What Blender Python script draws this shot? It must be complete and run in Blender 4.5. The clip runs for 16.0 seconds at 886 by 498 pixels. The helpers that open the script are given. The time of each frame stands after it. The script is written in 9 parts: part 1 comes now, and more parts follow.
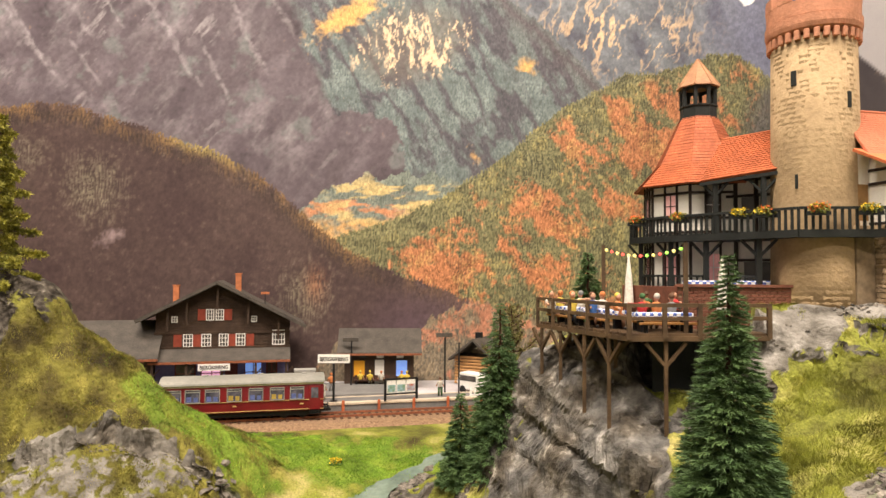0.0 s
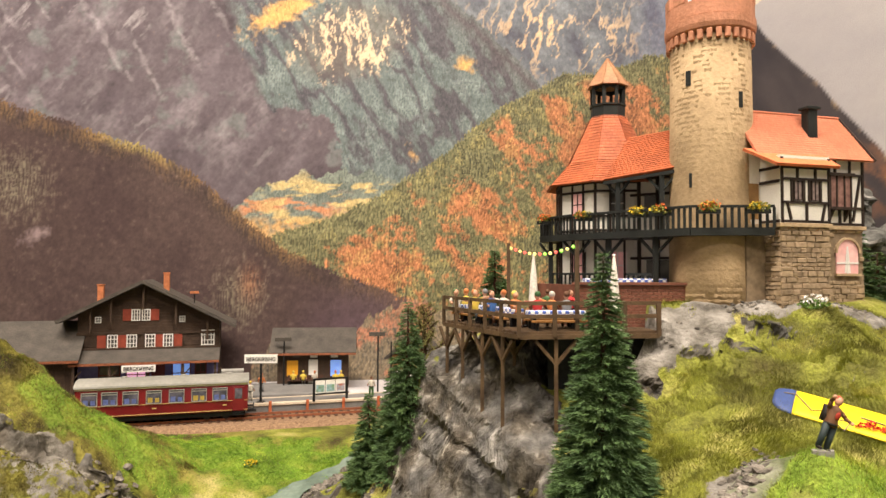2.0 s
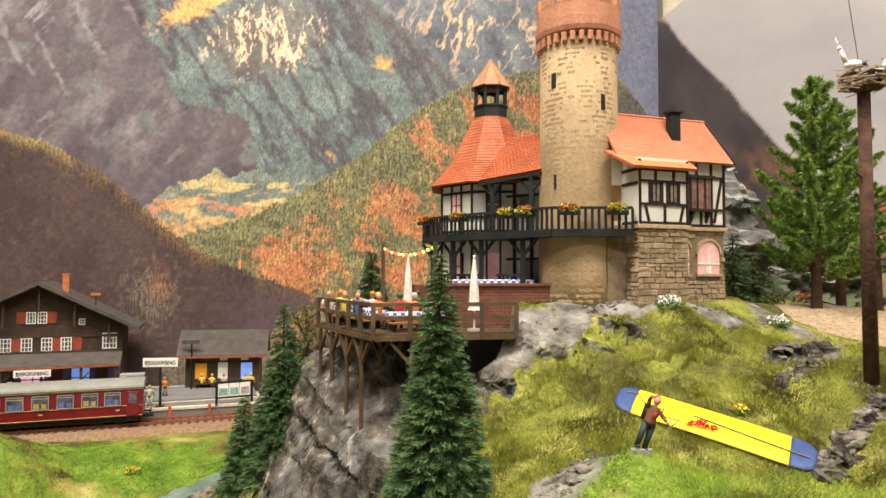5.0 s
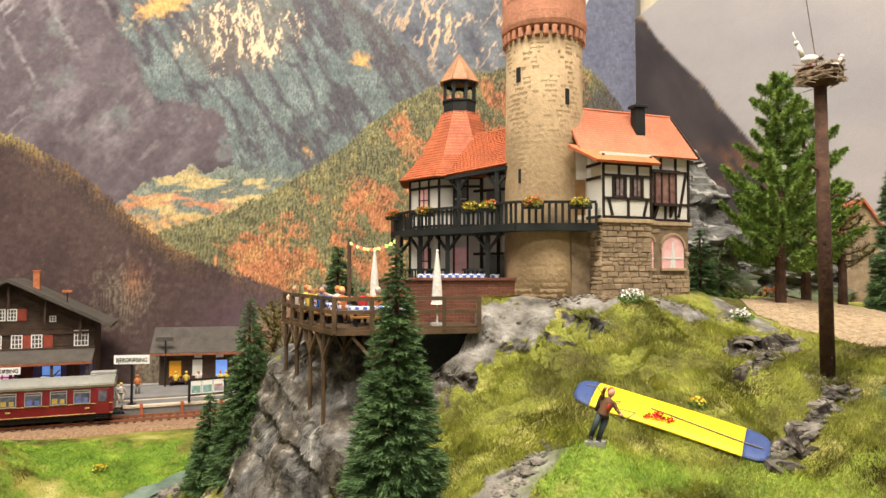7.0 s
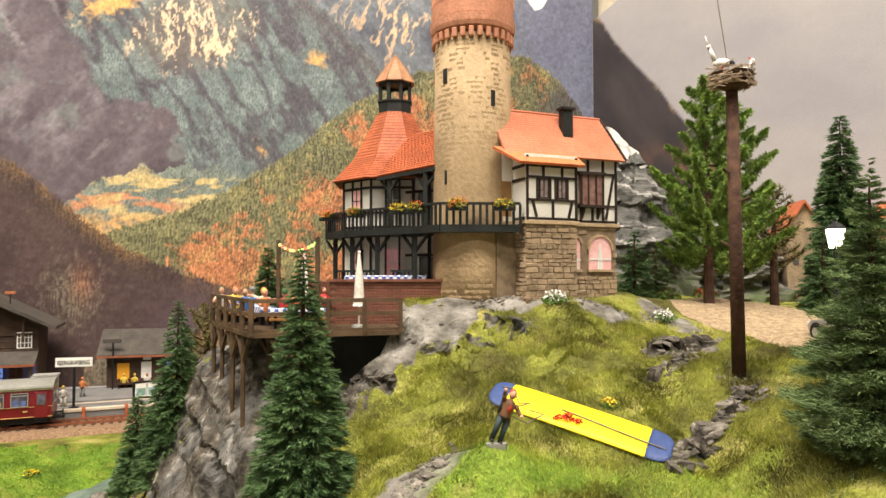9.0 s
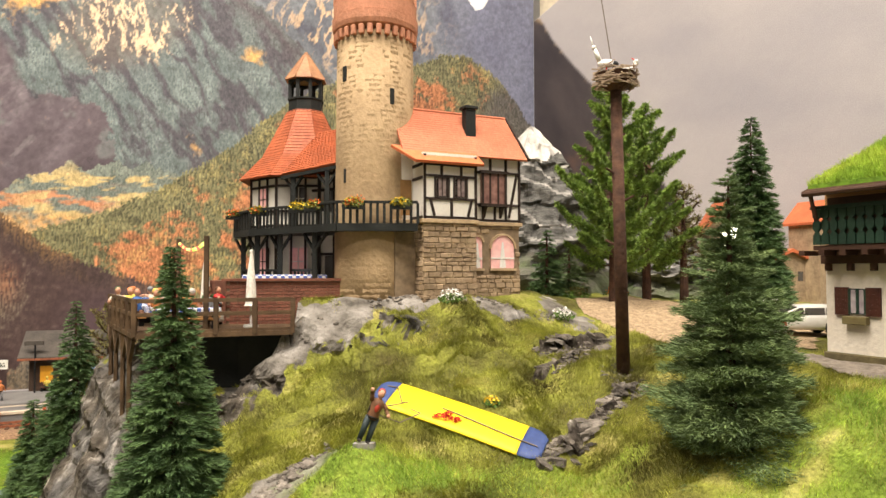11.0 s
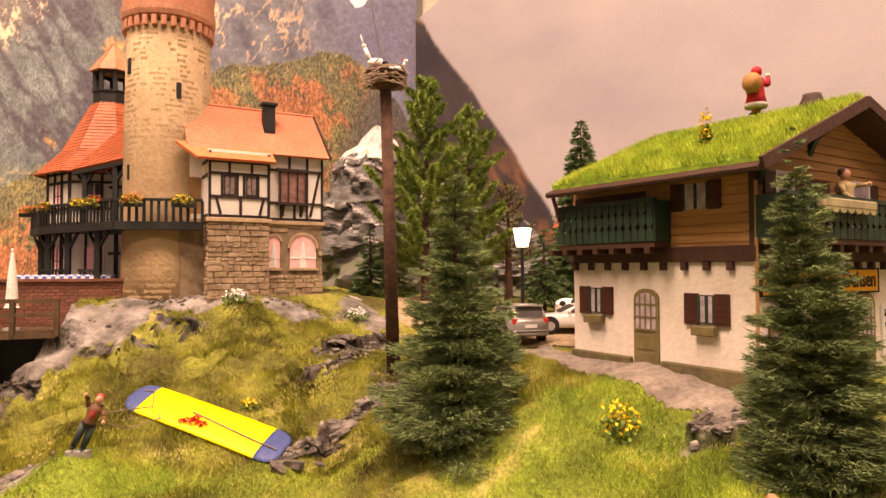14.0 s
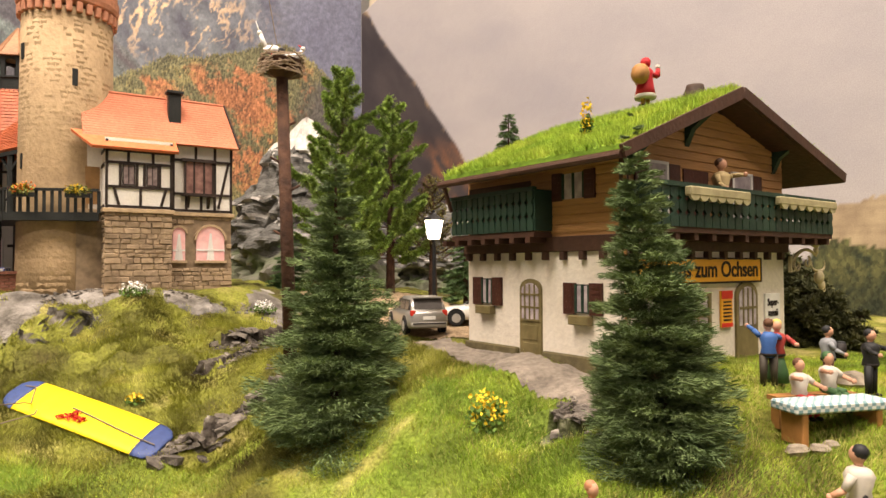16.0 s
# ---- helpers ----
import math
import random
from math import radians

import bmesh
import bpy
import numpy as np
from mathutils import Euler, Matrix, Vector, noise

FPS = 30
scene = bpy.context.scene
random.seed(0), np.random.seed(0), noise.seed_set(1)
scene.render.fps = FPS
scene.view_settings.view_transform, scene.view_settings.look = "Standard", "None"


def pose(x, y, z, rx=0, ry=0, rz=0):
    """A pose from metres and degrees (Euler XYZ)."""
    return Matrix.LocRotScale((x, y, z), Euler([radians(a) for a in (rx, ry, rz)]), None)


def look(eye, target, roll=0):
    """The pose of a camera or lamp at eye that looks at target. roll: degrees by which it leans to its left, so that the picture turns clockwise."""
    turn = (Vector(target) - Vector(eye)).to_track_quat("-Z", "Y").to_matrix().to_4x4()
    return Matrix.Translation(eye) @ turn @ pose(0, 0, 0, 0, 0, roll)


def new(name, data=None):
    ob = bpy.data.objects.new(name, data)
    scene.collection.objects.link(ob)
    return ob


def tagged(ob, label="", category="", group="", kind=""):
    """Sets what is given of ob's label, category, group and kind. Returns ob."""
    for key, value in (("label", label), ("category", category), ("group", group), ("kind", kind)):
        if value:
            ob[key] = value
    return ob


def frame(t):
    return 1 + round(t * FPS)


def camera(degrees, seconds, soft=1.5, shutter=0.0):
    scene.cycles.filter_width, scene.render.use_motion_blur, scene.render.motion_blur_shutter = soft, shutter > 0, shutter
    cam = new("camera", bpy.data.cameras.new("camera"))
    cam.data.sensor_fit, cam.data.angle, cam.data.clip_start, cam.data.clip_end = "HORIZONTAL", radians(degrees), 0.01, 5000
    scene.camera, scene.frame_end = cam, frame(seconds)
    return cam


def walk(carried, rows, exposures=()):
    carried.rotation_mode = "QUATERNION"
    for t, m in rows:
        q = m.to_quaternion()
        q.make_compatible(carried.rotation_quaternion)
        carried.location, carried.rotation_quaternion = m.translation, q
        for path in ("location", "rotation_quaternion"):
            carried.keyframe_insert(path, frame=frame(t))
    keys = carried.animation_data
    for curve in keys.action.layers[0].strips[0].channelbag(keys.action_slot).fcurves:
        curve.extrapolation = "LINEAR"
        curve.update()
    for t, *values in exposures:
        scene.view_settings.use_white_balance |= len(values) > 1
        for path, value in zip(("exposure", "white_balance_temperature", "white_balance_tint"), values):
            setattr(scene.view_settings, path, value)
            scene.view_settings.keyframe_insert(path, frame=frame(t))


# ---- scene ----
cam = camera(68.0, 16.0)
PATH = [
    (0, (0.00000, 0.00000, 0.30000), (-0.06088, 0.49595, 0.31819), 0.36),
    (0.5, (0.00922, 0.00161, 0.29946), (-0.04686, 0.49813, 0.31748), 0.34),
    (1, (0.02058, 0.00384, 0.29942), (-0.02996, 0.50097, 0.31720), 0.32),
    (1.5, (0.03051, 0.00648, 0.29963), (-0.01341, 0.50423, 0.31740), 0.28),
    (2, (0.03987, 0.00728, 0.29994), (0.00186, 0.50553, 0.31738), 0.25),
    (2.5, (0.05007, 0.00875, 0.29995), (0.01775, 0.50740, 0.31741), 0.23),
    (3, (0.06058, 0.00969, 0.29998), (0.03433, 0.50869, 0.31751), 0.22),
    (3.5, (0.07063, 0.01046, 0.30022), (0.05007, 0.50973, 0.31771), 0.19),
    (4, (0.07941, 0.01163, 0.30046), (0.06369, 0.51108, 0.31776), 0.17),
    (4.5, (0.08648, 0.01266, 0.30084), (0.07516, 0.51223, 0.31813), 0.15),
    (5, (0.09286, 0.01316, 0.30082), (0.08512, 0.51280, 0.31830), 0.13),
    (7.5, (0.10787, 0.01449, 0.29829), (0.11006, 0.51423, 0.31428), 0.05),
    (8, (0.11149, 0.01476, 0.29877), (0.11451, 0.51450, 0.31458), 0.04),
    (8.5, (0.12257, 0.01480, 0.29930), (0.13026, 0.51448, 0.31544), 0.08),
    (9, (0.13683, 0.01463, 0.29954), (0.15315, 0.51410, 0.31569), 0.02),
    (11.5, (0.18992, 0.01333, 0.29873), (0.23671, 0.51089, 0.31444), -0.05),
    (12, (0.20731, 0.01177, 0.29840), (0.26434, 0.50827, 0.31387), -0.01),
    (12.5, (0.22368, 0.00991, 0.29887), (0.29139, 0.50507, 0.31410), -0.07),
    (13, (0.23357, 0.00927, 0.29914), (0.30771, 0.50351, 0.31420), -0.11),
    (13.5, (0.24477, 0.00809, 0.29908), (0.32537, 0.50131, 0.31445), -0.12),
    (14, (0.25707, 0.00689, 0.29922), (0.34319, 0.49918, 0.31436), -0.16),
    (14.5, (0.26654, 0.00748, 0.29910), (0.35942, 0.49858, 0.31307), -0.19),
    (15, (0.27407, 0.00840, 0.29814), (0.37239, 0.49846, 0.31121), -0.24),
    (15.5, (0.28445, 0.00715, 0.29735), (0.38722, 0.49633, 0.30909), -0.29),
    (16, (0.29136, 0.00379, 0.29640), (0.39943, 0.49180, 0.30924), -0.23),
]
walk(cam, [(t, look(eye, target, roll)) for t, eye, target, roll in PATH],
     [(0, 0.0, 6480, 10), (3.0, 0.0, 6350, 8), (5.0, 0.0, 6120, 5.5), (9.0, 0.0, 6150, 6), (12.0, 0.0, 6320, 9), (13.0, 0.0, 6400, 10), (13.5, 0.0, 7650, 27), (14.0, 0.0, 8650, 40), (14.9, 0.0, 8650, 41), (15.5, 0.0, 7100, 20), (16.0, 0.0, 6650, 14)])

# ---- world, light and exposure ----
world = bpy.data.worlds.new("room_world")
scene.world = world
world.use_nodes = True
world.node_tree.nodes["Background"].inputs[0].default_value = (0.9, 0.85, 0.8, 1)
world.node_tree.nodes["Background"].inputs[1].default_value = 0.02
scene.view_settings.exposure = 0.0


LAMPS = []


def ceiling_lamp_light(x, y, z, sx, sy, watts, colour):
    data = bpy.data.lights.new("ceiling_lamp_light", "AREA")
    data.shape, data.size, data.size_y, data.energy, data.color = "RECTANGLE", sx, sy, watts, colour
    ob = new("ceiling_lamp_light", data)
    ob.location = (x, y, z)
    LAMPS.append((x, y, z, sx, sy))
    return ob


WARM = (1.0, 0.875, 0.745)
ceiling_lamp_light(-0.42, 0.02, 1.62, 1.2, 0.24, 48.0, WARM)
ceiling_lamp_light(0.60, -0.25, 1.62, 1.2, 0.24, 32.0, WARM)
ceiling_lamp_light(0.10, -1.15, 1.62, 1.5, 0.30, 21.0, WARM)

# ---- helpers of this scene: lengths in centimetres of the layout ----
U = 0.01
RNG = random.Random(7)


def V(x, y, z):
    return Vector((x, y, z))


def thing(name, at=(0, 0, 0), turn=0.0, label="", category="", group="", kind=""):
    ob = new(name)
    ob.empty_display_size = 0.01
    ob.matrix_basis = pose(at[0] * U, at[1] * U, at[2] * U, 0, 0, turn)
    return tagged(ob, label, category, group, kind)


def to_mesh(name, bm, material):
    me = bpy.data.meshes.new(name)
    bmesh.ops.scale(bm, vec=(U, U, U), verts=bm.verts)
    bmesh.ops.recalc_face_normals(bm, faces=bm.faces)
    bm.to_mesh(me)
    bm.free()
    for m in material if isinstance(material, (list, tuple)) else [material]:
        me.materials.append(m)
    return me


def part(name, bm, material, parent=None, label="", smooth=False):
    """One mesh object, under a thing or a part when parent is given; the bmesh is in centimetres of the parent's frame."""
    me = to_mesh(name, bm, material)
    if smooth:
        me.shade_smooth()
    ob = new(name, me)
    ob.parent = parent
    if label:
        ob["label"] = label
    return ob


def share(name, me, parent, at, turn=0.0, tilt=0.0):
    """Another object on a mesh that exists already."""
    ob = new(name, me)
    ob.parent = parent
    ob.matrix_basis = pose(at[0] * U, at[1] * U, at[2] * U, tilt, 0, turn)
    return ob


def sheet(name, x, y, z):
    """A grid of points as one mesh, in centimetres."""
    n, k = x.shape
    ids = np.arange(n * k, dtype=np.int32).reshape(n, k)
    f = np.stack([ids[:-1, :-1], ids[1:, :-1], ids[1:, 1:], ids[:-1, 1:]], -1).reshape(-1)
    me = bpy.data.meshes.new(name)
    me.vertices.add(n * k)
    me.vertices.foreach_set("co", (np.stack([x, y, z], -1) * U).astype(np.float32).reshape(-1))
    me.loops.add(len(f))
    me.loops.foreach_set("vertex_index", f)
    me.polygons.add(len(f) // 4)
    me.polygons.foreach_set("loop_start", np.arange(0, len(f), 4, dtype=np.int32))
    me.update(calc_edges=True)
    return me


def box(bm, x0, y0, z0, x1, y1, z1, bevel=0.0, mi=0):
    vs = [bm.verts.new(p) for p in ((x0, y0, z0), (x1, y0, z0), (x1, y1, z0), (x0, y1, z0), (x0, y0, z1), (x1, y0, z1), (x1, y1, z1), (x0, y1, z1))]
    fs = [bm.faces.new([vs[i] for i in q]) for q in ((0, 3, 2, 1), (4, 5, 6, 7), (0, 1, 5, 4), (1, 2, 6, 5), (2, 3, 7, 6), (3, 0, 4, 7))]
    for f in fs:
        f.material_index = mi
    if bevel:
        es = list({e for f in fs for e in f.edges})
        bmesh.ops.bevel(bm, geom=es, offset=bevel, segments=1, affect="EDGES", profile=0.5)
    return bm


def boxes(*rows, bevel=0.0):
    bm = bmesh.new()
    for r in rows:
        box(bm, *r, bevel=bevel)
    return bm


def prism(bm, pts, a, b, axis="y", mi=0):
    """A closed outline swept from a to b along an axis; pts are the two other coordinates in order."""
    def at(p, d):
        return {"x": (d, p[0], p[1]), "y": (p[0], d, p[1]), "z": (p[0], p[1], d)}[axis]
    lo = [bm.verts.new(at(p, a)) for p in pts]
    hi = [bm.verts.new(at(p, b)) for p in pts]
    n = len(pts)
    fs = [bm.faces.new(lo[::-1]), bm.faces.new(hi)]
    for i in range(n):
        fs.append(bm.faces.new((lo[i], lo[(i + 1) % n], hi[(i + 1) % n], hi[i])))
    for f in fs:
        f.material_index = mi
    return bm


def lathe(bm, rings, n=24, at=(0, 0), phase=0.0, caps=True, mi=0):
    """Rings of (radius, height) turned round a vertical axis."""
    loops = []
    for r, z in rings:
        loops.append([bm.verts.new((at[0] + r * math.cos(phase + 2 * math.pi * i / n), at[1] + r * math.sin(phase + 2 * math.pi * i / n), z)) for i in range(n)])
    fs = []
    for lo, hi in zip(loops, loops[1:]):
        for i in range(n):
            fs.append(bm.faces.new((lo[i], lo[(i + 1) % n], hi[(i + 1) % n], hi[i])))
    if caps:
        fs.append(bm.faces.new(loops[0][::-1]))
        fs.append(bm.faces.new(loops[-1]))
    for f in fs:
        f.material_index = mi
    return bm


def rod(bm, a, b, r0, r1=None, n=8, mi=0):
    """A round bar from a to b."""
    a, b = Vector(a), Vector(b)
    r1 = r0 if r1 is None else r1
    z = (b - a).normalized()
    x = z.orthogonal().normalized()
    y = z.cross(x)
    lo = [bm.verts.new(a + r0 * (math.cos(2 * math.pi * i / n) * x + math.sin(2 * math.pi * i / n) * y)) for i in range(n)]
    hi = [bm.verts.new(b + r1 * (math.cos(2 * math.pi * i / n) * x + math.sin(2 * math.pi * i / n) * y)) for i in range(n)]
    fs = [bm.faces.new(lo[::-1]), bm.faces.new(hi)]
    for i in range(n):
        fs.append(bm.faces.new((lo[i], lo[(i + 1) % n], hi[(i + 1) % n], hi[i])))
    for f in fs:
        f.material_index = mi
    return bm


def beam(bm, a, b, w, h, mi=0):
    """A square bar from a to b, w across and h high."""
    a, b = Vector(a), Vector(b)
    d = (b - a).normalized()
    s = d.cross(Vector((0, 0, 1)))
    s = s.normalized() if s.length > 1e-4 else Vector((1, 0, 0))
    u = s.cross(d)
    vs = [bm.verts.new(p + s * (i * w / 2) + u * (j * h / 2)) for p in (a, b) for i, j in ((-1, -1), (1, -1), (1, 1), (-1, 1))]
    for q in ((0, 3, 2, 1), (4, 5, 6, 7), (0, 1, 5, 4), (1, 2, 6, 5), (2, 3, 7, 6), (3, 0, 4, 7)):
        bm.faces.new([vs[i] for i in q]).material_index = mi
    return bm


def ball(bm, c, r, seg=10, squash=(1, 1, 1), mi=0):
    ring = []
    n, m = seg, max(4, seg // 2)
    top = bm.verts.new((c[0], c[1], c[2] + r * squash[2]))
    bot = bm.verts.new((c[0], c[1], c[2] - r * squash[2]))
    for j in range(1, m):
        th = math.pi * j / m
        ring.append([bm.verts.new((c[0] + r * squash[0] * math.sin(th) * math.cos(2 * math.pi * i / n), c[1] + r * squash[1] * math.sin(th) * math.sin(2 * math.pi * i / n), c[2] + r * squash[2] * math.cos(th))) for i in range(n)])
    fs = []
    for i in range(n):
        k = (i + 1) % n
        fs.append(bm.faces.new((top, ring[0][i], ring[0][k])))
        fs.append(bm.faces.new((bot, ring[-1][k], ring[-1][i])))
        for a, b in zip(ring, ring[1:]):
            fs.append(bm.faces.new((a[i], b[i], b[k], a[k])))
    for f in fs:
        f.material_index = mi
    return bm


# ---- materials ----
def paint(name, a, b=None, scale=60.0, rough=0.7, bump=0.0, bump_scale=400.0, metal=0.0, stretch=(1, 1, 1), fine=0.12, spec=0.3, emit=None, power=0.0, vary=0.0, coat=0.0):
    """A procedural surface: two tones mixed by a coarse noise, a finer grain, and a fine relief; scale is in cells a metre."""
    m = bpy.data.materials.new(name)
    m.use_nodes = True
    nt = m.node_tree
    N, L = nt.nodes, nt.links
    p = N["Principled BSDF"]
    p.inputs["Roughness"].default_value, p.inputs["Metallic"].default_value = rough, metal
    p.inputs["Specular IOR Level"].default_value = spec
    p.inputs["Coat Weight"].default_value = coat
    b = b or tuple(c * 0.72 for c in a)
    tc, mp = N.new("ShaderNodeTexCoord"), N.new("ShaderNodeMapping")
    mp.inputs["Scale"].default_value = stretch
    L.new(tc.outputs["Object"], mp.inputs[0])
    n1 = N.new("ShaderNodeTexNoise")
    n1.inputs["Scale"].default_value, n1.inputs["Detail"].default_value = scale, 5
    L.new(mp.outputs[0], n1.inputs["Vector"])
    r1 = N.new("ShaderNodeValToRGB")
    r1.color_ramp.elements[0].position, r1.color_ramp.elements[1].position = 0.32, 0.68
    r1.color_ramp.elements[0].color, r1.color_ramp.elements[1].color = (*b, 1), (*a, 1)
    L.new(n1.outputs["Fac"], r1.inputs[0])
    n2 = N.new("ShaderNodeTexNoise")
    n2.inputs["Scale"].default_value, n2.inputs["Detail"].default_value = bump_scale, 4
    L.new(mp.outputs[0], n2.inputs["Vector"])
    mr = N.new("ShaderNodeMapRange")
    mr.inputs[1].default_value, mr.inputs[2].default_value = 0.3, 0.7
    mr.inputs[3].default_value, mr.inputs[4].default_value = 1 - fine, 1 + fine
    L.new(n2.outputs["Fac"], mr.inputs[0])
    mul = N.new("ShaderNodeVectorMath")
    mul.operation = "SCALE"
    L.new(r1.outputs[0], mul.inputs[0])
    L.new(mr.outputs[0], mul.inputs["Scale"])
    out = mul.outputs[0]
    if vary:
        oi = N.new("ShaderNodeObjectInfo")
        mv = N.new("ShaderNodeMapRange")
        mv.inputs[3].default_value, mv.inputs[4].default_value = 1 - vary, 1 + vary
        L.new(oi.outputs["Random"], mv.inputs[0])
        mu = N.new("ShaderNodeVectorMath")
        mu.operation = "SCALE"
        L.new(out, mu.inputs[0])
        L.new(mv.outputs[0], mu.inputs["Scale"])
        out = mu.outputs[0]
    L.new(out, p.inputs["Base Color"])
    if bump:
        bp = N.new("ShaderNodeBump")
        bp.inputs["Strength"].default_value, bp.inputs["Distance"].default_value = bump, 0.001
        L.new(n2.outputs["Fac"], bp.inputs["Height"])
        L.new(bp.outputs[0], p.inputs["Normal"])
    if emit:
        p.inputs["Emission Color"].default_value = (*emit, 1)
        p.inputs["Emission Strength"].default_value = power
    return m


M = {}
M["wall_room"] = paint("room_wall_paint", (0.62, 0.60, 0.57), (0.55, 0.53, 0.50), 3, 0.8)
M["ceiling"] = paint("ceiling_paint", (0.8, 0.78, 0.74), None, 3, 0.9)
M["floor"] = paint("floor_carpet", (0.18, 0.15, 0.13), None, 20, 0.95)
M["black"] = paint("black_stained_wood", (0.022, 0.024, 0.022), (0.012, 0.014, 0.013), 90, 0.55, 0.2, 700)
M["timber"] = paint("dark_timber", (0.035, 0.022, 0.016), (0.02, 0.013, 0.01), 90, 0.6, 0.2, 700)
M["plaster"] = paint("white_plaster", (0.80, 0.77, 0.70), (0.70, 0.66, 0.58), 50, 0.85, 0.15, 900, fine=0.05)
M["tower"] = paint("ochre_render", (0.40, 0.285, 0.16), (0.30, 0.21, 0.115), 60, 0.85, 0.5, 420, fine=0.12)
M["stone"] = paint("ochre_stone", (0.40, 0.295, 0.185), (0.25, 0.18, 0.115), 120, 0.85, 0.5, 500, vary=0.16)
M["mortar"] = paint("stone_mortar", (0.26, 0.19, 0.12), None, 200, 0.9)
M["redtile"] = paint("red_roof_tile", (0.53, 0.15, 0.062), (0.39, 0.108, 0.047), 70, 0.55, 0.2, 800, fine=0.10, vary=0.08)
M["coral"] = paint("coral_roof_tile", (0.60, 0.215, 0.12), (0.50, 0.165, 0.09), 70, 0.8, 0.2, 800, fine=0.08)
M["coral_edge"] = paint("orange_roof_edge", (0.66, 0.195, 0.085), (0.56, 0.16, 0.07), 70, 0.85, spec=0.1)
M["coppertile"] = paint("brown_shingle", (0.42, 0.22, 0.11), (0.30, 0.15, 0.08), 120, 0.6, 0.3, 600)
M["battlement"] = paint("pink_sandstone", (0.55, 0.25, 0.15), (0.42, 0.19, 0.11), 120, 0.8, 0.4, 500)
M["brick"] = paint("red_brown_brick", (0.22, 0.085, 0.05), (0.13, 0.05, 0.032), 150, 0.8, 0.3, 700, vary=0.2)
M["deckwood"] = paint("brown_deck_wood", (0.120, 0.074, 0.038), (0.056, 0.034, 0.018), 90, 0.65, 0.3, 500, stretch=(1, 1, 1), vary=0.2)
M["stationwood"] = paint("station_brown_wood", (0.07, 0.042, 0.027), (0.045, 0.027, 0.018), 120, 0.7, 0.3, 600)
M["slate"] = paint("grey_brown_roofing", (0.085, 0.072, 0.06), (0.055, 0.047, 0.04), 90, 0.75, 0.3, 600)
M["trainred"] = paint("carmine_red_lacquer", (0.17, 0.010, 0.014), (0.13, 0.008, 0.012), 60, 0.35, fine=0.05, coat=0.3)
M["cream"] = paint("cream_paint", (0.68, 0.60, 0.45), None, 80, 0.6, fine=0.06)
M["innwood"] = paint("honey_brown_boarding", (0.46, 0.25, 0.095), (0.37, 0.19, 0.07), 120, 0.55, 0.25, 500, stretch=(0.3, 0.3, 4))
M["innbrown"] = paint("brown_eave_wood", (0.075, 0.035, 0.022), (0.05, 0.024, 0.015), 120, 0.6, 0.25, 500)
M["bark"] = paint("brown_bark", (0.10, 0.05, 0.03), (0.05, 0.026, 0.018), 180, 0.9, 0.8, 500)
M["fir"] = paint("dark_fir_needles", (0.115, 0.185, 0.062), (0.060, 0.110, 0.040), 120, 0.6, fine=0.3)
M["firblue"] = paint("blue_green_fir_fibre", (0.165, 0.225, 0.080), (0.088, 0.135, 0.052), 120, 0.7, fine=0.3)
M["fresh"] = paint("fresh_green_foliage", (0.25, 0.36, 0.06), (0.11, 0.18, 0.032), 120, 0.6, fine=0.3)
M["yellow"] = paint("yellow_kite_cloth", (0.85, 0.66, 0.01), (0.78, 0.58, 0.01), 40, 0.5, fine=0.04)
M["kiteblue"] = paint("navy_kite_cloth", (0.05, 0.08, 0.22), None, 60, 0.5)

# ---- the ground: a loft over cross-sections ----
SECTIONS = []


def section(x, *yz):
    SECTIONS.append((x, yz[0::2], yz[1::2]))


section(-75, 0, 12, 30, 16, 44, 27, 52, 26, 58, 18, 62, 15.8)
section(-40, 0, 12, 30, 15, 37, 22, 42.5, 31, 45, 31, 50, 24, 58, 18, 61, 15.8)
section(-34, 0, 12, 30, 14, 36, 19, 42.5, 29.3, 44.5, 29.2, 48, 22.5, 57, 16.4, 60, 15.8)
section(-31.5, 0, 11.5, 30, 13.5, 36, 18.5, 42.3, 26.3, 44, 26.0, 48, 20.5, 56, 16, 58, 15.8)
section(-28.5, 0, 11, 30, 13, 36, 18, 42.2, 24.6, 44, 24.2, 48, 20, 56, 15.8, 58, 15.7)
section(-25.5, 0, 10.5, 30, 13, 36, 17.5, 41.5, 21.9, 44.5, 21.7, 48, 19, 55, 15.7)
section(-22, 0, 10, 30, 12.5, 36, 16.5, 41, 19.2, 46, 18.6, 50, 17.2, 55, 15.6)
section(-17, 0, 9, 30, 10, 40, 12, 46.6, 14.8, 52, 15.2, 57, 15.6)
section(-10, 0, 8, 30, 9, 40, 12, 49, 14.2, 55, 15.0, 57, 15.6)
section(-4, 0, 8, 30, 9, 38, 12, 42, 15.5, 44, 16.6, 48, 15.5, 57, 15.6)
section(0, 0, 8, 28, 9, 35, 13, 38, 17, 40, 20, 41.5, 22.4, 43, 24.6, 46, 24.4, 50, 17, 57, 15.6)
section(2, 0, 8, 27, 9.5, 32, 14, 35.5, 18, 37.6, 20.6, 39.4, 22.5, 41, 23.4, 43, 25.4, 47, 25, 52, 18, 58, 15.6)
section(4, 0, 8, 26, 10, 31, 14.5, 34, 18.8, 35.4, 21.6, 37.3, 22.0, 38.8, 24, 41, 25.9, 47, 26, 52, 20, 58, 15.6)
section(8, 0, 9, 22, 14, 27, 18, 30, 19.8, 34, 21.8, 35.5, 22.3, 37.5, 24, 40, 28, 50, 28, 58, 17)
section(12, 0, 10, 22, 17, 26, 21, 28, 21.5, 33, 22.8, 34.7, 24.6, 36.5, 26.8, 38, 28.4, 52, 28.6, 62, 18)
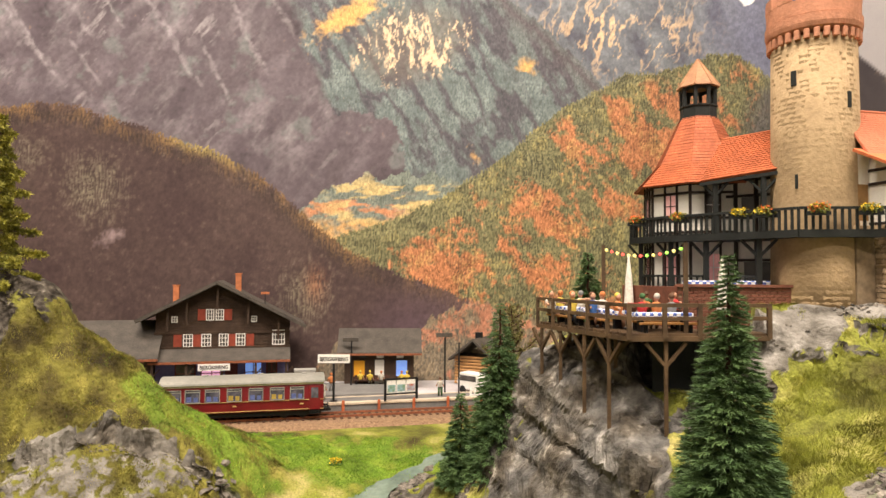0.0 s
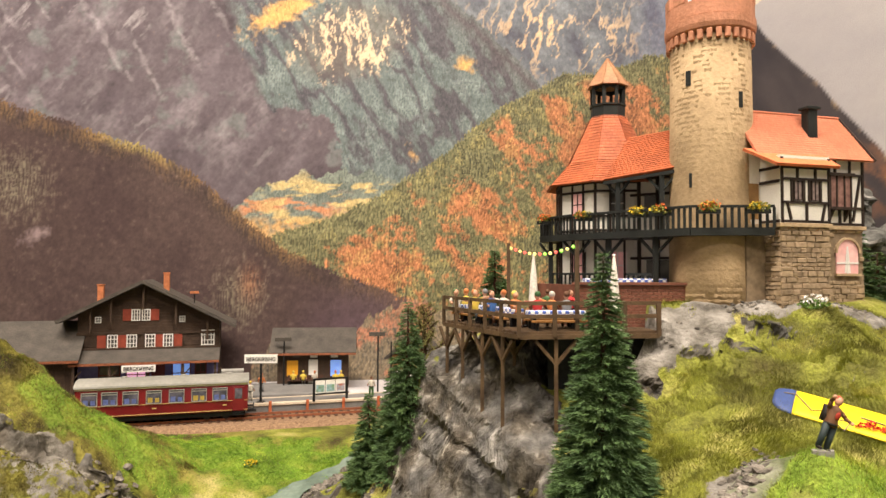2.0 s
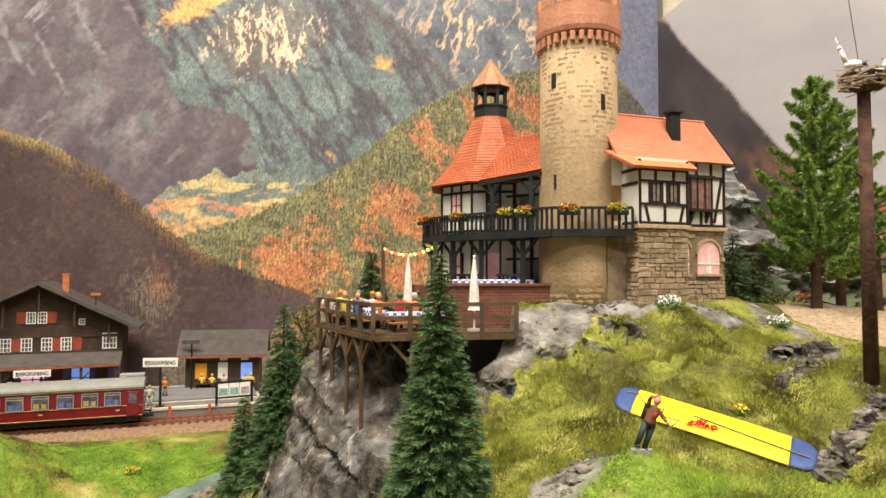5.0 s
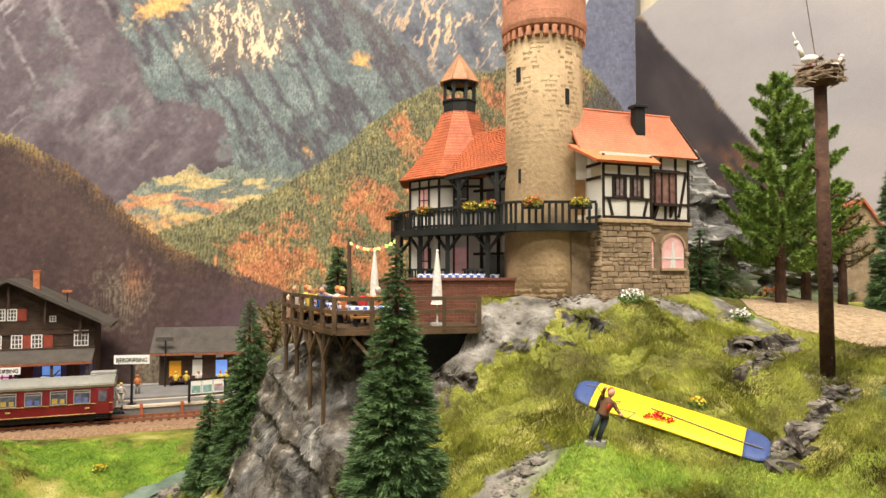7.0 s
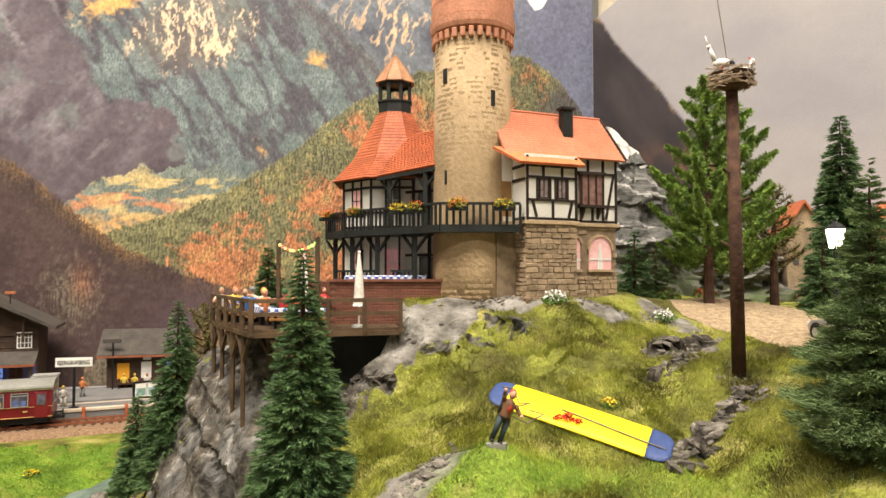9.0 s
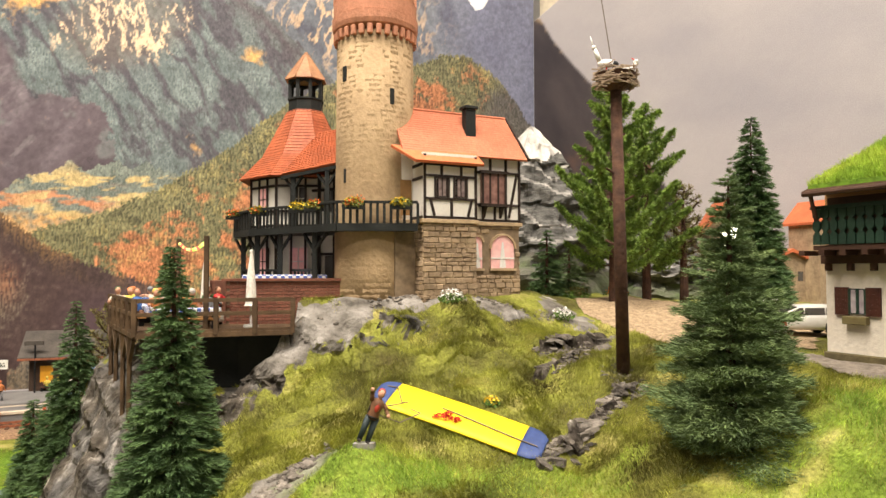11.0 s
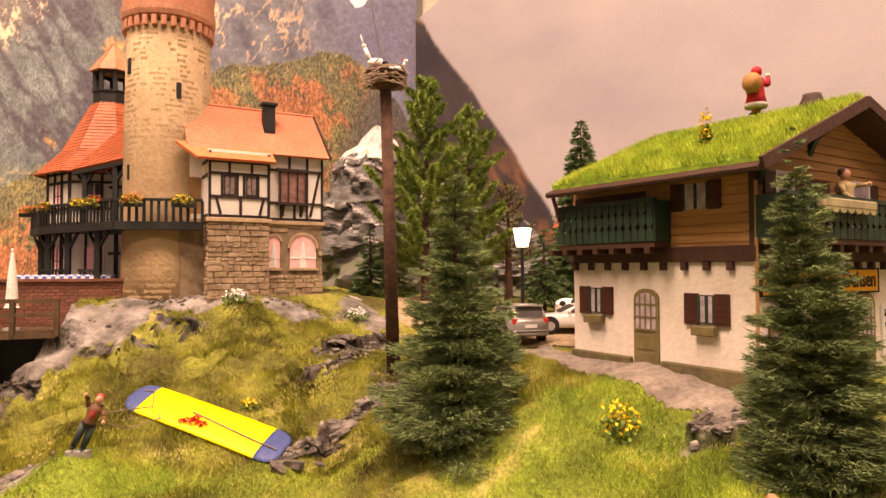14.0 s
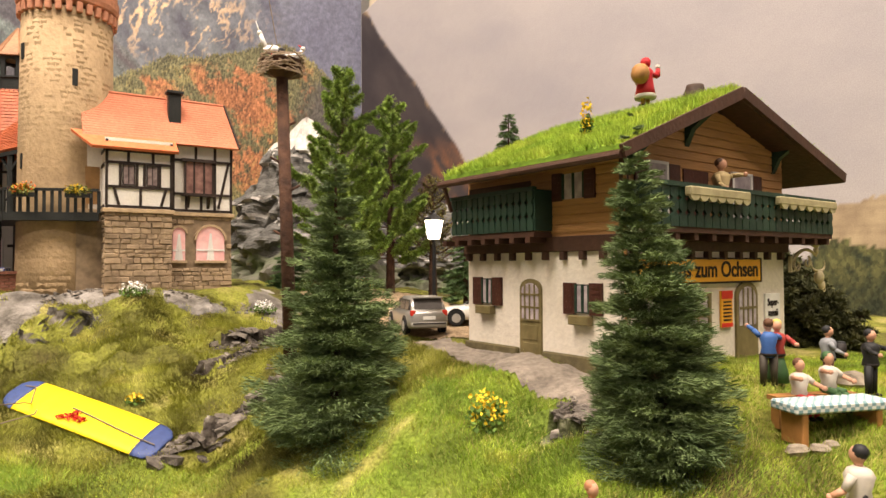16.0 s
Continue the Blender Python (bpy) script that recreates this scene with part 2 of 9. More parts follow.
section(16, 0, 11, 22, 18, 26, 22.3, 28.5, 22.6, 33, 23.8, 35.5, 25.5, 36.5, 27.4, 38, 28.5, 52, 28.6, 64, 20)
section(22, 0, 12, 20, 18, 27, 21.6, 29, 22.0, 32, 24.2, 35, 26.4, 36.5, 27.8, 37.5, 28.5, 55, 28.6, 70, 20)
section(26, 0, 12, 18, 18, 24, 21.3, 28.7, 21.6, 31, 24, 36.5, 26.3, 40, 28.4, 55, 28.6, 70, 22)
section(29, 0, 12, 16, 17.5, 22, 22, 26, 23.2, 29.5, 23.6, 32.5, 25, 36, 26, 42.7, 28, 60, 28, 75, 23)
section(34, 0, 18, 10, 24.0, 14, 23.8, 17, 23.2, 19, 22.9, 21.2, 23.8, 24, 25.4, 30, 26.1, 36, 26.6, 42, 27.8, 60, 28)
section(38, 0, 18, 8, 23.6, 12, 23.6, 15, 23.9, 17, 24.4, 20.5, 25.3, 23, 26, 30, 26.1, 36, 26.7, 45, 27.5, 60, 27.5)
section(40, 0, 19, 8, 24.0, 11, 24.1, 14.5, 24.5, 17, 25.3, 20, 25.7, 25, 26, 60, 27.4)
section(42.5, 0, 19, 8, 24.0, 12, 24.4, 15.5, 25.05, 17.2, 26.0, 20, 26.0, 25, 26, 60, 27.2)
section(46, 0, 18, 10, 24, 14, 25.1, 16.3, 25.7, 19, 25.8, 25, 25.8, 60, 27)
section(75, 0, 16, 10, 23, 20, 25, 60, 26)


def ground_smooth(xs, ys):
    """Heights on a grid, before the relief."""
    rows = np.array([np.interp(ys, y, z) for _, y, z in SECTIONS])
    sx = np.array([s[0] for s in SECTIONS], float)
    i = np.clip(np.searchsorted(sx, xs) - 1, 0, len(sx) - 2)
    t = np.clip((xs - sx[i]) / (sx[i + 1] - sx[i]), 0, 1)
    t = (t + t * t * (3 - 2 * t)) / 2
    return rows[i] * (1 - t[:, None]) + rows[i + 1] * t[:, None]


def blur(a, n):
    for _ in range(n):
        a = (np.roll(a, 1, 0) + a * 2 + np.roll(a, -1, 0)) / 4
        a = (np.roll(a, 1, 1) + a * 2 + np.roll(a, -1, 1)) / 4
    return a


def lattice(xs, ys, cell, seed):
    """Smooth value noise over the plan, from -1 to 1."""
    r = np.random.RandomState(seed).rand(97, 89) * 2 - 1
    u, v = xs / cell, ys / cell
    i, j = np.floor(u).astype(int), np.floor(v).astype(int)
    fu, fv = u - i, v - j
    fu, fv = fu * fu * (3 - 2 * fu), fv * fv * (3 - 2 * fv)
    g = lambda a, b: r[np.mod(a, 97), np.mod(b, 89)]
    return (g(i, j) * (1 - fu) + g(i + 1, j) * fu) * (1 - fv) + (g(i, j + 1) * (1 - fu) + g(i + 1, j + 1) * fu) * fv


GX = np.concatenate([np.arange(-75, -36, 0.8), np.arange(-36, 50, 0.17), np.arange(50, 75.1, 0.9)])
GY = np.concatenate([np.arange(0, 16, 0.8), np.arange(16, 46, 0.16), np.arange(46, 64, 0.35), np.arange(64, 100.1, 1.0)])
GZ = ground_smooth(GX, GY)
core = blur(GZ.copy(), 7)
core[:8], core[-8:], core[:, :8], core[:, -8:] = GZ[:8], GZ[-8:], GZ[:, :8], GZ[:, -8:]
GZ = core
XX, YY = np.meshgrid(GX, GY, indexing="ij")


def spot(x, y, rx, ry, soft=0.35):
    """A soft-edged oval of the plan, from 0 to 1, with a ragged rim."""
    d = np.hypot((XX - x) / rx, (YY - y) / ry) + 0.40 * lattice(XX, YY, 1.3, 11) + 0.22 * lattice(XX, YY, 0.5, 12)
    return np.clip((1 - d) / soft + 0.5, 0, 1)


def seam(x0, y0, x1, y1, w):
    """A ragged strip of the plan along a line, from 0 to 1."""
    dx, dy = x1 - x0, y1 - y0
    t = np.clip(((XX - x0) * dx + (YY - y0) * dy) / (dx * dx + dy * dy), 0, 1)
    d = np.hypot(XX - x0 - t * dx, YY - y0 - t * dy) / w + 0.75 * lattice(XX, YY, 0.9, 17) + 0.45 * lattice(XX, YY, 0.4, 18)
    return np.clip((1 - d) / 0.5 + 0.5, 0, 1)


BARE = np.max([spot(12.3, 36.7, 3.4, 1.4), spot(17.5, 37.7, 4, 0.8), spot(23.2, 37.6, 2.4, 0.7), spot(27.6, 38.8, 1.8, 2.1), seam(25.0, 34.9, 29.2, 36.3, 0.16), spot(3, 39, 5.5, 7), spot(9.5, 35.2, 2.6, 1.2), seam(23.9, 28.3, 25.8, 29.9, 0.16), seam(25.4, 29.4, 28.9, 31.4, 0.16), seam(24.6, 32.8, 27.3, 34.9, 0.12),
               spot(13.6, 27.3, 1.7, 0.8), spot(12.7, 26.2, 1.5, 1.0), spot(37.7, 19.3, 1.1, 0.7), spot(-27.5, 36.0, 4.5, 1.5) * 0.52, spot(-22.3, 38.4, 2.2, 1.5) * 0.55, seam(-30.5, 36.2, -25.8, 38.7, 0.22), seam(-26.2, 38.7, -20.4, 40.3, 0.26), spot(-18.6, 41.3, 1.6, 0.8), spot(-15.0, 43.6, 1.2, 0.6), spot(-8, 44.8, 3.4, 1.8) * 0.8, spot(-35.2, 43.6, 1.9, 4)], axis=0)
LAWN = np.clip((-16 - XX) / 3, 0, 1) * (1 - BARE)
MEADOW = np.max([spot(-15, 52, 8.5, 4.2), spot(-21.5, 45.5, 3.6, 3.4) * 0.9, spot(-24.4, 42.6, 2.6, 1.8) * 0.75, spot(-27, 48, 4, 4.0) * 0.7, spot(16.8, 26.8, 3.2, 1.7) * 0.9, spot(34.0, 20.0, 5.5, 4.4) * 0.75, spot(23.5, 26.6, 3.5, 1.6) * 0.5], axis=0) * (1 - BARE * 0.7)

steep = np.hypot(np.gradient(GZ, GX, axis=0), np.gradient(GZ, GY, axis=1))
wild = np.clip((steep - 0.25) / 0.8, 0, 1)
flat_rail = np.clip((YY - 55) / 3, 0, 1) * (XX < 14)
ROCKY = np.clip(np.maximum(BARE, np.clip((steep - 1.1) / 0.3, 0, 1) * np.clip((XX + 18) / 4, 0, 1)), 0, 1) * (1 - flat_rail)
# dark brown rock along the seams, crevice shade included in its colour
CREVICE_DARK = np.max([seam(25.0, 34.9, 29.2, 36.3, 0.45), seam(23.9, 28.3, 25.8, 29.9, 0.4), seam(25.4, 29.4, 28.9, 31.4, 0.4), seam(24.6, 32.8, 27.3, 34.9, 0.4), spot(37.7, 19.3, 1.3, 0.9), spot(28.9, 33.2, 1.4, 1.6), spot(-35.2, 43.6, 2.2, 5)], axis=0)
SHELF = np.max([spot(13.4, 27.0, 2.4, 1.5), spot(-27.5, 36.0, 5.0, 1.8) * 0.8, spot(-22.3, 38.4, 2.6, 1.7) * 0.7, spot(12.8, 36.9, 3.6, 1.6), spot(18.5, 37.6, 6, 1.0), spot(27.6, 38.8, 2.2, 2.4)], axis=0)


def ridges(cell, seed):
    """Sharp-crested folds from -0.5 to 0.5, bent by a slower noise."""
    wx, wy = XX + 0.5 * cell * lattice(XX, YY, cell * 1.7, seed + 40), YY + 0.5 * cell * lattice(XX, YY, cell * 1.7, seed + 41)
    return 0.5 - np.abs(lattice(wx + 0.35 * wy, wy, cell, seed)) * 1.3


def fault(x0, y0, x1, y1, h, fall, seed, hollow=1.1):
    """A broken rock step along a line: raised behind it, hollow before it."""
    dx, dy = x1 - x0, y1 - y0
    ln = math.hypot(dx, dy)
    t = ((XX - x0) * dx + (YY - y0) * dy) / ln ** 2
    d = ((YY - y0) * dx - (XX - x0) * dy) / ln + 0.35 * lattice(XX, YY, 1.1, seed) + 0.18 * lattice(XX, YY, 0.4, seed + 1)
    on = np.clip(np.minimum(t, 1 - t) / 0.15 + 0.3, 0, 1)
    return on * h * np.where(d > 0, np.exp(-d / fall), -hollow * np.exp(d / (fall * 0.4)))


stone = 0.95 * ridges(2.7, 5) + 0.50 * ridges(1.2, 6) + 0.26 * ridges(0.55, 7) + 0.12 * ridges(0.3, 8)
chip = 0.55 + 0.12 * lattice(XX, YY, 1.5, 13)
stone = 0.7 * stone + 0.3 * (np.floor(stone / chip) + np.clip((stone / chip - np.floor(stone / chip) - 0.6) / 0.4, 0, 1)) * chip
turf = 0.30 * lattice(XX, YY, 2.6, 1) + 0.20 * lattice(XX, YY, 1.1, 2) + 0.13 * lattice(XX, YY, 0.5, 3) + 0.06 * lattice(XX, YY, 0.25, 4)
turf = turf + LAWN * (0.34 * lattice(XX, YY, 1.9, 14) + 0.22 * ridges(0.9, 15) + 0.10 * lattice(XX, YY, 0.4, 16))
GZ = GZ + ((turf * (0.5 + 0.6 * wild)) * (1 - ROCKY) + (stone * (0.32 + 0.75 * wild) * (1 - 0.80 * SHELF) * (1 - 0.45 * CREVICE_DARK) + 0.02) * ROCKY) * (1 - flat_rail)
for k, row in enumerate(((24.9, 34.9, 29.4, 36.4, 0.38, 1.2), (24.4, 32.7, 27.4, 34.9, 0.22, 0.8), (23.8, 28.1, 26.0, 29.9, 0.16, 0.7), (25.4, 29.5, 29.2, 31.5, 0.22, 0.9), (12.0, 32.6, 15.0, 32.5, 0.40, 0.9), (15.2, 35.1, 17.9, 34.9, 0.50, 0.8), (18.7, 34.0, 20.8, 34.2, 0.42, 0.7), (20.2, 33.4, 23.6, 33.5, 0.36, 0.9),
                         (-31.8, 35.5, -25.6, 38.9, 0.42, 1.6), (-26.2, 38.7, -20.2, 40.5, 0.48, 1.6), (36.4, 20.4, 38.6, 18.4, 0.40, 0.9), (7.5, 36.6, 13.5, 36.2, 0.45, 0.7), (-1.5, 36.5, 6.5, 33.2, 0.8, 1.1), (21.5, 30.0, 23.4, 31.0, 0.25, 0.7))):
    GZ = GZ + fault(*row, 200 + 3 * k)
# the hollow under the deck
behind = ((YY - 34.2) * 7.3 - (XX - 5.3) * 1.6) / math.hypot(7.3, 1.6)
hollow_ = np.clip((behind - 0.45) / 0.4, 0, 1) * np.clip((XX - 6.2) / 0.8, 0, 1) * np.clip((12.6 - XX) / 0.4, 0, 1) * np.clip((40.5 - YY) / 0.5, 0, 1)
GZ = GZ * (1 - hollow_) + np.minimum(GZ, 23.6) * hollow_
# the flat cushion under the spread wing, the knoll under its pilot
GZ = GZ + 0.75 * np.exp(-((XX - 16.4) / 1.7) ** 2 - ((YY - 27.2) / 1.2) ** 2)
KA, KB = Vector((17.05, 32.65, 0)), Vector((24.0, 28.35, 0))
ku = (KB - KA).normalized()
kv = Vector((-ku.y, ku.x, 0))
KL, KH = (KB - KA).length, 0.84


def kite_plane(u, v):
    return 24.28 + (22.55 - 24.28) * u / KL + 0.46 * v


lu, lv = (XX - KA.x) * ku.x + (YY - KA.y) * ku.y, (XX - KA.x) * kv.x + (YY - KA.y) * kv.y
lie = np.clip(1.8 - np.maximum(np.abs(lu - KL / 2) - KL / 2, np.abs(lv) - KH) / 0.5, 0, 1)
GZ = GZ * (1 - lie) + (kite_plane(lu, lv) - 0.16 + 0.06 * lattice(XX, YY, 0.5, 9)) * lie


def ground_z(x, y):
    """Height of the finished ground at a place."""
    i = int(np.clip(np.searchsorted(GX, x) - 1, 0, len(GX) - 2))
    j = int(np.clip(np.searchsorted(GY, y) - 1, 0, len(GY) - 2))
    a, b = (x - GX[i]) / (GX[i + 1] - GX[i]), (y - GY[j]) / (GY[j + 1] - GY[j])
    return float((GZ[i, j] * (1 - a) + GZ[i + 1, j] * a) * (1 - b) + (GZ[i, j + 1] * (1 - a) + GZ[i + 1, j + 1] * a) * b)


def ground_material():
    m = bpy.data.materials.new("scenery_ground")
    m.use_nodes = True
    N, L = m.node_tree.nodes, m.node_tree.links
    p = N["Principled BSDF"]
    p.inputs["Roughness"].default_value = 0.92
    p.inputs["Specular IOR Level"].default_value = 0.15
    tc, geo = N.new("ShaderNodeTexCoord"), N.new("ShaderNodeNewGeometry")

    def noise_at(scale, detail=5):
        n = N.new("ShaderNodeTexNoise")
        n.inputs["Scale"].default_value, n.inputs["Detail"].default_value = scale, detail
        L.new(tc.outputs["Object"], n.inputs["Vector"])
        return n.outputs["Fac"]

    def ramp(fac, *stops):
        r = N.new("ShaderNodeValToRGB")
        e = r.color_ramp.elements
        while len(e) < len(stops):
            e.new(0.5)
        for el, (pos, col) in zip(e, stops):
            el.position, el.color = pos, (*col, 1)
        L.new(fac, r.inputs[0])
        return r.outputs[0]

    def mix(fac, a, b):
        x = N.new("ShaderNodeMix")
        x.data_type = "RGBA"
        L.new(fac, x.inputs["Factor"])
        L.new(a, x.inputs["A"])
        L.new(b, x.inputs["B"])
        return x.outputs["Result"]

    grass = ramp(noise_at(30, 8), (0.32, (0.060, 0.048, 0.018)), (0.44, (0.115, 0.115, 0.026)), (0.55, (0.21, 0.22, 0.038)), (0.68, (0.38, 0.33, 0.12)))
    tuft = ramp(noise_at(900, 4), (0.33, (0.68, 0.68, 0.66)), (0.67, (1.22, 1.22, 1.18)))
    gm = N.new("ShaderNodeVectorMath")
    gm.operation = "MULTIPLY"
    L.new(grass, gm.inputs[0])
    L.new(tuft, gm.inputs[1])
    rock = mix(ramp(noise_at(42, 4), (0.42, (0, 0, 0)), (0.60, (1, 1, 1))), ramp(noise_at(120, 9), (0.30, (0.022, 0.018, 0.014)), (0.45, (0.062, 0.052, 0.040)), (0.58, (0.125, 0.108, 0.086)), (0.72, (0.46, 0.42, 0.36))),
               ramp(noise_at(90, 9), (0.32, (0.036, 0.033, 0.030)), (0.47, (0.110, 0.104, 0.096)), (0.60, (0.190, 0.178, 0.162)), (0.73, (0.48, 0.45, 0.41))))
    dusty = ramp(noise_at(95, 10), (0.28, (0.070, 0.062, 0.052)), (0.42, (0.150, 0.136, 0.116)), (0.58, (0.235, 0.216, 0.190)), (0.74, (0.40, 0.375, 0.34)))
    at3 = N.new("ShaderNodeAttribute")
    at3.attribute_name = "shelf"
    rock = mix(at3.outputs["Fac"], rock, dusty)
    at4 = N.new("ShaderNodeAttribute")
    at4.attribute_name = "lawn"
    # darker rock tones that also paint in the shade of the crevices
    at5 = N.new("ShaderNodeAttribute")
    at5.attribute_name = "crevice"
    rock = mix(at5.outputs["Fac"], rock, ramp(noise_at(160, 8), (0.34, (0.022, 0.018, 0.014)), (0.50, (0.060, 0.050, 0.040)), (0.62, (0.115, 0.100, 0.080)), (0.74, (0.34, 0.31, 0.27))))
    sep = N.new("ShaderNodeSeparateXYZ")
    L.new(geo.outputs["Normal"], sep.inputs[0])
    add = N.new("ShaderNodeMath")
    add.operation = "MULTIPLY_ADD"
    add.inputs[1].default_value, add.inputs[2].default_value = 0.4, -0.2
    L.new(noise_at(60), add.inputs[0])
    turfed = N.new("ShaderNodeMath")
    turfed.operation = "MULTIPLY_ADD"
    turfed.inputs[1].default_value = 0.4
    L.new(at4.outputs["Fac"], turfed.inputs[0])
    L.new(sep.outputs["Z"], turfed.inputs[2])
    su = N.new("ShaderNodeMath")
    L.new(turfed.outputs[0], su.inputs[0])
    L.new(add.outputs[0], su.inputs[1])
    fac = ramp(su.outputs[0], (0.38, (0, 0, 0)), (0.46, (1, 1, 1)))
    moss = ramp(noise_at(48, 9), (0.34, (0.030, 0.023, 0.010)), (0.46, (0.085, 0.070, 0.020)), (0.56, (0.155, 0.140, 0.030)), (0.68, (0.27, 0.235, 0.055)))
    col = mix(fac, rock, mix(at4.outputs["Fac"], gm.outputs[0], moss))
    # rocky bank and crest: a paler shelf near the castle, the quarried cliff
    at = N.new("ShaderNodeAttribute")
    at.attribute_name = "bare"
    rag = N.new("ShaderNodeMath")
    rag.operation = "MULTIPLY_ADD"
    rag.inputs[1].default_value = 1.4 / 2.4
    L.new(noise_at(170, 6), rag.inputs[0])
    half = N.new("ShaderNodeMath")
    half.operation = "DIVIDE"
    half.inputs[1].default_value = 2.4
    L.new(at.outputs["Fac"], half.inputs[0])
    L.new(half.outputs[0], rag.inputs[2])
    col = mix(ramp(rag.outputs[0], (1.12 / 2.4, (0, 0, 0)), (1.24 / 2.4, (1, 1, 1))), col, rock)
    at2 = N.new("ShaderNodeAttribute")
    at2.attribute_name = "meadow"
    lush = ramp(noise_at(45, 8), (0.3, (0.085, 0.130, 0.018)), (0.5, (0.14, 0.22, 0.026)), (0.7, (0.24, 0.29, 0.045)))
    lm = N.new("ShaderNodeVectorMath")
    lm.operation = "MULTIPLY"
    L.new(lush, lm.inputs[0])
    L.new(tuft, lm.inputs[1])
    col = mix(at2.outputs["Fac"], col, lm.outputs[0])
    L.new(col, p.inputs["Base Color"])
    bp = N.new("ShaderNodeBump")
    bp.inputs["Strength"].default_value, bp.inputs["Distance"].default_value = 1.0, 0.0022
    L.new(noise_at(300, 10), bp.inputs["Height"])
    L.new(bp.outputs[0], p.inputs["Normal"])
    return m


# the steep rock is also broken sideways, so that its faces are no smooth sheet
crack = np.clip(ROCKY * (0.25 + 1.2 * wild), 0, 1) * (1 - 0.7 * SHELF)
fold = lambda cell, seed: 0.5 - np.abs(lattice(XX * 0.9 + 0.5 * YY, GZ + 0.35 * XX, cell, seed)) * 1.4
PX = XX + crack * (0.30 * fold(1.8, 21) + 0.12 * fold(0.8, 22) + 0.04 * fold(0.36, 23))
PY = YY - crack * (0.95 * fold(2.3, 24) + 0.40 * fold(1.0, 25) + 0.17 * fold(0.45, 26))
me = sheet("ground", PX, PY, GZ)
for key, data in (("bare", BARE), ("meadow", MEADOW), ("shelf", SHELF), ("lawn", LAWN), ("crevice", CREVICE_DARK)):
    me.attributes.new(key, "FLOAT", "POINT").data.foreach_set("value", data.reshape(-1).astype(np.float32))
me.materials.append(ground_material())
me.polygons.foreach_set("use_smooth", (ROCKY[:-1, :-1] * crack[:-1, :-1] < 0.25).reshape(-1))
tagged(new("ground", me), "modelled hillside of grass flock and grey plaster rock", "ground", kind="structure")

# ---- the room round the layout ----
def slab(name, x0, y0, z0, x1, y1, z1, material, label, category):
    return tagged(part(name, boxes((x0, y0, z0, x1, y1, z1)), material), label, category, kind="structure")


slab("floor", -260, -260, -92, 260, 200, -90, M["floor"], "dark carpeted floor of the exhibition room", "floor")
slab("ceiling", -260, -260, 165, 260, 200, 170, M["ceiling"], "plain white ceiling above the layout", "ceiling")
slab("wall_south", -260, -264, -90, 260, -260, 165, M["wall_room"], "plain pale room wall behind the camera", "wall")
slab("wall_north", -260, 200, -90, 260, 204, 165, M["wall_room"], "plain pale room wall behind the layout", "wall")
slab("wall_west", -264, -260, -90, -260, 200, 165, M["wall_room"], "plain pale room wall", "wall")
slab("wall_east", 260, -260, -90, 264, 200, 165, M["wall_room"], "plain pale room wall", "wall")
slab("baseboard_table", -75, 0.0, 2, 75, 100, 7.5, M["innbrown"], "wooden base frame under the layout", "table")


for x in (-72, 72):
    for y in (3, 97):
        tagged(part("table_leg", boxes((x - 3, y - 3, -90, x + 3, y + 3, 2)), M["innbrown"]), "square wooden leg under the layout", "table leg", kind="structure")
for x, y, z, sx, sy in LAMPS:
    fixture = thing("ceiling_light", (x * 100, y * 100, z * 100), 0, "long white ceiling light over the layout", "ceiling light", "ceiling lights")
    part("housing", boxes((-sx * 50 - 2, -sy * 50 - 2, 0.6, sx * 50 + 2, sy * 50 + 2, 3.0), bevel=0.3), M["ceiling"], fixture)
    part("rim", boxes((-sx * 50 - 2, -sy * 50 - 2, -0.6, sx * 50 + 2, -sy * 50 - 1, 0.6)), M["ceiling"], fixture)
    part("rim", boxes((-sx * 50 - 2, sy * 50 + 1, -0.6, sx * 50 + 2, sy * 50 + 2, 0.6)), M["ceiling"], fixture)

# ---- the printed backdrops: a photo of a valley, painted point by point on a fine sheet ----
def fbm(x, y, cell, seed, octaves=4, gain=0.55):
    out, amp, tot = 0.0, 1.0, 0.0
    for k in range(octaves):
        out = out + amp * lattice(x + 37.1 * k, y - 19.7 * k, cell / 2 ** k, seed + k)
        tot += amp
        amp *= gain
    return out / tot


def blend(a, b, f):
    return a + (b - a) * np.clip(f, 0, 1)[..., None]


def tone(r, g, b):
    return np.array([r, g, b], float)


def crest(s, knots_s, knots_z, rough, seed):
    return np.interp(s, knots_s, knots_z) + rough * lattice(s, s * 0 + 3.3, 1.7, seed) + rough * 0.6 * lattice(s, s * 0 + 8.1, 0.45, seed + 1)


def spires(s, z, wide, tall, seed):
    """Upright flecks, as far conifers show: from 0 to 1."""
    b = lattice(s + 0.3 * lattice(s, z, 1.5, seed + 5), z / (tall / wide), wide, seed + 1)
    return np.clip(0.5 + 0.55 * b + 0.15 * lattice(s, z, wide, seed), 0, 1)


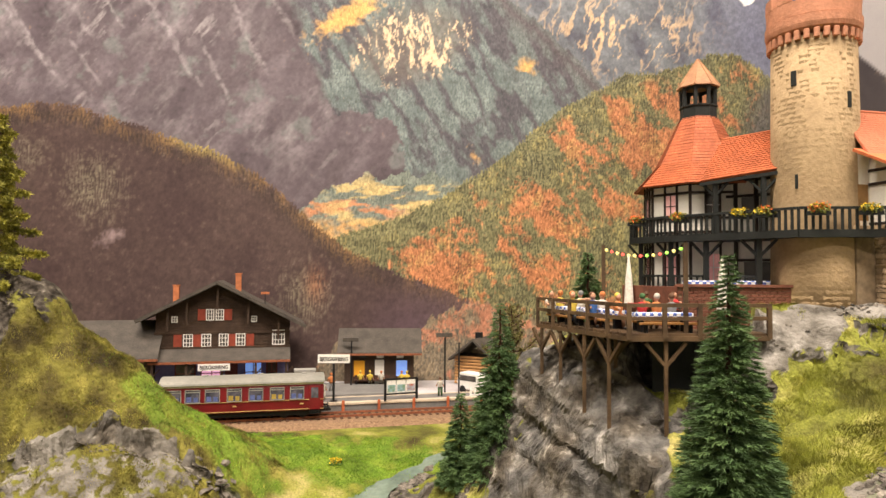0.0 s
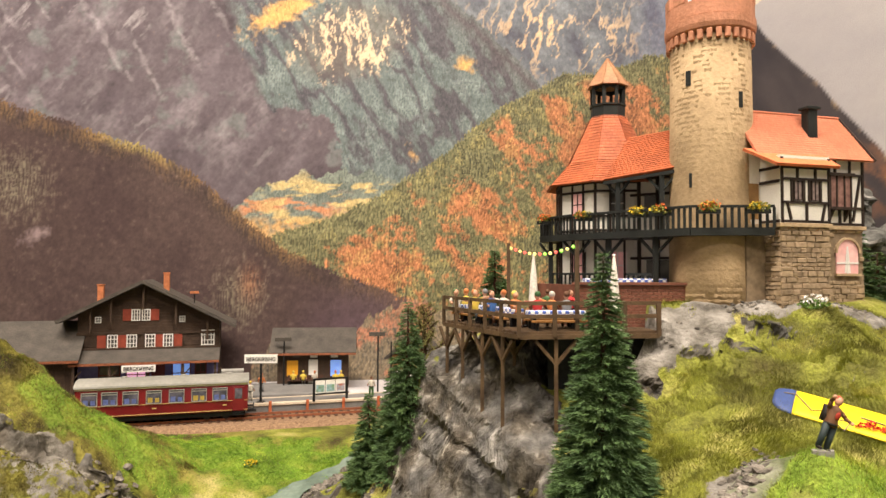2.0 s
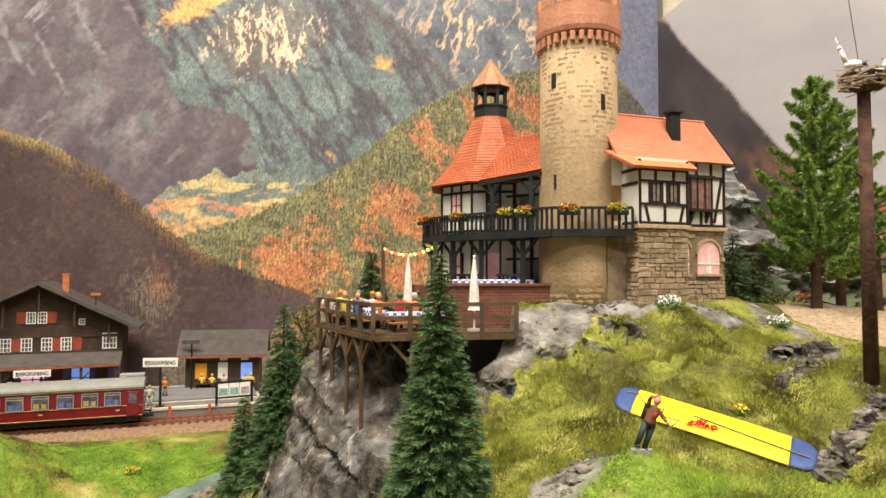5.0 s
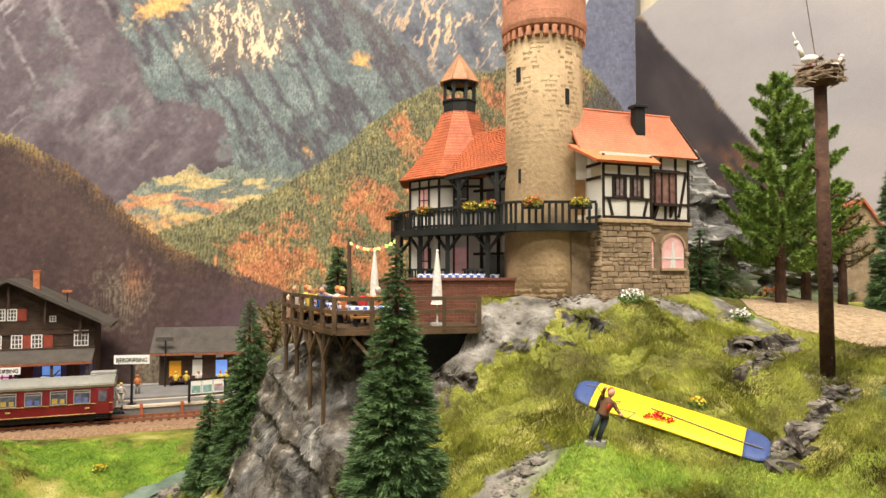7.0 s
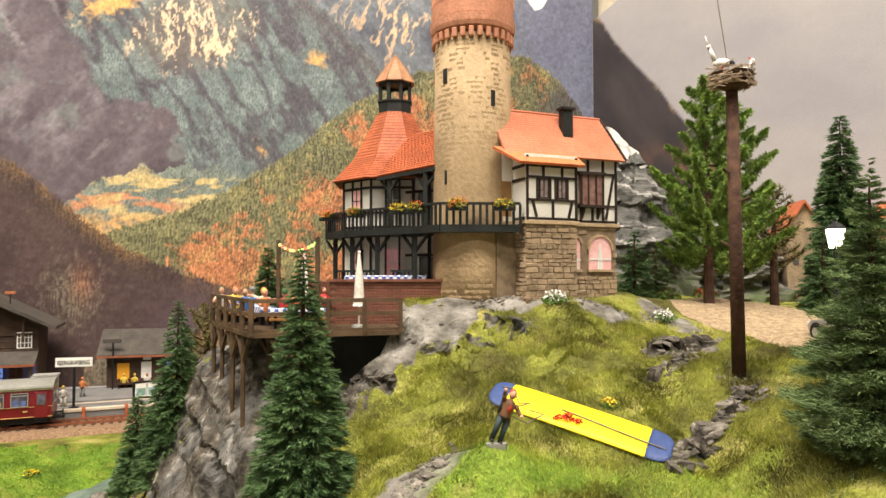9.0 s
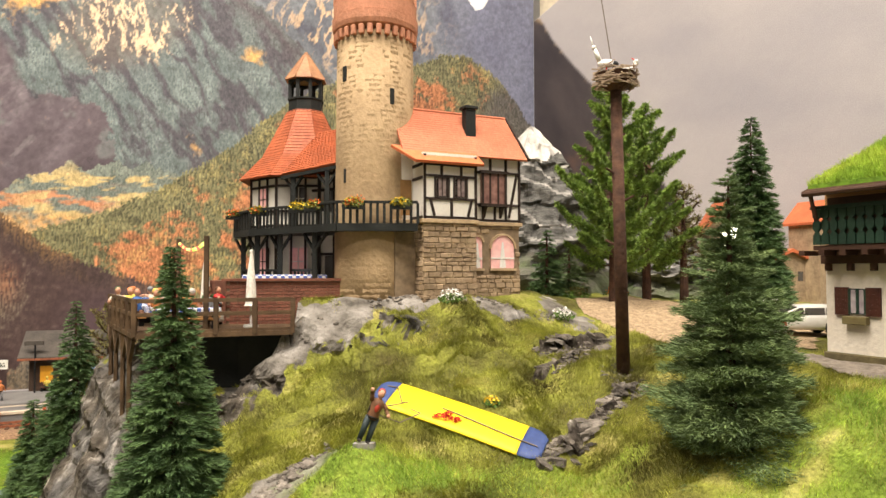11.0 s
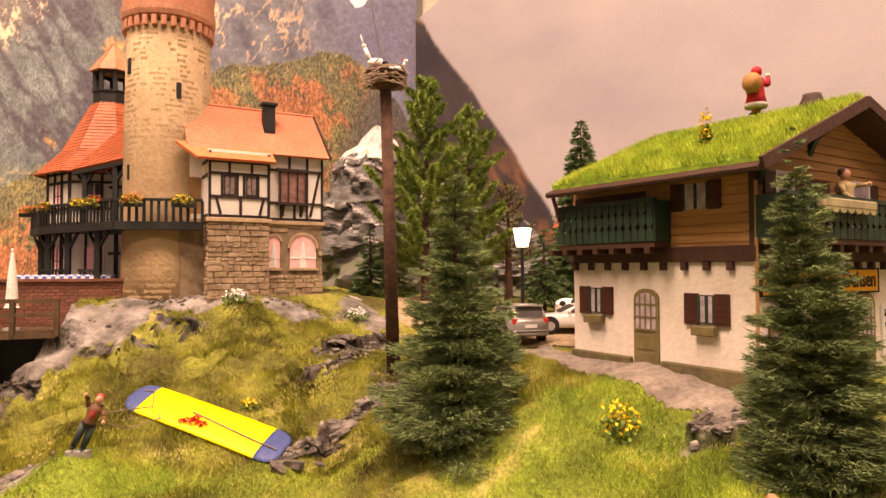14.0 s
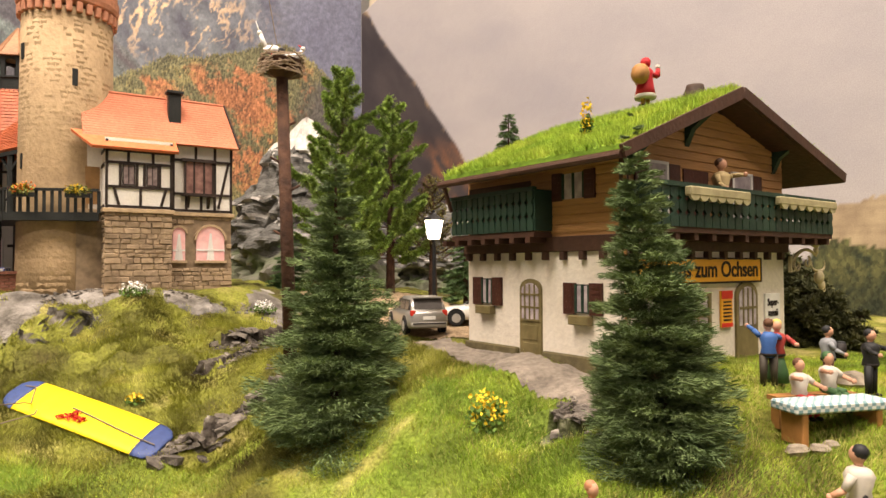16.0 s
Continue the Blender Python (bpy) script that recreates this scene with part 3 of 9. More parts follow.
def trees(s, z, wide, tall, seed):
    """A wood of pointed trees in overlapping rows: shade from 0 (gap) to 1 (lit flank), and a number for each tree."""
    shade, pick = np.zeros(s.shape), np.zeros(s.shape)
    s, z = s + 0.9 * wide * lattice(s, z, 1.7 * tall, seed + 7) + 1.5 * wide * lattice(s, z, 5 * tall, seed + 8), z + 0.8 * tall * lattice(s, z, 1.3 * tall, seed + 9)
    table = np.random.RandomState(seed).rand(211, 197)
    for k in range(3):
        row = np.floor(z / tall + k / 3)
        off = s / wide + 0.5 * np.mod(row * 0.618 + k * 0.37, 1)
        col = np.floor(off)
        r = table[np.mod(col, 211).astype(int), np.mod(row * 3 + k, 197).astype(int)]
        u, v = off - col - 0.5 + 0.3 * (r - 0.5), z / tall + k / 3 - row
        on = (np.abs(u) < 0.52 * (1.05 - v)) & (v < 0.55 + 0.5 * r)
        lit = np.clip(0.62 - 1.1 * u + 0.25 * (r - 0.5), 0.05, 1) * (0.55 + 0.45 * v)
        better = on & (lit > shade * 0.8)
        shade, pick = np.where(better, lit, shade), np.where(better, r, pick)
    return shade, pick


def folds(s, z, cell, seed, octaves=5):
    """Crests and gullies: near 1 on a thin crest, falling to 0."""
    return np.clip(1 - 3.2 * np.abs(fbm(s, z, cell, seed, octaves, 0.6)), 0, 1)


def valley_print(s, z):
    """Colour of the printed photo, and in the fourth place how wooded it is."""
    hue = fbm(s, z, 6.0, 40)
    grain = fbm(s, z, 0.5, 41, 3)
    flat = lambda *c: np.broadcast_to(tone(*c), s.shape + (3,))
    woody = np.zeros(s.shape)
    # far slope in shade: dark folds, scree and pale gullies running down to the right
    run, cross = s * 0.62 + z * 0.78, z * 0.62 - s * 0.78
    broad = fbm(run * 0.5, cross, 5.5, 43, 4, 0.6)
    col = blend(flat(0.165, 0.134, 0.152), tone(0.072, 0.054, 0.064), 0.42 + 1.3 * broad)
    col = blend(col, tone(0.30, 0.262, 0.280), 0.55 * folds(run * 0.45, cross, 2.6, 42) * np.clip(0.35 + 1.4 * fbm(s, z, 5, 46), 0, 1))
    col = blend(col, tone(0.075, 0.055, 0.062), 0.6 * folds(run * 0.4 + 9, cross, 3.6, 142) * np.clip(0.5 - 1.4 * broad, 0, 1))
    scree = fbm(run * 0.28, cross, 0.9, 148, 5, 0.68)
    col = blend(col, tone(0.34, 0.305, 0.315), np.clip((scree - 0.20) * 3.4, 0, 1) * np.clip(0.2 + 1.8 * fbm(s, z, 6, 149), 0, 1) * np.clip((z - 40) / 10, 0, 1) * 0.8)
    col = blend(col, tone(0.21, 0.235, 0.225), np.clip((fbm(s, z, 3.2, 150, 5, 0.65) - 0.18) * 4, 0, 1) * 0.45)
    for a, b, c, w, ln in ((-66.5, 65.5, 1.30, 0.26, 9.5), (-61.0, 70.5, 1.25, 0.22, 6), (-72, 66, 1.7, 0.22, 6), (-51.5, 70, 1.9, 0.34, 3.4), (-44.5, 59, 1.5, 0.20, 4.5), (-40.5, 58.5, 2.1, 0.16, 4), (-56, 58, 1.5, 0.15, 4), (-36, 61, 1.8, 0.15, 4), (-70, 60, 1.2, 0.16, 6), (-63.5, 63, 1.6, 0.14, 5), (-59, 66, 1.35, 0.16, 6), (-47.5, 64, 1.7, 0.22, 4), (-54, 66, 1.6, 0.14, 5), (-33, 66, 1.6, 0.2, 4), (-38, 66, 2.0, 0.2, 3)):
        d = np.abs((z - b) + c * (s - a) + 1.5 * fbm(s, z, 2.5, 47, 5, 0.65)) / math.hypot(1, c)
        col = blend(col, tone(0.40, 0.36, 0.375), np.clip(1.35 - d / (1.7 * w), 0, 1) * 0.36 * np.clip((s - a + 0.4) * 2, 0, 1) * np.clip((a + ln - s), 0, 1) * np.clip(0.75 + 1.1 * grain, 0, 1))
    # sunlit spur: blue-green wood with dark gullies, then bright rock high up
    foot = crest(s, (-28, -22, -17, -13.5, -11, -9), (52, 50, 48.5, 46, 42.5, 39), 0.8, 48)
    spur = (z > foot + 1.4 * fbm(s, z, 2.4, 49, 6, 0.65)) * np.clip((s + 29.5 + 2.2 * fbm(s, z, 3, 57, 6, 0.65) + (z - 62) * 0.35) / 1.6, 0, 1) + ((s > -15.5 + 2.6 * fbm(s, z, 4, 50, 6, 0.65) - (z - 45) * 0.25) & (z > 36))
    spur = np.clip(spur, 0, 1)
    shade, pick = trees(s, z, 0.36, 0.62, 151)
    wood = blend(flat(0.100, 0.122, 0.124), tone(0.27, 0.318, 0.302), shade * (0.55 + 0.9 * fbm(s, z, 2.0, 51, 4)) + 0.12)
    gully = folds(s + 0.55 * z, z * 0.35 - 0.2 * s, 3.4, 53)
    wood = blend(wood, tone(0.085, 0.075, 0.090), np.clip(gully * 1.5 - 0.28 + 0.9 * fbm(s + 0.5 * z, z * 0.4, 4.5, 54), 0, 1) * 0.9)
    col = blend(col, wood, spur)
    woody = np.maximum(woody, spur * 0.5)
    warm = np.exp(-(((s + 22.5) / 5.0) ** 2 + ((z - 62.5 - 0.55 * (s + 22.5)) / 1.9) ** 2) * 1.2) + 0.9 * np.exp(-(((s - 0.3) / 1.3) ** 2 + ((z - 56.6) / 1.5) ** 2)) * (z > 55.2 + 0.9 * np.cos(s)) + 0.55 * np.exp(-(((s + 6.5) / 1.1) ** 2 + ((z - 45.2 + 0.9 * (s + 6.5)) / 0.9) ** 2))
    col = blend(col, tone(0.70, 0.40, 0.13), np.clip(warm * 2.2 - 0.6 + 0.9 * grain, 0, 1) * 0.9)
    rocky = np.exp(-(((s + 14.5) / 6.8) ** 2 + ((z - 59.2 - 0.22 * (s + 14.5)) / 4.8) ** 2) ** 1.5)
    bend = 0.8 * fbm(s, z, 1.8, 56, 3)
    vein = folds(s + 0.45 * bend + 0.12 * z, z * 0.24, 0.95, 58, 4)
    vein2 = folds(s - 0.3 * bend - 0.2 * z, z * 0.30, 0.65, 59, 3)
    lit = np.clip((np.maximum(vein, 0.8 * vein2) * 1.5 - 1.55 + rocky * 0.72 + 0.8 * fbm(s, z, 2.2, 154)) * 3.2, 0, 1) * np.clip(rocky * 4 - 0.4, 0, 1)
    col = blend(col, tone(0.19, 0.155, 0.13), 0.5 * np.clip(rocky * 2 - 0.3, 0, 1))
    col = blend(col, tone(0.76, 0.56, 0.37), lit)
    woody = woody * (1 - 0.7 * np.clip(rocky * 2, 0, 1))
    # the far blue range behind, beyond a falling edge
    edge = crest(s, (-6, -3, 3, 9, 12, 30), (71, 66.5, 61.5, 56, 53, 45), 0.5, 55)
    far = (z > edge) & (s > -6)
    blue = blend(flat(0.20, 0.215, 0.235), tone(0.095, 0.098, 0.125), 0.45 + 1.2 * fbm(s + 0.4 * z, z * 0.6, 2.6, 156, 5, 0.62))
    lit = folds(s - 0.30 * z + 0.8 * bend, z * 0.34, 1.3, 158, 4)
    blue = blend(blue, tone(0.66, 0.46, 0.29), np.clip((lit * 1.4 - 0.98 + 0.8 * fbm(s, z, 2.5, 159)) * 2.6, 0, 1) * np.clip(1.3 - np.abs(z - 61.5) / 6.0, 0, 1) * np.clip(1.4 - np.abs(s - 13) / 11, 0, 1))
    blue = blend(blue, tone(0.15, 0.155, 0.225), np.clip((s - 22) / 8, 0, 1) * 0.85)
    col = np.where(far[..., None], blue, col)
    woody = np.where(far, 0.25, woody)
    dim = np.exp(-np.abs(z - edge + 1.4) / 1.8) * (z < edge) * (s > -4)
    col = blend(col, tone(0.10, 0.075, 0.085), dim * 0.85)
    gap = (z > crest(s, (24, 28.5, 30, 31.5, 34, 39), (74, 68.5, 66.0, 67.0, 71, 75), 0.3, 59)) & (s > 20)
    col = np.where(gap[..., None], tone(0.72, 0.72, 0.76), col)
    # valley floor: dark wood, yellow meadows and rusty bands
    floor = (z < crest(s, (-30, -26, -20, -14, -8, 0), (36.8, 39.5, 42.0, 42.5, 42.0, 40), 0.6, 60)) & (s < 2)
    shade, pick = trees(s, z, 0.32, 0.5, 61)
    fl = blend(flat(0.105, 0.125, 0.115), tone(0.26, 0.29, 0.24), shade * 0.9 + 0.15 + 0.5 * fbm(s, z, 1.4, 161))
    band = fbm(s * 0.30 + 0.2 * z, z, 1.2, 62, 5, 0.65)
    fl = blend(fl, tone(0.60, 0.25, 0.12), 0.9 * np.clip((band + 0.02) * 6, 0, 1) * np.clip(1.3 - np.abs(z - 38.0) / 1.8, 0, 1) * np.clip((s + 28.5) / 1.5, 0, 1) * np.clip((-13 - s) / 4, 0, 1))
    fl = blend(fl, tone(0.62, 0.46, 0.20), 0.85 * np.clip((fbm(s * 0.35 - 0.3 * z, z, 1.1, 63, 5, 0.65) - 0.02) * 7, 0, 1) * np.clip((s + 27) / 4, 0, 1) * np.clip((43 - z) / 2, 0, 1))
    fl = blend(fl, tone(0.66, 0.36, 0.13), np.clip((36.9 - z) / 1.0, 0, 1) * 0.8 * np.clip(0.7 + 1.2 * grain, 0, 1))
    col = np.where(floor[..., None], fl, col)
    woody = np.where(floor, 0.5, woody)
    # the autumn slope: green wood at the crest, rust and gold below
    top = crest(s, (-30, -23.4, -15, -4.9, -2, 5.4, 13, 20.5, 25, 28.5, 32, 36, 39), (31, 34.6, 37.3, 43.3, 45.5, 51.6, 56, 57.3, 59.2, 59.6, 57.8, 53.6, 49), 0.25, 64)
    shade, pick = trees(s, z, 0.40, 0.72, 65)
    slope = z < top + 0.7 * (shade - 0.5)
    green = blend(flat(0.070, 0.072, 0.042), tone(0.300, 0.275, 0.135), shade * (0.85 + 0.5 * fbm(s, z, 2.5, 165)) + 0.1 * pick)
    rust = fbm(s + 0.4 * z, z * 0.9, 4.2, 66, 5, 0.68) + 0.26 * np.exp(-((top - z - 12) / 9) ** 2) - 0.55 * np.exp(-((s + 15) / 9) ** 2) * (top - z < 3.5) + 0.25 * np.exp(-((s + 14) / 7) ** 2 - ((z - 30) / 4) ** 2) + 0.22 * np.exp(-((s - 22) / 7) ** 2 - ((z - 55) / 4) ** 2)
    turned = np.clip((1.25 * rust + 0.22 * (pick - 0.5) + 0.25 * grain - 0.19) * 4.5, 0, 1) * np.clip((top - z - 0.4) / 1.5, 0, 1)
    orange = blend(flat(0.25, 0.105, 0.052), tone(0.60, 0.245, 0.110), shade * 0.9 + 0.2 * pick)
    sl = blend(green, orange, turned)
    sl = blend(sl, tone(0.46, 0.37, 0.13), np.clip((fbm(s, z, 2.1, 67, 5, 0.6) + 0.5 * (pick - 0.5) - 0.16) * 4, 0, 1) * 0.6 * shade)
    sl = blend(sl, tone(0.035, 0.036, 0.030), np.clip((fbm(s, z, 2.8, 68, 4) - 0.02) * 2.5, 0, 1) * np.clip(0.9 - 1.3 * shade, 0, 1) * 0.8)
    sl = blend(sl, tone(0.10, 0.09, 0.085), np.clip((s - 31 + (57.5 - z) * 0.35) / 3.5, 0, 1) * np.clip((57 - z) / 3, 0, 1) * 0.9)
    col = np.where(slope[..., None], sl * (1 - 0.15 * np.clip((s - 6) / 10, 0, 1))[..., None], col)
    woody = np.where(slope, 0.85, woody)
    # the dark wooded shoulder in front, its crest caught by the light
    ridge = crest(s, (-82, -64, -57, -50.9, -44, -37.4, -31, -26.2, -21, -16.3, -7.7, -4, 0, 8), (49, 49.6, 50.5, 48.9, 46.6, 44.4, 40.4, 35.8, 32, 30.2, 26.8, 25, 20, 8), 0.25, 70)
    shade, pick = trees(s, z, 0.42, 0.85, 71)
    sh = z < ridge + 0.9 * (shade - 0.5)
    dk = blend(flat(0.092, 0.060, 0.054), tone(0.066, 0.041, 0.040), 0.5 + fbm(s, z, 6, 72)) * (0.93 + 0.14 * shade)[..., None]
    deep = ridge - z
    dk = blend(dk, tone(0.050, 0.036, 0.028), np.clip(1 - np.abs(deep - 1.6) / 2.0, 0, 1) * np.clip(1.0 - 1.4 * shade, 0, 1))
    dk = blend(dk, tone(0.30, 0.175, 0.065), np.clip(1.1 - deep / (1.3 + 1.6 * pick), 0, 1) * shade * np.clip(0.65 + lattice(s, z, 1.6, 74), 0, 1))
    dk = blend(dk, tone(0.52, 0.42, 0.13), np.clip(1 - deep / 1.4, 0, 1) * shade * np.exp(-((s + 40) / 3.5) ** 2))
    thicket = np.exp(-(((s + 53) / 3.5) ** 2 + ((z - 40) / 3.8) ** 2)) + 0.7 * np.exp(-(((s + 61) / 3) ** 2 + ((z - 44) / 2.5) ** 2)) + 1.1 * np.exp(-(((s + 27.5) / 3.0) ** 2 + ((z - 27) / 3.6) ** 2))
    dk = blend(dk, tone(0.25, 0.215, 0.15), np.clip(thicket * 1.4 - 0.3 + 0.8 * grain, 0, 1) * np.clip(shade * 1.5 - 0.35, 0, 1))
    dk = blend(dk, tone(0.40, 0.15, 0.07), 0.7 * np.exp(-(((s + 26.3) / 1.2) ** 2 + ((z - 28.3) / 2.0) ** 2)) * shade)
    dk = blend(dk, tone(0.26, 0.19, 0.19), np.clip(np.exp(-(((s + 51) / 2.6) ** 2 + ((z - 34) / 2.2) ** 2)) + fbm(s, z * 0.6, 0.9, 75, 5, 0.65) - 0.75, 0, 1) * 1.6)
    dk = blend(dk, tone(0.11, 0.07, 0.085), np.clip((30 - z) / 6, 0, 1) * np.clip((s + 22) / 8, 0, 1) * 0.8)
    col = np.where(sh[..., None], dk, col)
    woody = np.where(sh, 0.12 + 0.5 * np.clip(1 - deep / 3, 0, 1), woody)
    # lowest strip behind the station: pale scrub with rusty bushes
    low = (z < crest(s, (-28, -22, -14, -10, -4, 2, 10), (17, 22.5, 21.5, 25.5, 26.0, 24, 20), 0.8, 76)) & (s > -26)
    shade, pick = trees(s, z, 0.5, 0.8, 77)
    lw = blend(flat(0.12, 0.105, 0.085), tone(0.33, 0.25, 0.155), shade + 0.3 * fbm(s, z, 1.5, 177))
    lw = blend(lw, tone(0.50, 0.20, 0.12), np.clip((fbm(s, z, 2.4, 78, 5, 0.65) + 0.5 * np.exp(-(((s + 10) / 5) ** 2 + ((z - 24.0) / 2.0) ** 2)) + 0.4 * (pick - 0.5) - 0.18) * 3, 0, 1) * 0.8)
    col = np.where(low[..., None], lw, col)
    woody = np.where(low, 0.7, woody)
    return np.concatenate([col * (1 + 0.26 * grain + 0.16 * fbm(s, z, 0.28, 79, 2) + 0.08 * hue)[..., None], woody[..., None]], -1)


def cloud_print(s, z):
    flat = lambda *c: np.broadcast_to(tone(*c), s.shape + (3,))
    col = blend(flat(0.43, 0.395, 0.39), tone(0.325, 0.305, 0.322), 0.5 + 0.8 * fbm(s * 0.6, z + 0.2 * s, 14, 90) + 0.25 * fbm(s * 0.5, z, 3, 190))
    line = crest(s, (0, 1.2, 3.6, 7, 10, 13, 16.5, 19, 22, 25), (66, 65.4, 61.5, 57.2, 54, 49.5, 45, 41.0, 37, 30), 0.1, 91)
    dk = blend(flat(0.062, 0.050, 0.052), tone(0.036, 0.030, 0.034), 0.5 + 1.2 * fbm(s + 0.5 * z, z * 0.6, 4, 92, 5, 0.6))
    dk = blend(dk, tone(0.30, 0.13, 0.06), folds(s * 0.8 + 0.5 * z, z * 0.4, 2.4, 93) * np.clip(0.25 + 1.8 * fbm(s, z, 3.5, 193), 0, 1) * np.clip((47 - z) / 6, 0, 1) * 0.8)
    dk = blend(dk, tone(0.36, 0.25, 0.15), np.clip(1 - (line - z) / 0.8, 0, 1) * np.clip(3 * fbm(s, z, 1.2, 194) - 0.5, 0, 1))
    col = blend(col, dk, (line - z) / 0.35 + 0.5)
    # far right: a pale castle wall with a red roofed tower over dark woods
    wall = (s > 55) & (z < crest(s, (54, 58, 63, 70, 72, 90), (27, 35, 36.5, 36.8, 39.5, 41), 0.5, 94))
    block = np.mod(np.floor(z / 0.7) * 0.37 + s * 0.8, 1)
    fr = blend(flat(0.42, 0.325, 0.205), tone(0.27, 0.20, 0.13), 0.35 + fbm(s, z, 1.6, 95, 5, 0.6) + 0.25 * (block < 0.12) + 0.25 * (np.mod(z / 0.7, 1) < 0.15))
    fr = blend(fr, tone(0.30, 0.085, 0.055), ((s > 71) & (z > 38 + 0.1 * (s - 71))) * (0.85 + 0.4 * fbm(s, z, 0.8, 195)))
    fr = blend(fr, tone(0.07, 0.05, 0.04), (np.hypot((s - 66) / 0.5, (z - 34.2) / 1.0) < 1) * 0.8)
    shade, pick = trees(s, z, 1.1, 1.5, 96)
    rim = 31.5 + 2.2 * fbm(s, z, 3, 96) + 0.6 * shade
    fr = blend(fr, tone(0.026, 0.033, 0.018), (z < rim) * 1.0)
    fr = blend(fr, tone(0.115, 0.115, 0.045), (z < rim) * np.clip(shade * (0.3 + 1.4 * fbm(s, z, 2.6, 97) + 0.5 * pick), 0, 1))
    col = np.where(wall[..., None], fr, col)
    woody = wall & (z < rim)
    return np.concatenate([col * (1 + 0.03 * fbm(s, z, 0.4, 98, 2))[..., None], woody[..., None] * 0.8], -1)


def print_material(name):
    m = bpy.data.materials.new(name)
    m.use_nodes = True
    N, L = m.node_tree.nodes, m.node_tree.links
    p = N["Principled BSDF"]
    p.inputs["Roughness"].default_value, p.inputs["Specular IOR Level"].default_value = 0.55, 0.25
    at = N.new("ShaderNodeAttribute")
    at.attribute_name = "ink"
    n = N.new("ShaderNodeTexNoise")
    n.inputs["Scale"].default_value, n.inputs["Detail"].default_value = 900, 3
    tc = N.new("ShaderNodeTexCoord")
    L.new(tc.outputs["Object"], n.inputs["Vector"])
    mr = N.new("ShaderNodeMapRange")
    mr.inputs[1].default_value, mr.inputs[2].default_value, mr.inputs[3].default_value, mr.inputs[4].default_value = 0.3, 0.7, 0.9, 1.1
    L.new(n.outputs["Fac"], mr.inputs[0])
    mp = N.new("ShaderNodeMapping")
    mp.inputs["Scale"].default_value = (1.0, 1.0, 0.55)
    L.new(tc.outputs["Object"], mp.inputs[0])
    vo = N.new("ShaderNodeTexVoronoi")
    vo.inputs["Scale"].default_value = 520
    L.new(mp.outputs[0], vo.inputs["Vector"])
    sp = N.new("ShaderNodeSeparateColor")
    L.new(vo.outputs["Color"], sp.inputs[0])
    mv = N.new("ShaderNodeMapRange")
    mv.inputs[3].default_value, mv.inputs[4].default_value = -0.42, 0.42
    L.new(sp.outputs[0], mv.inputs[0])
    ma = N.new("ShaderNodeMath")
    ma.operation = "MULTIPLY_ADD"
    L.new(mv.outputs[0], ma.inputs[0])
    L.new(at.outputs["Alpha"], ma.inputs[1])
    L.new(mr.outputs[0], ma.inputs[2])
    v = N.new("ShaderNodeVectorMath")
    v.operation = "SCALE"
    L.new(at.outputs["Color"], v.inputs[0])
    L.new(ma.outputs[0], v.inputs["Scale"])
    L.new(v.outputs[0], p.inputs["Base Color"])
    return m


def poster(parent, name, s0, s1, z0, z1, step, printed, topline=None):
    ss, zz = np.arange(s0, s1 + step / 2, step), np.arange(z0, z1 + step / 2, step)
    S, Z = np.meshgrid(ss, zz, indexing="ij")
    ink = np.clip(printed(S, Z), 0.0, 0.9)
    if topline:
        Z = np.minimum(Z, topline(S))
    me = sheet(name, S, 0 * S, Z)
    a = me.attributes.new("ink", "FLOAT_COLOR", "POINT")
    a.data.foreach_set("color", ink.reshape(-1).astype(np.float32))
    me.materials.append(print_material(name + "_ink"))
    ob = new(name, me)
    ob.parent = parent
    return ob


BACK = thing("backdrop", (0, 84.7, 0), math.degrees(math.atan2(0.2102, 0.9777)), "printed alpine photo backdrop with autumn forest slopes", "backdrop", kind="structure")
poster(BACK, "valley_poster", -82, 38.8, 14, 73, 0.15, valley_print)
part("backing_board", boxes((-82, 0.15, 8, 38.8, 1.2, 74)), M["innbrown"], BACK)
BACK2 = thing("backdrop", (37.9, 92.9, 0), -50.5, "printed backdrop of grey cloud and a dark mountain", "backdrop", kind="structure")
poster(BACK2, "cloud_poster", 0.05, 130, 14, 100, 0.3, cloud_print, lambda s: 65.3 + s * 0.42 + np.clip(s - 8, 0, 200) * 0.4)
part("cream_board", boxes((-0.4, 2.0, 8, 130, 3.0, 130)), M["cream"], BACK2)

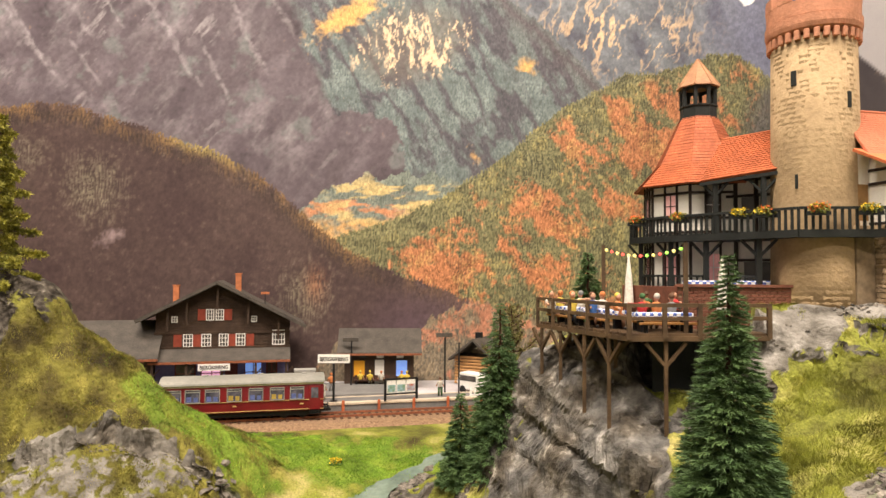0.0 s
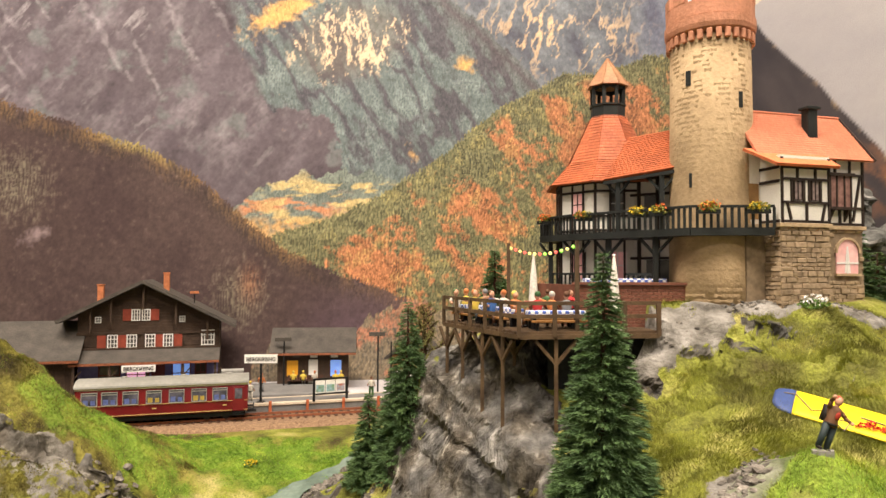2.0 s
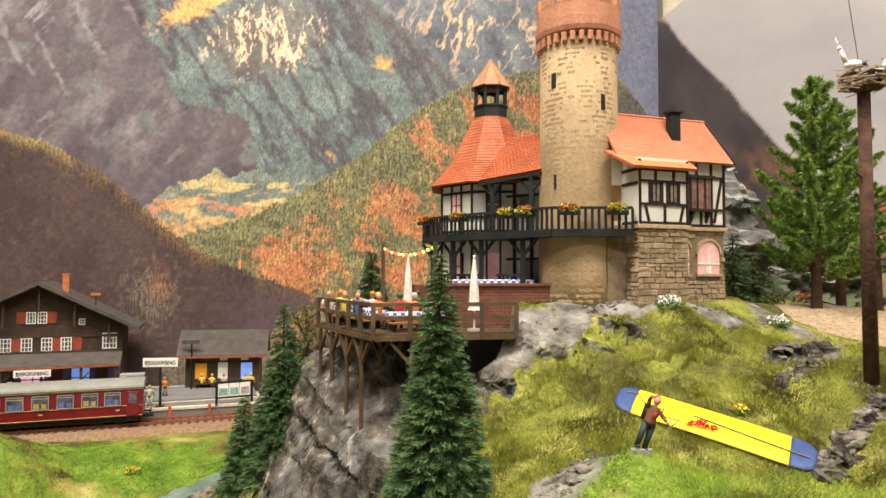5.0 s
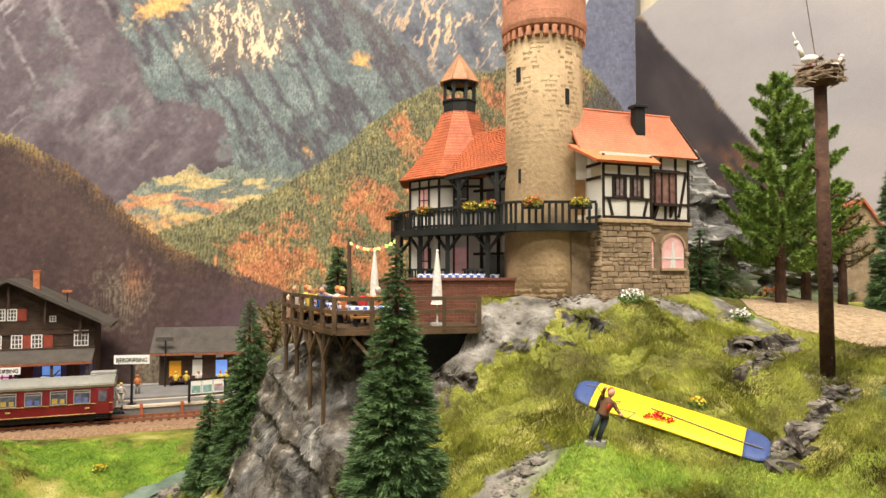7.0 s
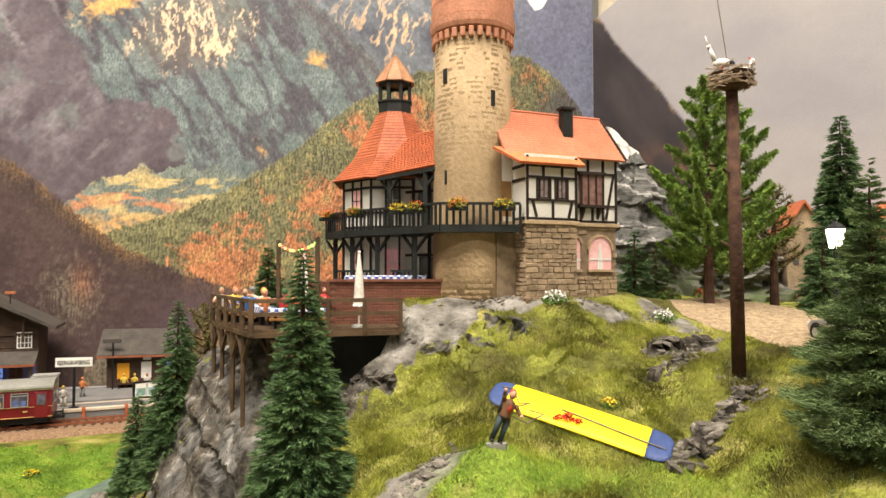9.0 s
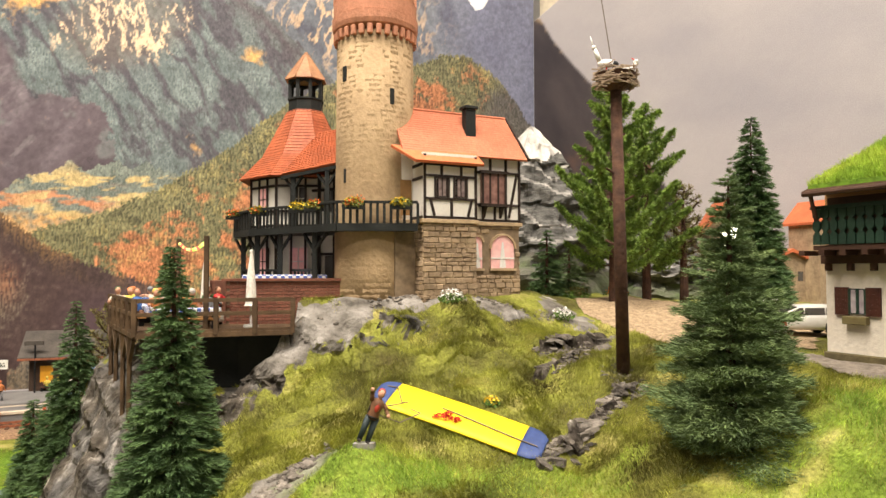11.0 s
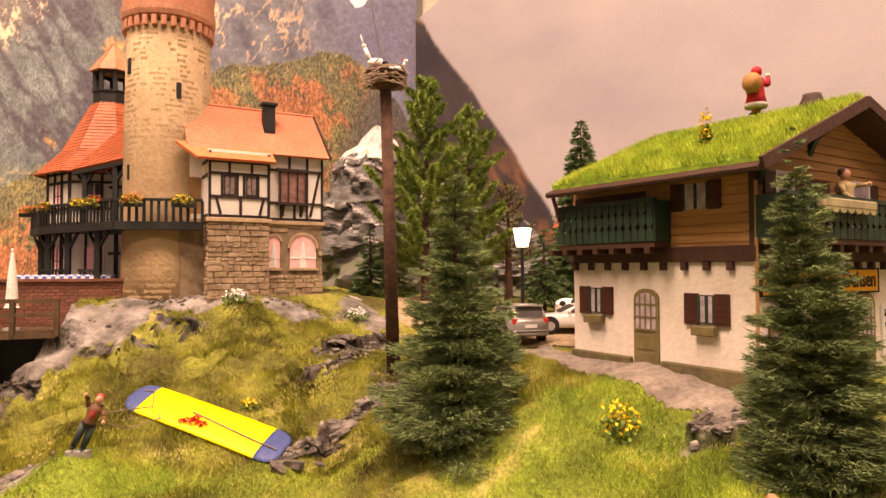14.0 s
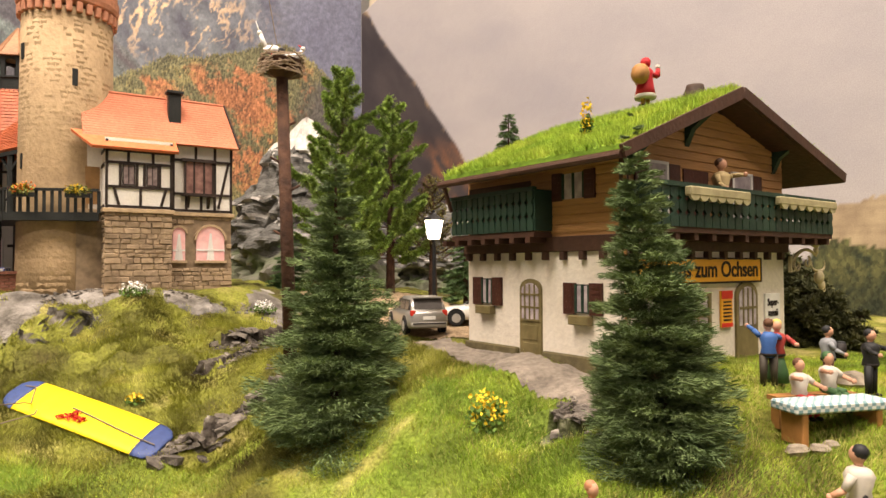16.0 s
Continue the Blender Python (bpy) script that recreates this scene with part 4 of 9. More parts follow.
# ---- roofs of many tiles ----
def tiles(name, faces, w, h, material, parent, lift=0.05, label=""):
    """Thin overlapping tiles on flat roof faces; each face is eave-left, eave-right, top-right, top-left."""
    verts, polys = [], []
    rnd = random.Random(len(faces) * 31 + int(w * 100))
    for a, b, c, d in faces:
        a, b, c, d = Vector(a), Vector(b), Vector(c), Vector(d)
        nrm = (b - a).cross(d - a).normalized()
        high = ((c + d) / 2 - (a + b) / 2).length
        rows = max(1, round(high / h))
        for r in range(rows):
            t0, t1 = r / rows, min(1, (r + 1.25) / rows)
            l0, r0, l1, r1 = a.lerp(d, t0), b.lerp(c, t0), a.lerp(d, t1), b.lerp(c, t1)
            n = max(1, round((r0 - l0).length / w))
            off = 0.5 if r % 2 else 0.0
            for k in range(n + (1 if off else 0)):
                f0, f1 = max(0, (k - off) / n), min(1, (k + 1 - off) / n)
                if f1 - f0 < 0.02:
                    continue
                g = 0.08 * (f1 - f0)
                j = lift * (1 + 0.5 * (rnd.random() - 0.5))
                base = len(verts)
                p = [l0.lerp(r0, f0 + g), l0.lerp(r0, f1 - g), l1.lerp(r1, f1 - g), l1.lerp(r1, f0 + g)]
                verts += [p[0] + nrm * j, p[1] + nrm * j, p[2] + nrm * 0.012, p[3] + nrm * 0.012, p[0] - nrm * 0.02, p[1] - nrm * 0.02]
                polys += [(base, base + 1, base + 2, base + 3), (base + 4, base + 5, base + 1, base)]
    me = bpy.data.meshes.new(name)
    me.from_pydata([tuple(v * U) for v in verts], [], polys)
    me.materials.append(material)
    ob = new(name, me)
    ob.parent = parent
    if label:
        ob["label"] = label
    ob["kind"] = "stuff"
    return ob


def slab_face(bm, a, b, c, d, thick):
    """A roof board under the tiles."""
    a, b, c, d = Vector(a), Vector(b), Vector(c), Vector(d)
    n = (b - a).cross(d - a).normalized() * thick
    hi = [bm.verts.new(p) for p in (a, b, c, d)]
    lo = [bm.verts.new(p - n) for p in (a, b, c, d)]
    bm.faces.new(hi)
    bm.faces.new(lo[::-1])
    for i in range(4):
        bm.faces.new((lo[i], lo[(i + 1) % 4], hi[(i + 1) % 4], hi[i]))
    return bm


def island_vary(m, amount):
    """Each tile of a joined roof a little lighter or darker than the next."""
    N, L = m.node_tree.nodes, m.node_tree.links
    p = N["Principled BSDF"]
    src = p.inputs["Base Color"].links[0].from_socket
    g = N.new("ShaderNodeNewGeometry")
    mr = N.new("ShaderNodeMapRange")
    mr.inputs[3].default_value, mr.inputs[4].default_value = 1 - amount, 1 + amount
    L.new(g.outputs["Random Per Island"], mr.inputs[0])
    v = N.new("ShaderNodeVectorMath")
    v.operation = "SCALE"
    L.new(src, v.inputs[0])
    L.new(mr.outputs[0], v.inputs["Scale"])
    L.new(v.outputs[0], p.inputs["Base Color"])


island_vary(M["redtile"], 0.14)
island_vary(M["coral"], 0.07)
island_vary(M["coppertile"], 0.15)
M["glass"] = paint("dark_window_film", (0.10, 0.09, 0.085), (0.06, 0.055, 0.05), 120, 0.15, fine=0.05, spec=0.6)
M["pink"] = paint("pink_window_print", (0.80, 0.52, 0.48), (0.72, 0.38, 0.36), 160, 0.5, fine=0.1, emit=(0.9, 0.35, 0.35), power=0.12)
M["bayglass"] = paint("brown_tinted_panes", (0.30, 0.17, 0.14), (0.12, 0.06, 0.05), 260, 0.3)
M["lattice"] = paint("pinkish_leaded_panes", (0.34, 0.27, 0.25), (0.16, 0.115, 0.11), 420, 0.3)
M["redcurtain"] = paint("dark_red_shutter", (0.14, 0.03, 0.025), None, 150, 0.5)
M["leaf"] = paint("leaf_green", (0.12, 0.20, 0.03), (0.06, 0.12, 0.02), 300, 0.7, fine=0.3)
M["boxleaf"] = paint("olive_box_leaves", (0.26, 0.25, 0.05), (0.12, 0.14, 0.03), 300, 0.7, fine=0.3)
M["floworange"] = paint("orange_petals", (0.80, 0.22, 0.04), (0.70, 0.10, 0.02), 300, 0.7)
M["flowyellow"] = paint("yellow_petals", (0.80, 0.58, 0.03), (0.65, 0.42, 0.02), 300, 0.7)
M["flowred"] = paint("red_petals", (0.65, 0.04, 0.02), None, 300, 0.7)
M["white"] = paint("white_paint", (0.80, 0.78, 0.74), (0.72, 0.70, 0.66), 100, 0.6, fine=0.04)
M["ledge"] = paint("sandstone_ledge", (0.52, 0.38, 0.23), None, 120, 0.8, 0.2, 500)
M["doorwood"] = paint("ochre_door_wood", (0.34, 0.19, 0.07), None, 120, 0.6)


def clump(name, parent, at, rx, ry, rz, n, material, size=0.09, seed=0, label=""):
    """Many small leaf-like chips filling an oval."""
    r = random.Random(seed)
    verts, polys = [], []
    for _ in range(n):
        d = Vector((r.gauss(0, 1), r.gauss(0, 1), r.gauss(0, 1))).normalized() * (r.random() ** 0.4)
        c = Vector((at[0] + d.x * rx, at[1] + d.y * ry, at[2] + d.z * rz))
        a = Vector((r.gauss(0, 1), r.gauss(0, 1), r.gauss(0, 1))).normalized() * size
        b = a.cross(Vector((r.gauss(0, 1), r.gauss(0, 1), r.gauss(0, 1)))).normalized() * size * 0.8
        k = len(verts)
        verts += [c - a, c + b, c + a, c - b]
        polys.append((k, k + 1, k + 2, k + 3))
    me = bpy.data.meshes.new(name)
    me.from_pydata([tuple(v * U) for v in verts], [], polys)
    me.materials.append(material)
    ob = new(name, me)
    ob.parent = parent
    if label:
        ob["label"] = label
    return ob


def pane(parent, x0, z0, x1, z1, y, bars_x=1, bars_z=1, frame_mat=None, glass_mat=None, w=0.06, out=-1):
    """A window standing in the local plane y: frame, glazing bars and glass."""
    fm, gm = frame_mat or M["white"], glass_mat or M["glass"]
    win = part("window", boxes((x0, y - 0.02, z0, x0 + w, y + 0.1 * out, z1), (x1 - w, y - 0.02, z0, x1, y + 0.1 * out, z1), (x0 + w, y - 0.02, z0, x1 - w, y + 0.1 * out, z0 + w), (x0 + w, y - 0.02, z1 - w, x1 - w, y + 0.1 * out, z1)), fm, parent)
    bm = bmesh.new()
    for i in range(1, bars_x + 1):
        x = x0 + (x1 - x0) * i / (bars_x + 1)
        box(bm, x - w * 0.35, y, z0 + w, x + w * 0.35, y + 0.07 * out, z1 - w)
    for i in range(1, bars_z + 1):
        z = z0 + (z1 - z0) * i / (bars_z + 1)
        box(bm, x0 + w, y, z - w * 0.35, x1 - w, y + 0.06 * out, z + w * 0.35)
    if bars_x or bars_z:
        part("glazing_bar", bm, fm, win)
    else:
        bm.free()
    part("pane", boxes((x0 + w, y, z0 + w, x1 - w, y + 0.025 * out, z1 - w)), gm, win)
    return win


# ---- castle ----
castle = thing("castle", (0, 0, 0), 0, "half-timbered castle with round ochre tower and red tile roofs", "castle")
TC = (16.7, 40.1)
tower = part("tower", lathe(bmesh.new(), [(2.42, 27.2), (2.36, 30), (2.30, 36), (2.22, 43.4)], 128, TC), M["tower"], castle, "rendered ochre round tower", smooth=True)
part("corbel_ring", lathe(bmesh.new(), [(2.2, 43.55), (2.46, 43.75), (2.52, 44.0), (2.52, 44.45), (2.40, 44.45)], 48, TC), M["battlement"], tower, "pink sandstone ring")
part("parapet", lathe(bmesh.new(), [(2.40, 44.45), (2.44, 44.5), (2.44, 45.35), (2.1, 45.35), (2.1, 44.45)], 48, TC), M["battlement"], tower, "pink sandstone parapet")
for k in range(12):
    a = 2 * math.pi * k / 12
    bm = boxes((-0.17, -0.42, 0, 0.17, 0.42, 0.75), bevel=0.04)
    ob = part("merlon", bm, M["battlement"], tower)
    ob.matrix_basis = pose((TC[0] + 2.27 * math.cos(a)) * U, (TC[1] + 2.27 * math.sin(a)) * U, 45.34 * U, 0, 0, math.degrees(a))
bm = boxes((-0.12, -0.15, 0, 0.14, 0.15, 0.55), bevel=0.04)
me = to_mesh("corbel", bm, M["battlement"])
for k in range(30):
    a = 2 * math.pi * k / 30
    share("corbel", me, tower, (TC[0] + 2.3 * math.cos(a), TC[1] + 2.3 * math.sin(a), 43.1), math.degrees(a))
for ang, z, w, h in ((-64, 39.2, 0.26, 0.9), (-138, 40.6, 0.30, 0.85), (-135, 34.8, 0.16, 0.8)):
    a = math.radians(ang)
    r = 2.27 if z > 38 else 2.33
    ob = part("arrow_slit", boxes((-0.14, -w / 2, 0, 0.035, w / 2, h), bevel=0.01), M["black"], tower, "dark narrow tower window")
    ob.matrix_basis = pose((TC[0] + r * math.cos(a)) * U, (TC[1] + r * math.sin(a)) * U, z * U, 0, 0, ang)
# worn courses of hewn stone that stand proud of the plaster
rnd = random.Random(3)
verts, polys = [], []
z = 28.3
while z < 42.9:
    h = rnd.uniform(0.24, 0.34)
    r = float(np.interp(z + h / 2, (27.2, 30, 36, 43.4), (2.42, 2.36, 2.30, 2.22))) + 0.002
    a = rnd.uniform(0, 0.2) - math.pi * 1.05
    while a < 0.1:
        w = rnd.uniform(0.13, 0.30)
        worn = noise.noise((a * 2.2, z * 0.45, 3.0)) + 0.6 * noise.noise((a * 6, z * 1.4, 8.0))
        if worn > -0.02 and not 31.9 < z < 33.8:
            p = 0.002 + 0.004 * rnd.random()
            k = len(verts)
            j = lambda s: s * rnd.uniform(0.75, 1.0)
            for da, dz, dr in ((0.003, 0.005, -0.003), (w - 0.003, 0.005, -0.003), (w - 0.003, h - 0.005, -0.003), (0.003, h - 0.005, -0.003), (j(0.05), h * 0.58, p), (w - j(0.05), h * 0.58, p), (w - j(0.05), h - j(0.07), p), (j(0.05), h - j(0.07), p)):
                verts.append(((TC[0] + (r + dr) * math.cos(a + da)) * U, (TC[1] + (r + dr) * math.sin(a + da)) * U, (z + dz) * U))
            polys += [(k + 4, k + 5, k + 6, k + 7), (k, k + 1, k + 5, k + 4), (k + 1, k + 2, k + 6, k + 5), (k + 2, k + 3, k + 7, k + 6), (k + 3, k, k + 4, k + 7)]
        a += w
    z += h
me = bpy.data.meshes.new("stone_relief")
me.from_pydata(verts, [], polys)
me.materials.append(M["tower"])
ob = new("stone_relief", me)
ob.parent, ob["kind"] = tower, "stuff"

# the timbered wing, in its own frame: x along the front, y to the back
wing = part("wing", boxes((3.3, 1.02, 32.7, 6.75, 5.2, 36.7)), M["plaster"], castle, "white plaster wing with dark timber frame")
wing.matrix_basis = pose(19.4 * U, 37.2 * U, 0, 0, 0, 20)
part("bay_wall", boxes((0, 0.02, 32.7, 3.3, 1.5, 36.4)), M["plaster"], wing)
part("back_wall", boxes((-1.2, 1.5, 32.7, 3.3, 5.2, 36.7)), M["plaster"], wing)
part("gable_wall", prism(bmesh.new(), [(1.02, 36.7), (5.2, 36.7), (2.6, 39.2)], 6.5, 6.75, "x"), M["plaster"], wing)


def frame_bar(x0, z0, x1, z1, y, w=0.13):
    """A timber in the wall's plane, flat on the wall, at any slope."""
    d = Vector((x1 - x0, 0, z1 - z0))
    n = Vector((-d.z, 0, d.x)).normalized() * w / 2
    bm = bmesh.new()
    pts = [(x0 - n.x, z0 - n.z), (x1 - n.x, z1 - n.z), (x1 + n.x, z1 + n.z), (x0 + n.x, z0 + n.z)]
    prism(bm, pts, y - 0.07, y + 0.03, "y")
    part("beam", bm, M["timber"], wing)


F0 = 0.0
for x0, z0, x1, z1 in ((0.02, 32.82, 3.28, 32.82), (0.02, 33.85, 3.28, 33.85), (0.02, 35.12, 3.28, 35.12), (0.02, 35.75, 3.28, 35.75), (0.08, 32.7, 0.08, 36.3), (3.22, 32.7, 3.22, 36.3),
                       (1.1, 35.12, 1.1, 35.75), (2.3, 35.12, 2.3, 35.75), (0.72, 33.85, 0.72, 35.12), (1.52, 33.85, 1.52, 35.12), (1.88, 33.85, 1.88, 35.12), (2.64, 33.85, 2.64, 35.12),
                       (0.42, 33.8, 0.66, 32.9), (1.7, 32.85, 1.7, 33.85), (2.95, 33.8, 2.72, 32.9)):
    frame_bar(x0, z0, x1, z1, F0)
for x0, z0, x1, z1 in ((3.35, 32.82, 6.72, 32.82), (3.35, 33.75, 6.72, 33.75), (3.35, 35.65, 6.72, 35.65), (3.35, 36.55, 6.72, 36.55), (6.67, 32.7, 6.67, 36.6), (3.5, 32.7, 3.5, 36.6),
                       (4.7, 35.65, 4.7, 36.5), (5.75, 32.8, 5.75, 36.5), (6.5, 35.6, 5.95, 33.0), (4.2, 32.8, 4.2, 33.75), (5.0, 32.8, 5.0, 33.75)):
    frame_bar(x0, z0, x1, z1, 1.0)
for k, (x0, x1) in enumerate(((0.82, 1.42), (1.98, 2.56))):
    pane(wing, x0, 33.95, x1, 35.05, 0.0, 1, 0, M["timber"], M["lattice"], 0.05)
bay = part("window", boxes((4.05, 0.75, 33.75, 5.6, 1.05, 35.6)), M["bayglass"], wing, "projecting window with dark red shutters")
part("sill", boxes((3.9, 0.62, 33.62, 5.75, 1.05, 33.78), (3.9, 0.62, 35.55, 5.75, 1.05, 35.72)), M["timber"], bay)
for x in (4.05, 4.52, 5.06, 5.54):
    part("mullion", boxes((x, 0.70, 33.78, x + 0.09, 0.8, 35.55)), M["timber"], bay)
for x in (4.2, 5.3):
    part("bracket", prism(bmesh.new(), [(1.05, 32.9), (0.66, 33.62), (1.05, 33.62)], x, x + 0.16, "x"), M["timber"], bay)
# side wall towards the tower, with a door
for z in (32.82, 35.0, 35.75):
    part("beam", boxes((-0.06, 0.05, z - 0.08, 0.03, 1.5, z + 0.08)), M["timber"], wing)
part("beam", boxes((-1.12, 1.44, 32.7, -0.96, 1.54, 36.4)), M["timber"], wing)
part("door", boxes((-0.92, 1.46, 33.0, -0.1, 1.54, 35.0), bevel=0.02), M["doorwood"], wing, "ochre wooden side door")
for row in ((-0.1, -0.1, 32.5, 3.4, 1.1, 32.72), (3.4, 0.9, 32.5, 6.85, 5.2, 32.72), (-1.25, 1.1, 32.5, 3.4, 5.2, 32.71)):
    part("ledge", boxes(row, bevel=0.02), M["ledge"], wing)
base = part("stone_base", boxes((3.25, 1.08, 27.3, 6.7, 5.2, 32.5)), M["mortar"], wing, "rough stone ground floor")
part("core", boxes((0.05, 0.08, 27.3, 3.25, 1.2, 32.5)), M["mortar"], base)
part("core", boxes((-1.2, 1.2, 27.3, 3.25, 5.2, 32.49)), M["mortar"], base)
rnd = random.Random(11)


def stones(x0, x1, y, z0, z1, face, gaps=()):
    """A wall of single hewn stones in courses, on a plane facing -y ('f') or -x ('s')."""
    z = z0
    while z < z1 - 0.05:
        h = min(rnd.choice((0.22, 0.27, 0.33)), z1 - z)
        x = x0
        while x < x1 - 0.02:
            w = min(rnd.uniform(0.30, 0.78), x1 - x)
            if x1 - x - w < 0.15:
                w = x1 - x
            if not any(a < x + w and x < b and c < z + h and z < d for a, b, c, d in gaps):
                p = rnd.uniform(0.02, 0.08)
                bm = bmesh.new()
                g = 0.02
                if face == "f":
                    box(bm, x + g, y - p, z + g, x + w - g, y + 0.05, z + h - g, bevel=0.025)
                else:
                    box(bm, y - p, x + g, z + g, y + 0.05, x + w - g, z + h - g, bevel=0.025)
                for v in bm.verts:
                    v.co += Vector((rnd.uniform(-0.03, 0.03), rnd.uniform(-0.02, 0.02), rnd.uniform(-0.03, 0.03)))
                part("stone", bm, M["stone"], base)
            x += w
        z += h


WIN = ((3.40, 4.26, 29.9, 31.95), (4.66, 6.42, 29.9, 32.05))


def arch_window(x0, x1, z0, z1, y):
    c, r = (x0 + x1) / 2, (x1 - x0) / 2
    pts = [(x1, z0)] + [(c + r * math.cos(t), z1 - r + r * math.sin(t)) for t in np.linspace(0, math.pi, 12)] + [(x0, z0)]
    w = part("window", prism(bmesh.new(), pts, y - 0.02, y + 0.1, "y"), M["pink"], wing, "arched window with pink curtains lit from inside")
    out = [(c + (r + 0.12) * math.cos(t), z1 - r + (r + 0.12) * math.sin(t)) for t in np.linspace(0, math.pi, 14)]
    inn_ = [(c + (r + 0.0) * math.cos(t), z1 - r + (r + 0.0) * math.sin(t)) for t in np.linspace(0, math.pi, 14)]
    bm = bmesh.new()
    for i in range(13):
        prism(bm, [inn_[i], out[i], out[i + 1], inn_[i + 1]], y - 0.12, y + 0.05, "y")
    part("stone_arch", bm, M["ledge"], w)
    part("sill", boxes((x0 - 0.1, y - 0.14, z0 - 0.14, x1 + 0.1, y + 0.05, z0)), M["ledge"], w)
    bm = boxes((x0, y - 0.06, z0 + (z1 - z0) * 0.28, x1, y - 0.02, z0 + (z1 - z0) * 0.33), (c - 0.04, y - 0.06, z0, c + 0.04, y - 0.02, z0 + (z1 - z0) * 0.62))
    part("glazing_bar", bm, M["white"], w)
    part("curtain", prism(bmesh.new(), [(c - 0.22, z0 + 0.03), (c + 0.22, z0 + 0.03), (c + 0.05, z0 + (z1 - z0) * 0.8), (c - 0.05, z0 + (z1 - z0) * 0.8)], y - 0.035, y - 0.021, "y"), M["white"], w)


for x0, x1, z0, z1 in WIN:
    arch_window(x0 + 0.1, x1 - 0.1, z0 + 0.1, z1 - 0.1, 1.04)
stones(0.0, 3.3, 0.06, 28.0, 32.5, "f")
stones(0.05, 1.2, 0.03, 28.0, 32.5, "s")
stones(3.3, 6.75, 1.06, 28.0, 32.5, "f", WIN)
# wing roof
RZ, EZ = 39.3, 36.45
main = [((-1.0, 0.45, EZ), (7.0, 0.45, EZ), (6.6, 2.5, RZ), (-1.0, 2.5, RZ)), ((7.0, 5.6, EZ), (-1.0, 5.6, EZ), (-1.0, 2.55, RZ), (6.6, 2.55, RZ))]
wroof = part("roof", slab_face(bmesh.new(), *main[0], 0.12), M["coral"], wing, "coral red tiled roof")
part("roof_slab", slab_face(bmesh.new(), *main[1], 0.12), M["coral"], wroof)
tiles("roof_tiles", main, 0.19, 0.19, M["coral"], wroof, 0.026)
part("ridge_cap", rod(bmesh.new(), (-1.0, 2.52, RZ + 0.04), (6.6, 2.52, RZ + 0.04), 0.09), M["coral"], wroof)
part("barge_board", beam(bmesh.new(), (7.0, 0.40, EZ + 0.02), (6.62, 2.52, RZ + 0.05), 0.1, 0.16), M["timber"], wroof)
lean = [((-0.65, -0.55, 35.85), (3.5, -0.55, 35.85), (3.5, 0.95, 36.9), (-1.5, 1.0, 36.85))]
lr = part("lean_to_roof", slab_face(bmesh.new(), *lean[0], 0.16), M["coral_edge"], wing, "orange lean-to roof over the bay")
ch = part("chimney", boxes((3.32, 1.40, 37.3, 3.98, 1.95, 39.45), bevel=0.03), M["black"], wroof, "black roof chimney")
part("chimney_cap", boxes((3.20, 1.28, 39.45, 4.10, 2.07, 39.62), bevel=0.02), M["black"], ch)

# turret, gallery and balcony
TU = (11.85, 46.4)
oct_at = lambda r, k, ph=22.5: (TU[0] + r * math.cos(math.radians(45 * k + ph)), TU[1] + r * math.sin(math.radians(45 * k + ph)))
turret = part("turret", lathe(bmesh.new(), [(3.55, 27.5), (3.55, 36.2)], 8, TU, math.radians(22.5)), M["plaster"], castle, "eight-sided half-timbered turret")
faces = []
for k in range(8):
    a, b = oct_at(4.35, k), oct_at(4.35, k + 1)
    am, bmid = oct_at(2.9, k), oct_at(2.9, k + 1)
    c, d = oct_at(1.22, k + 1), oct_at(1.22, k)
    faces.append(((*a, 35.75), (*b, 35.75), (*bmid, 37.3), (*am, 37.3)))
    faces.append(((*am, 37.3), (*bmid, 37.3), (*c, 40.6), (*d, 40.6)))
troof = part("roof", slab_face(bmesh.new(), *faces[0], 0.1), M["redtile"], turret, "steep red tiled turret roof")
for f in faces[1:]:
    part("roof_slab", slab_face(bmesh.new(), *f, 0.1), M["redtile"], troof)
tiles("roof_tiles", faces, 0.26, 0.24, M["redtile"], troof, 0.06)
lan = part("lantern", lathe(bmesh.new(), [(1.30, 40.35), (1.30, 40.55), (1.18, 40.6), (1.18, 41.3), (1.26, 41.35), (1.26, 41.45), (1.0, 41.45)], 8, TU, math.radians(22.5)), M["black"], turret, "dark green-black open bell lantern")
for k in range(8):
    x, y = oct_at(1.08, k)
    part("post", boxes((x - 0.11, y - 0.11, 41.4, x + 0.11, y + 0.11, 42.75)), M["black"], lan)
    a, b = Vector((*oct_at(1.08, k), 0)), Vector((*oct_at(1.08, k + 1), 0))
    pts = [(0.0, 42.2), (0.12, 42.45), (0.41, 42.55), (0.70, 42.45), (0.83, 42.2), (0.83, 42.8), (0.0, 42.8)]
    bm = bmesh.new()
    d = (b - a).normalized()
    n = Vector((d.y, -d.x, 0)) * 0.06
    lo = [bm.verts.new(a + d * p + n + Vector((0, 0, q))) for p, q in pts]
    hi = [bm.verts.new(a + d * p - n + Vector((0, 0, q))) for p, q in pts]
    bm.faces.new(lo), bm.faces.new(hi[::-1])
    for i in range(len(pts)):
        bm.faces.new((lo[i], lo[(i + 1) % 7], hi[(i + 1) % 7], hi[i]))
    part("arch", bm, M["black"], lan)
part("lantern_base", lathe(bmesh.new(), [(1.0, 40.4), (1.0, 41.4)], 8, TU, math.radians(22.5)), M["black"], lan)
capf = [((*oct_at(1.42, k), 42.75), (*oct_at(1.42, k + 1), 42.75), (*oct_at(0.05, k + 1), 44.75), (*oct_at(0.05, k), 44.75)) for k in range(8)]
cap = part("spire", lathe(bmesh.new(), [(1.42, 42.72), (1.40, 42.78), (0.05, 44.75)], 8, TU, math.radians(22.5)), M["coppertile"], lan, "brown pointed shingle roof")
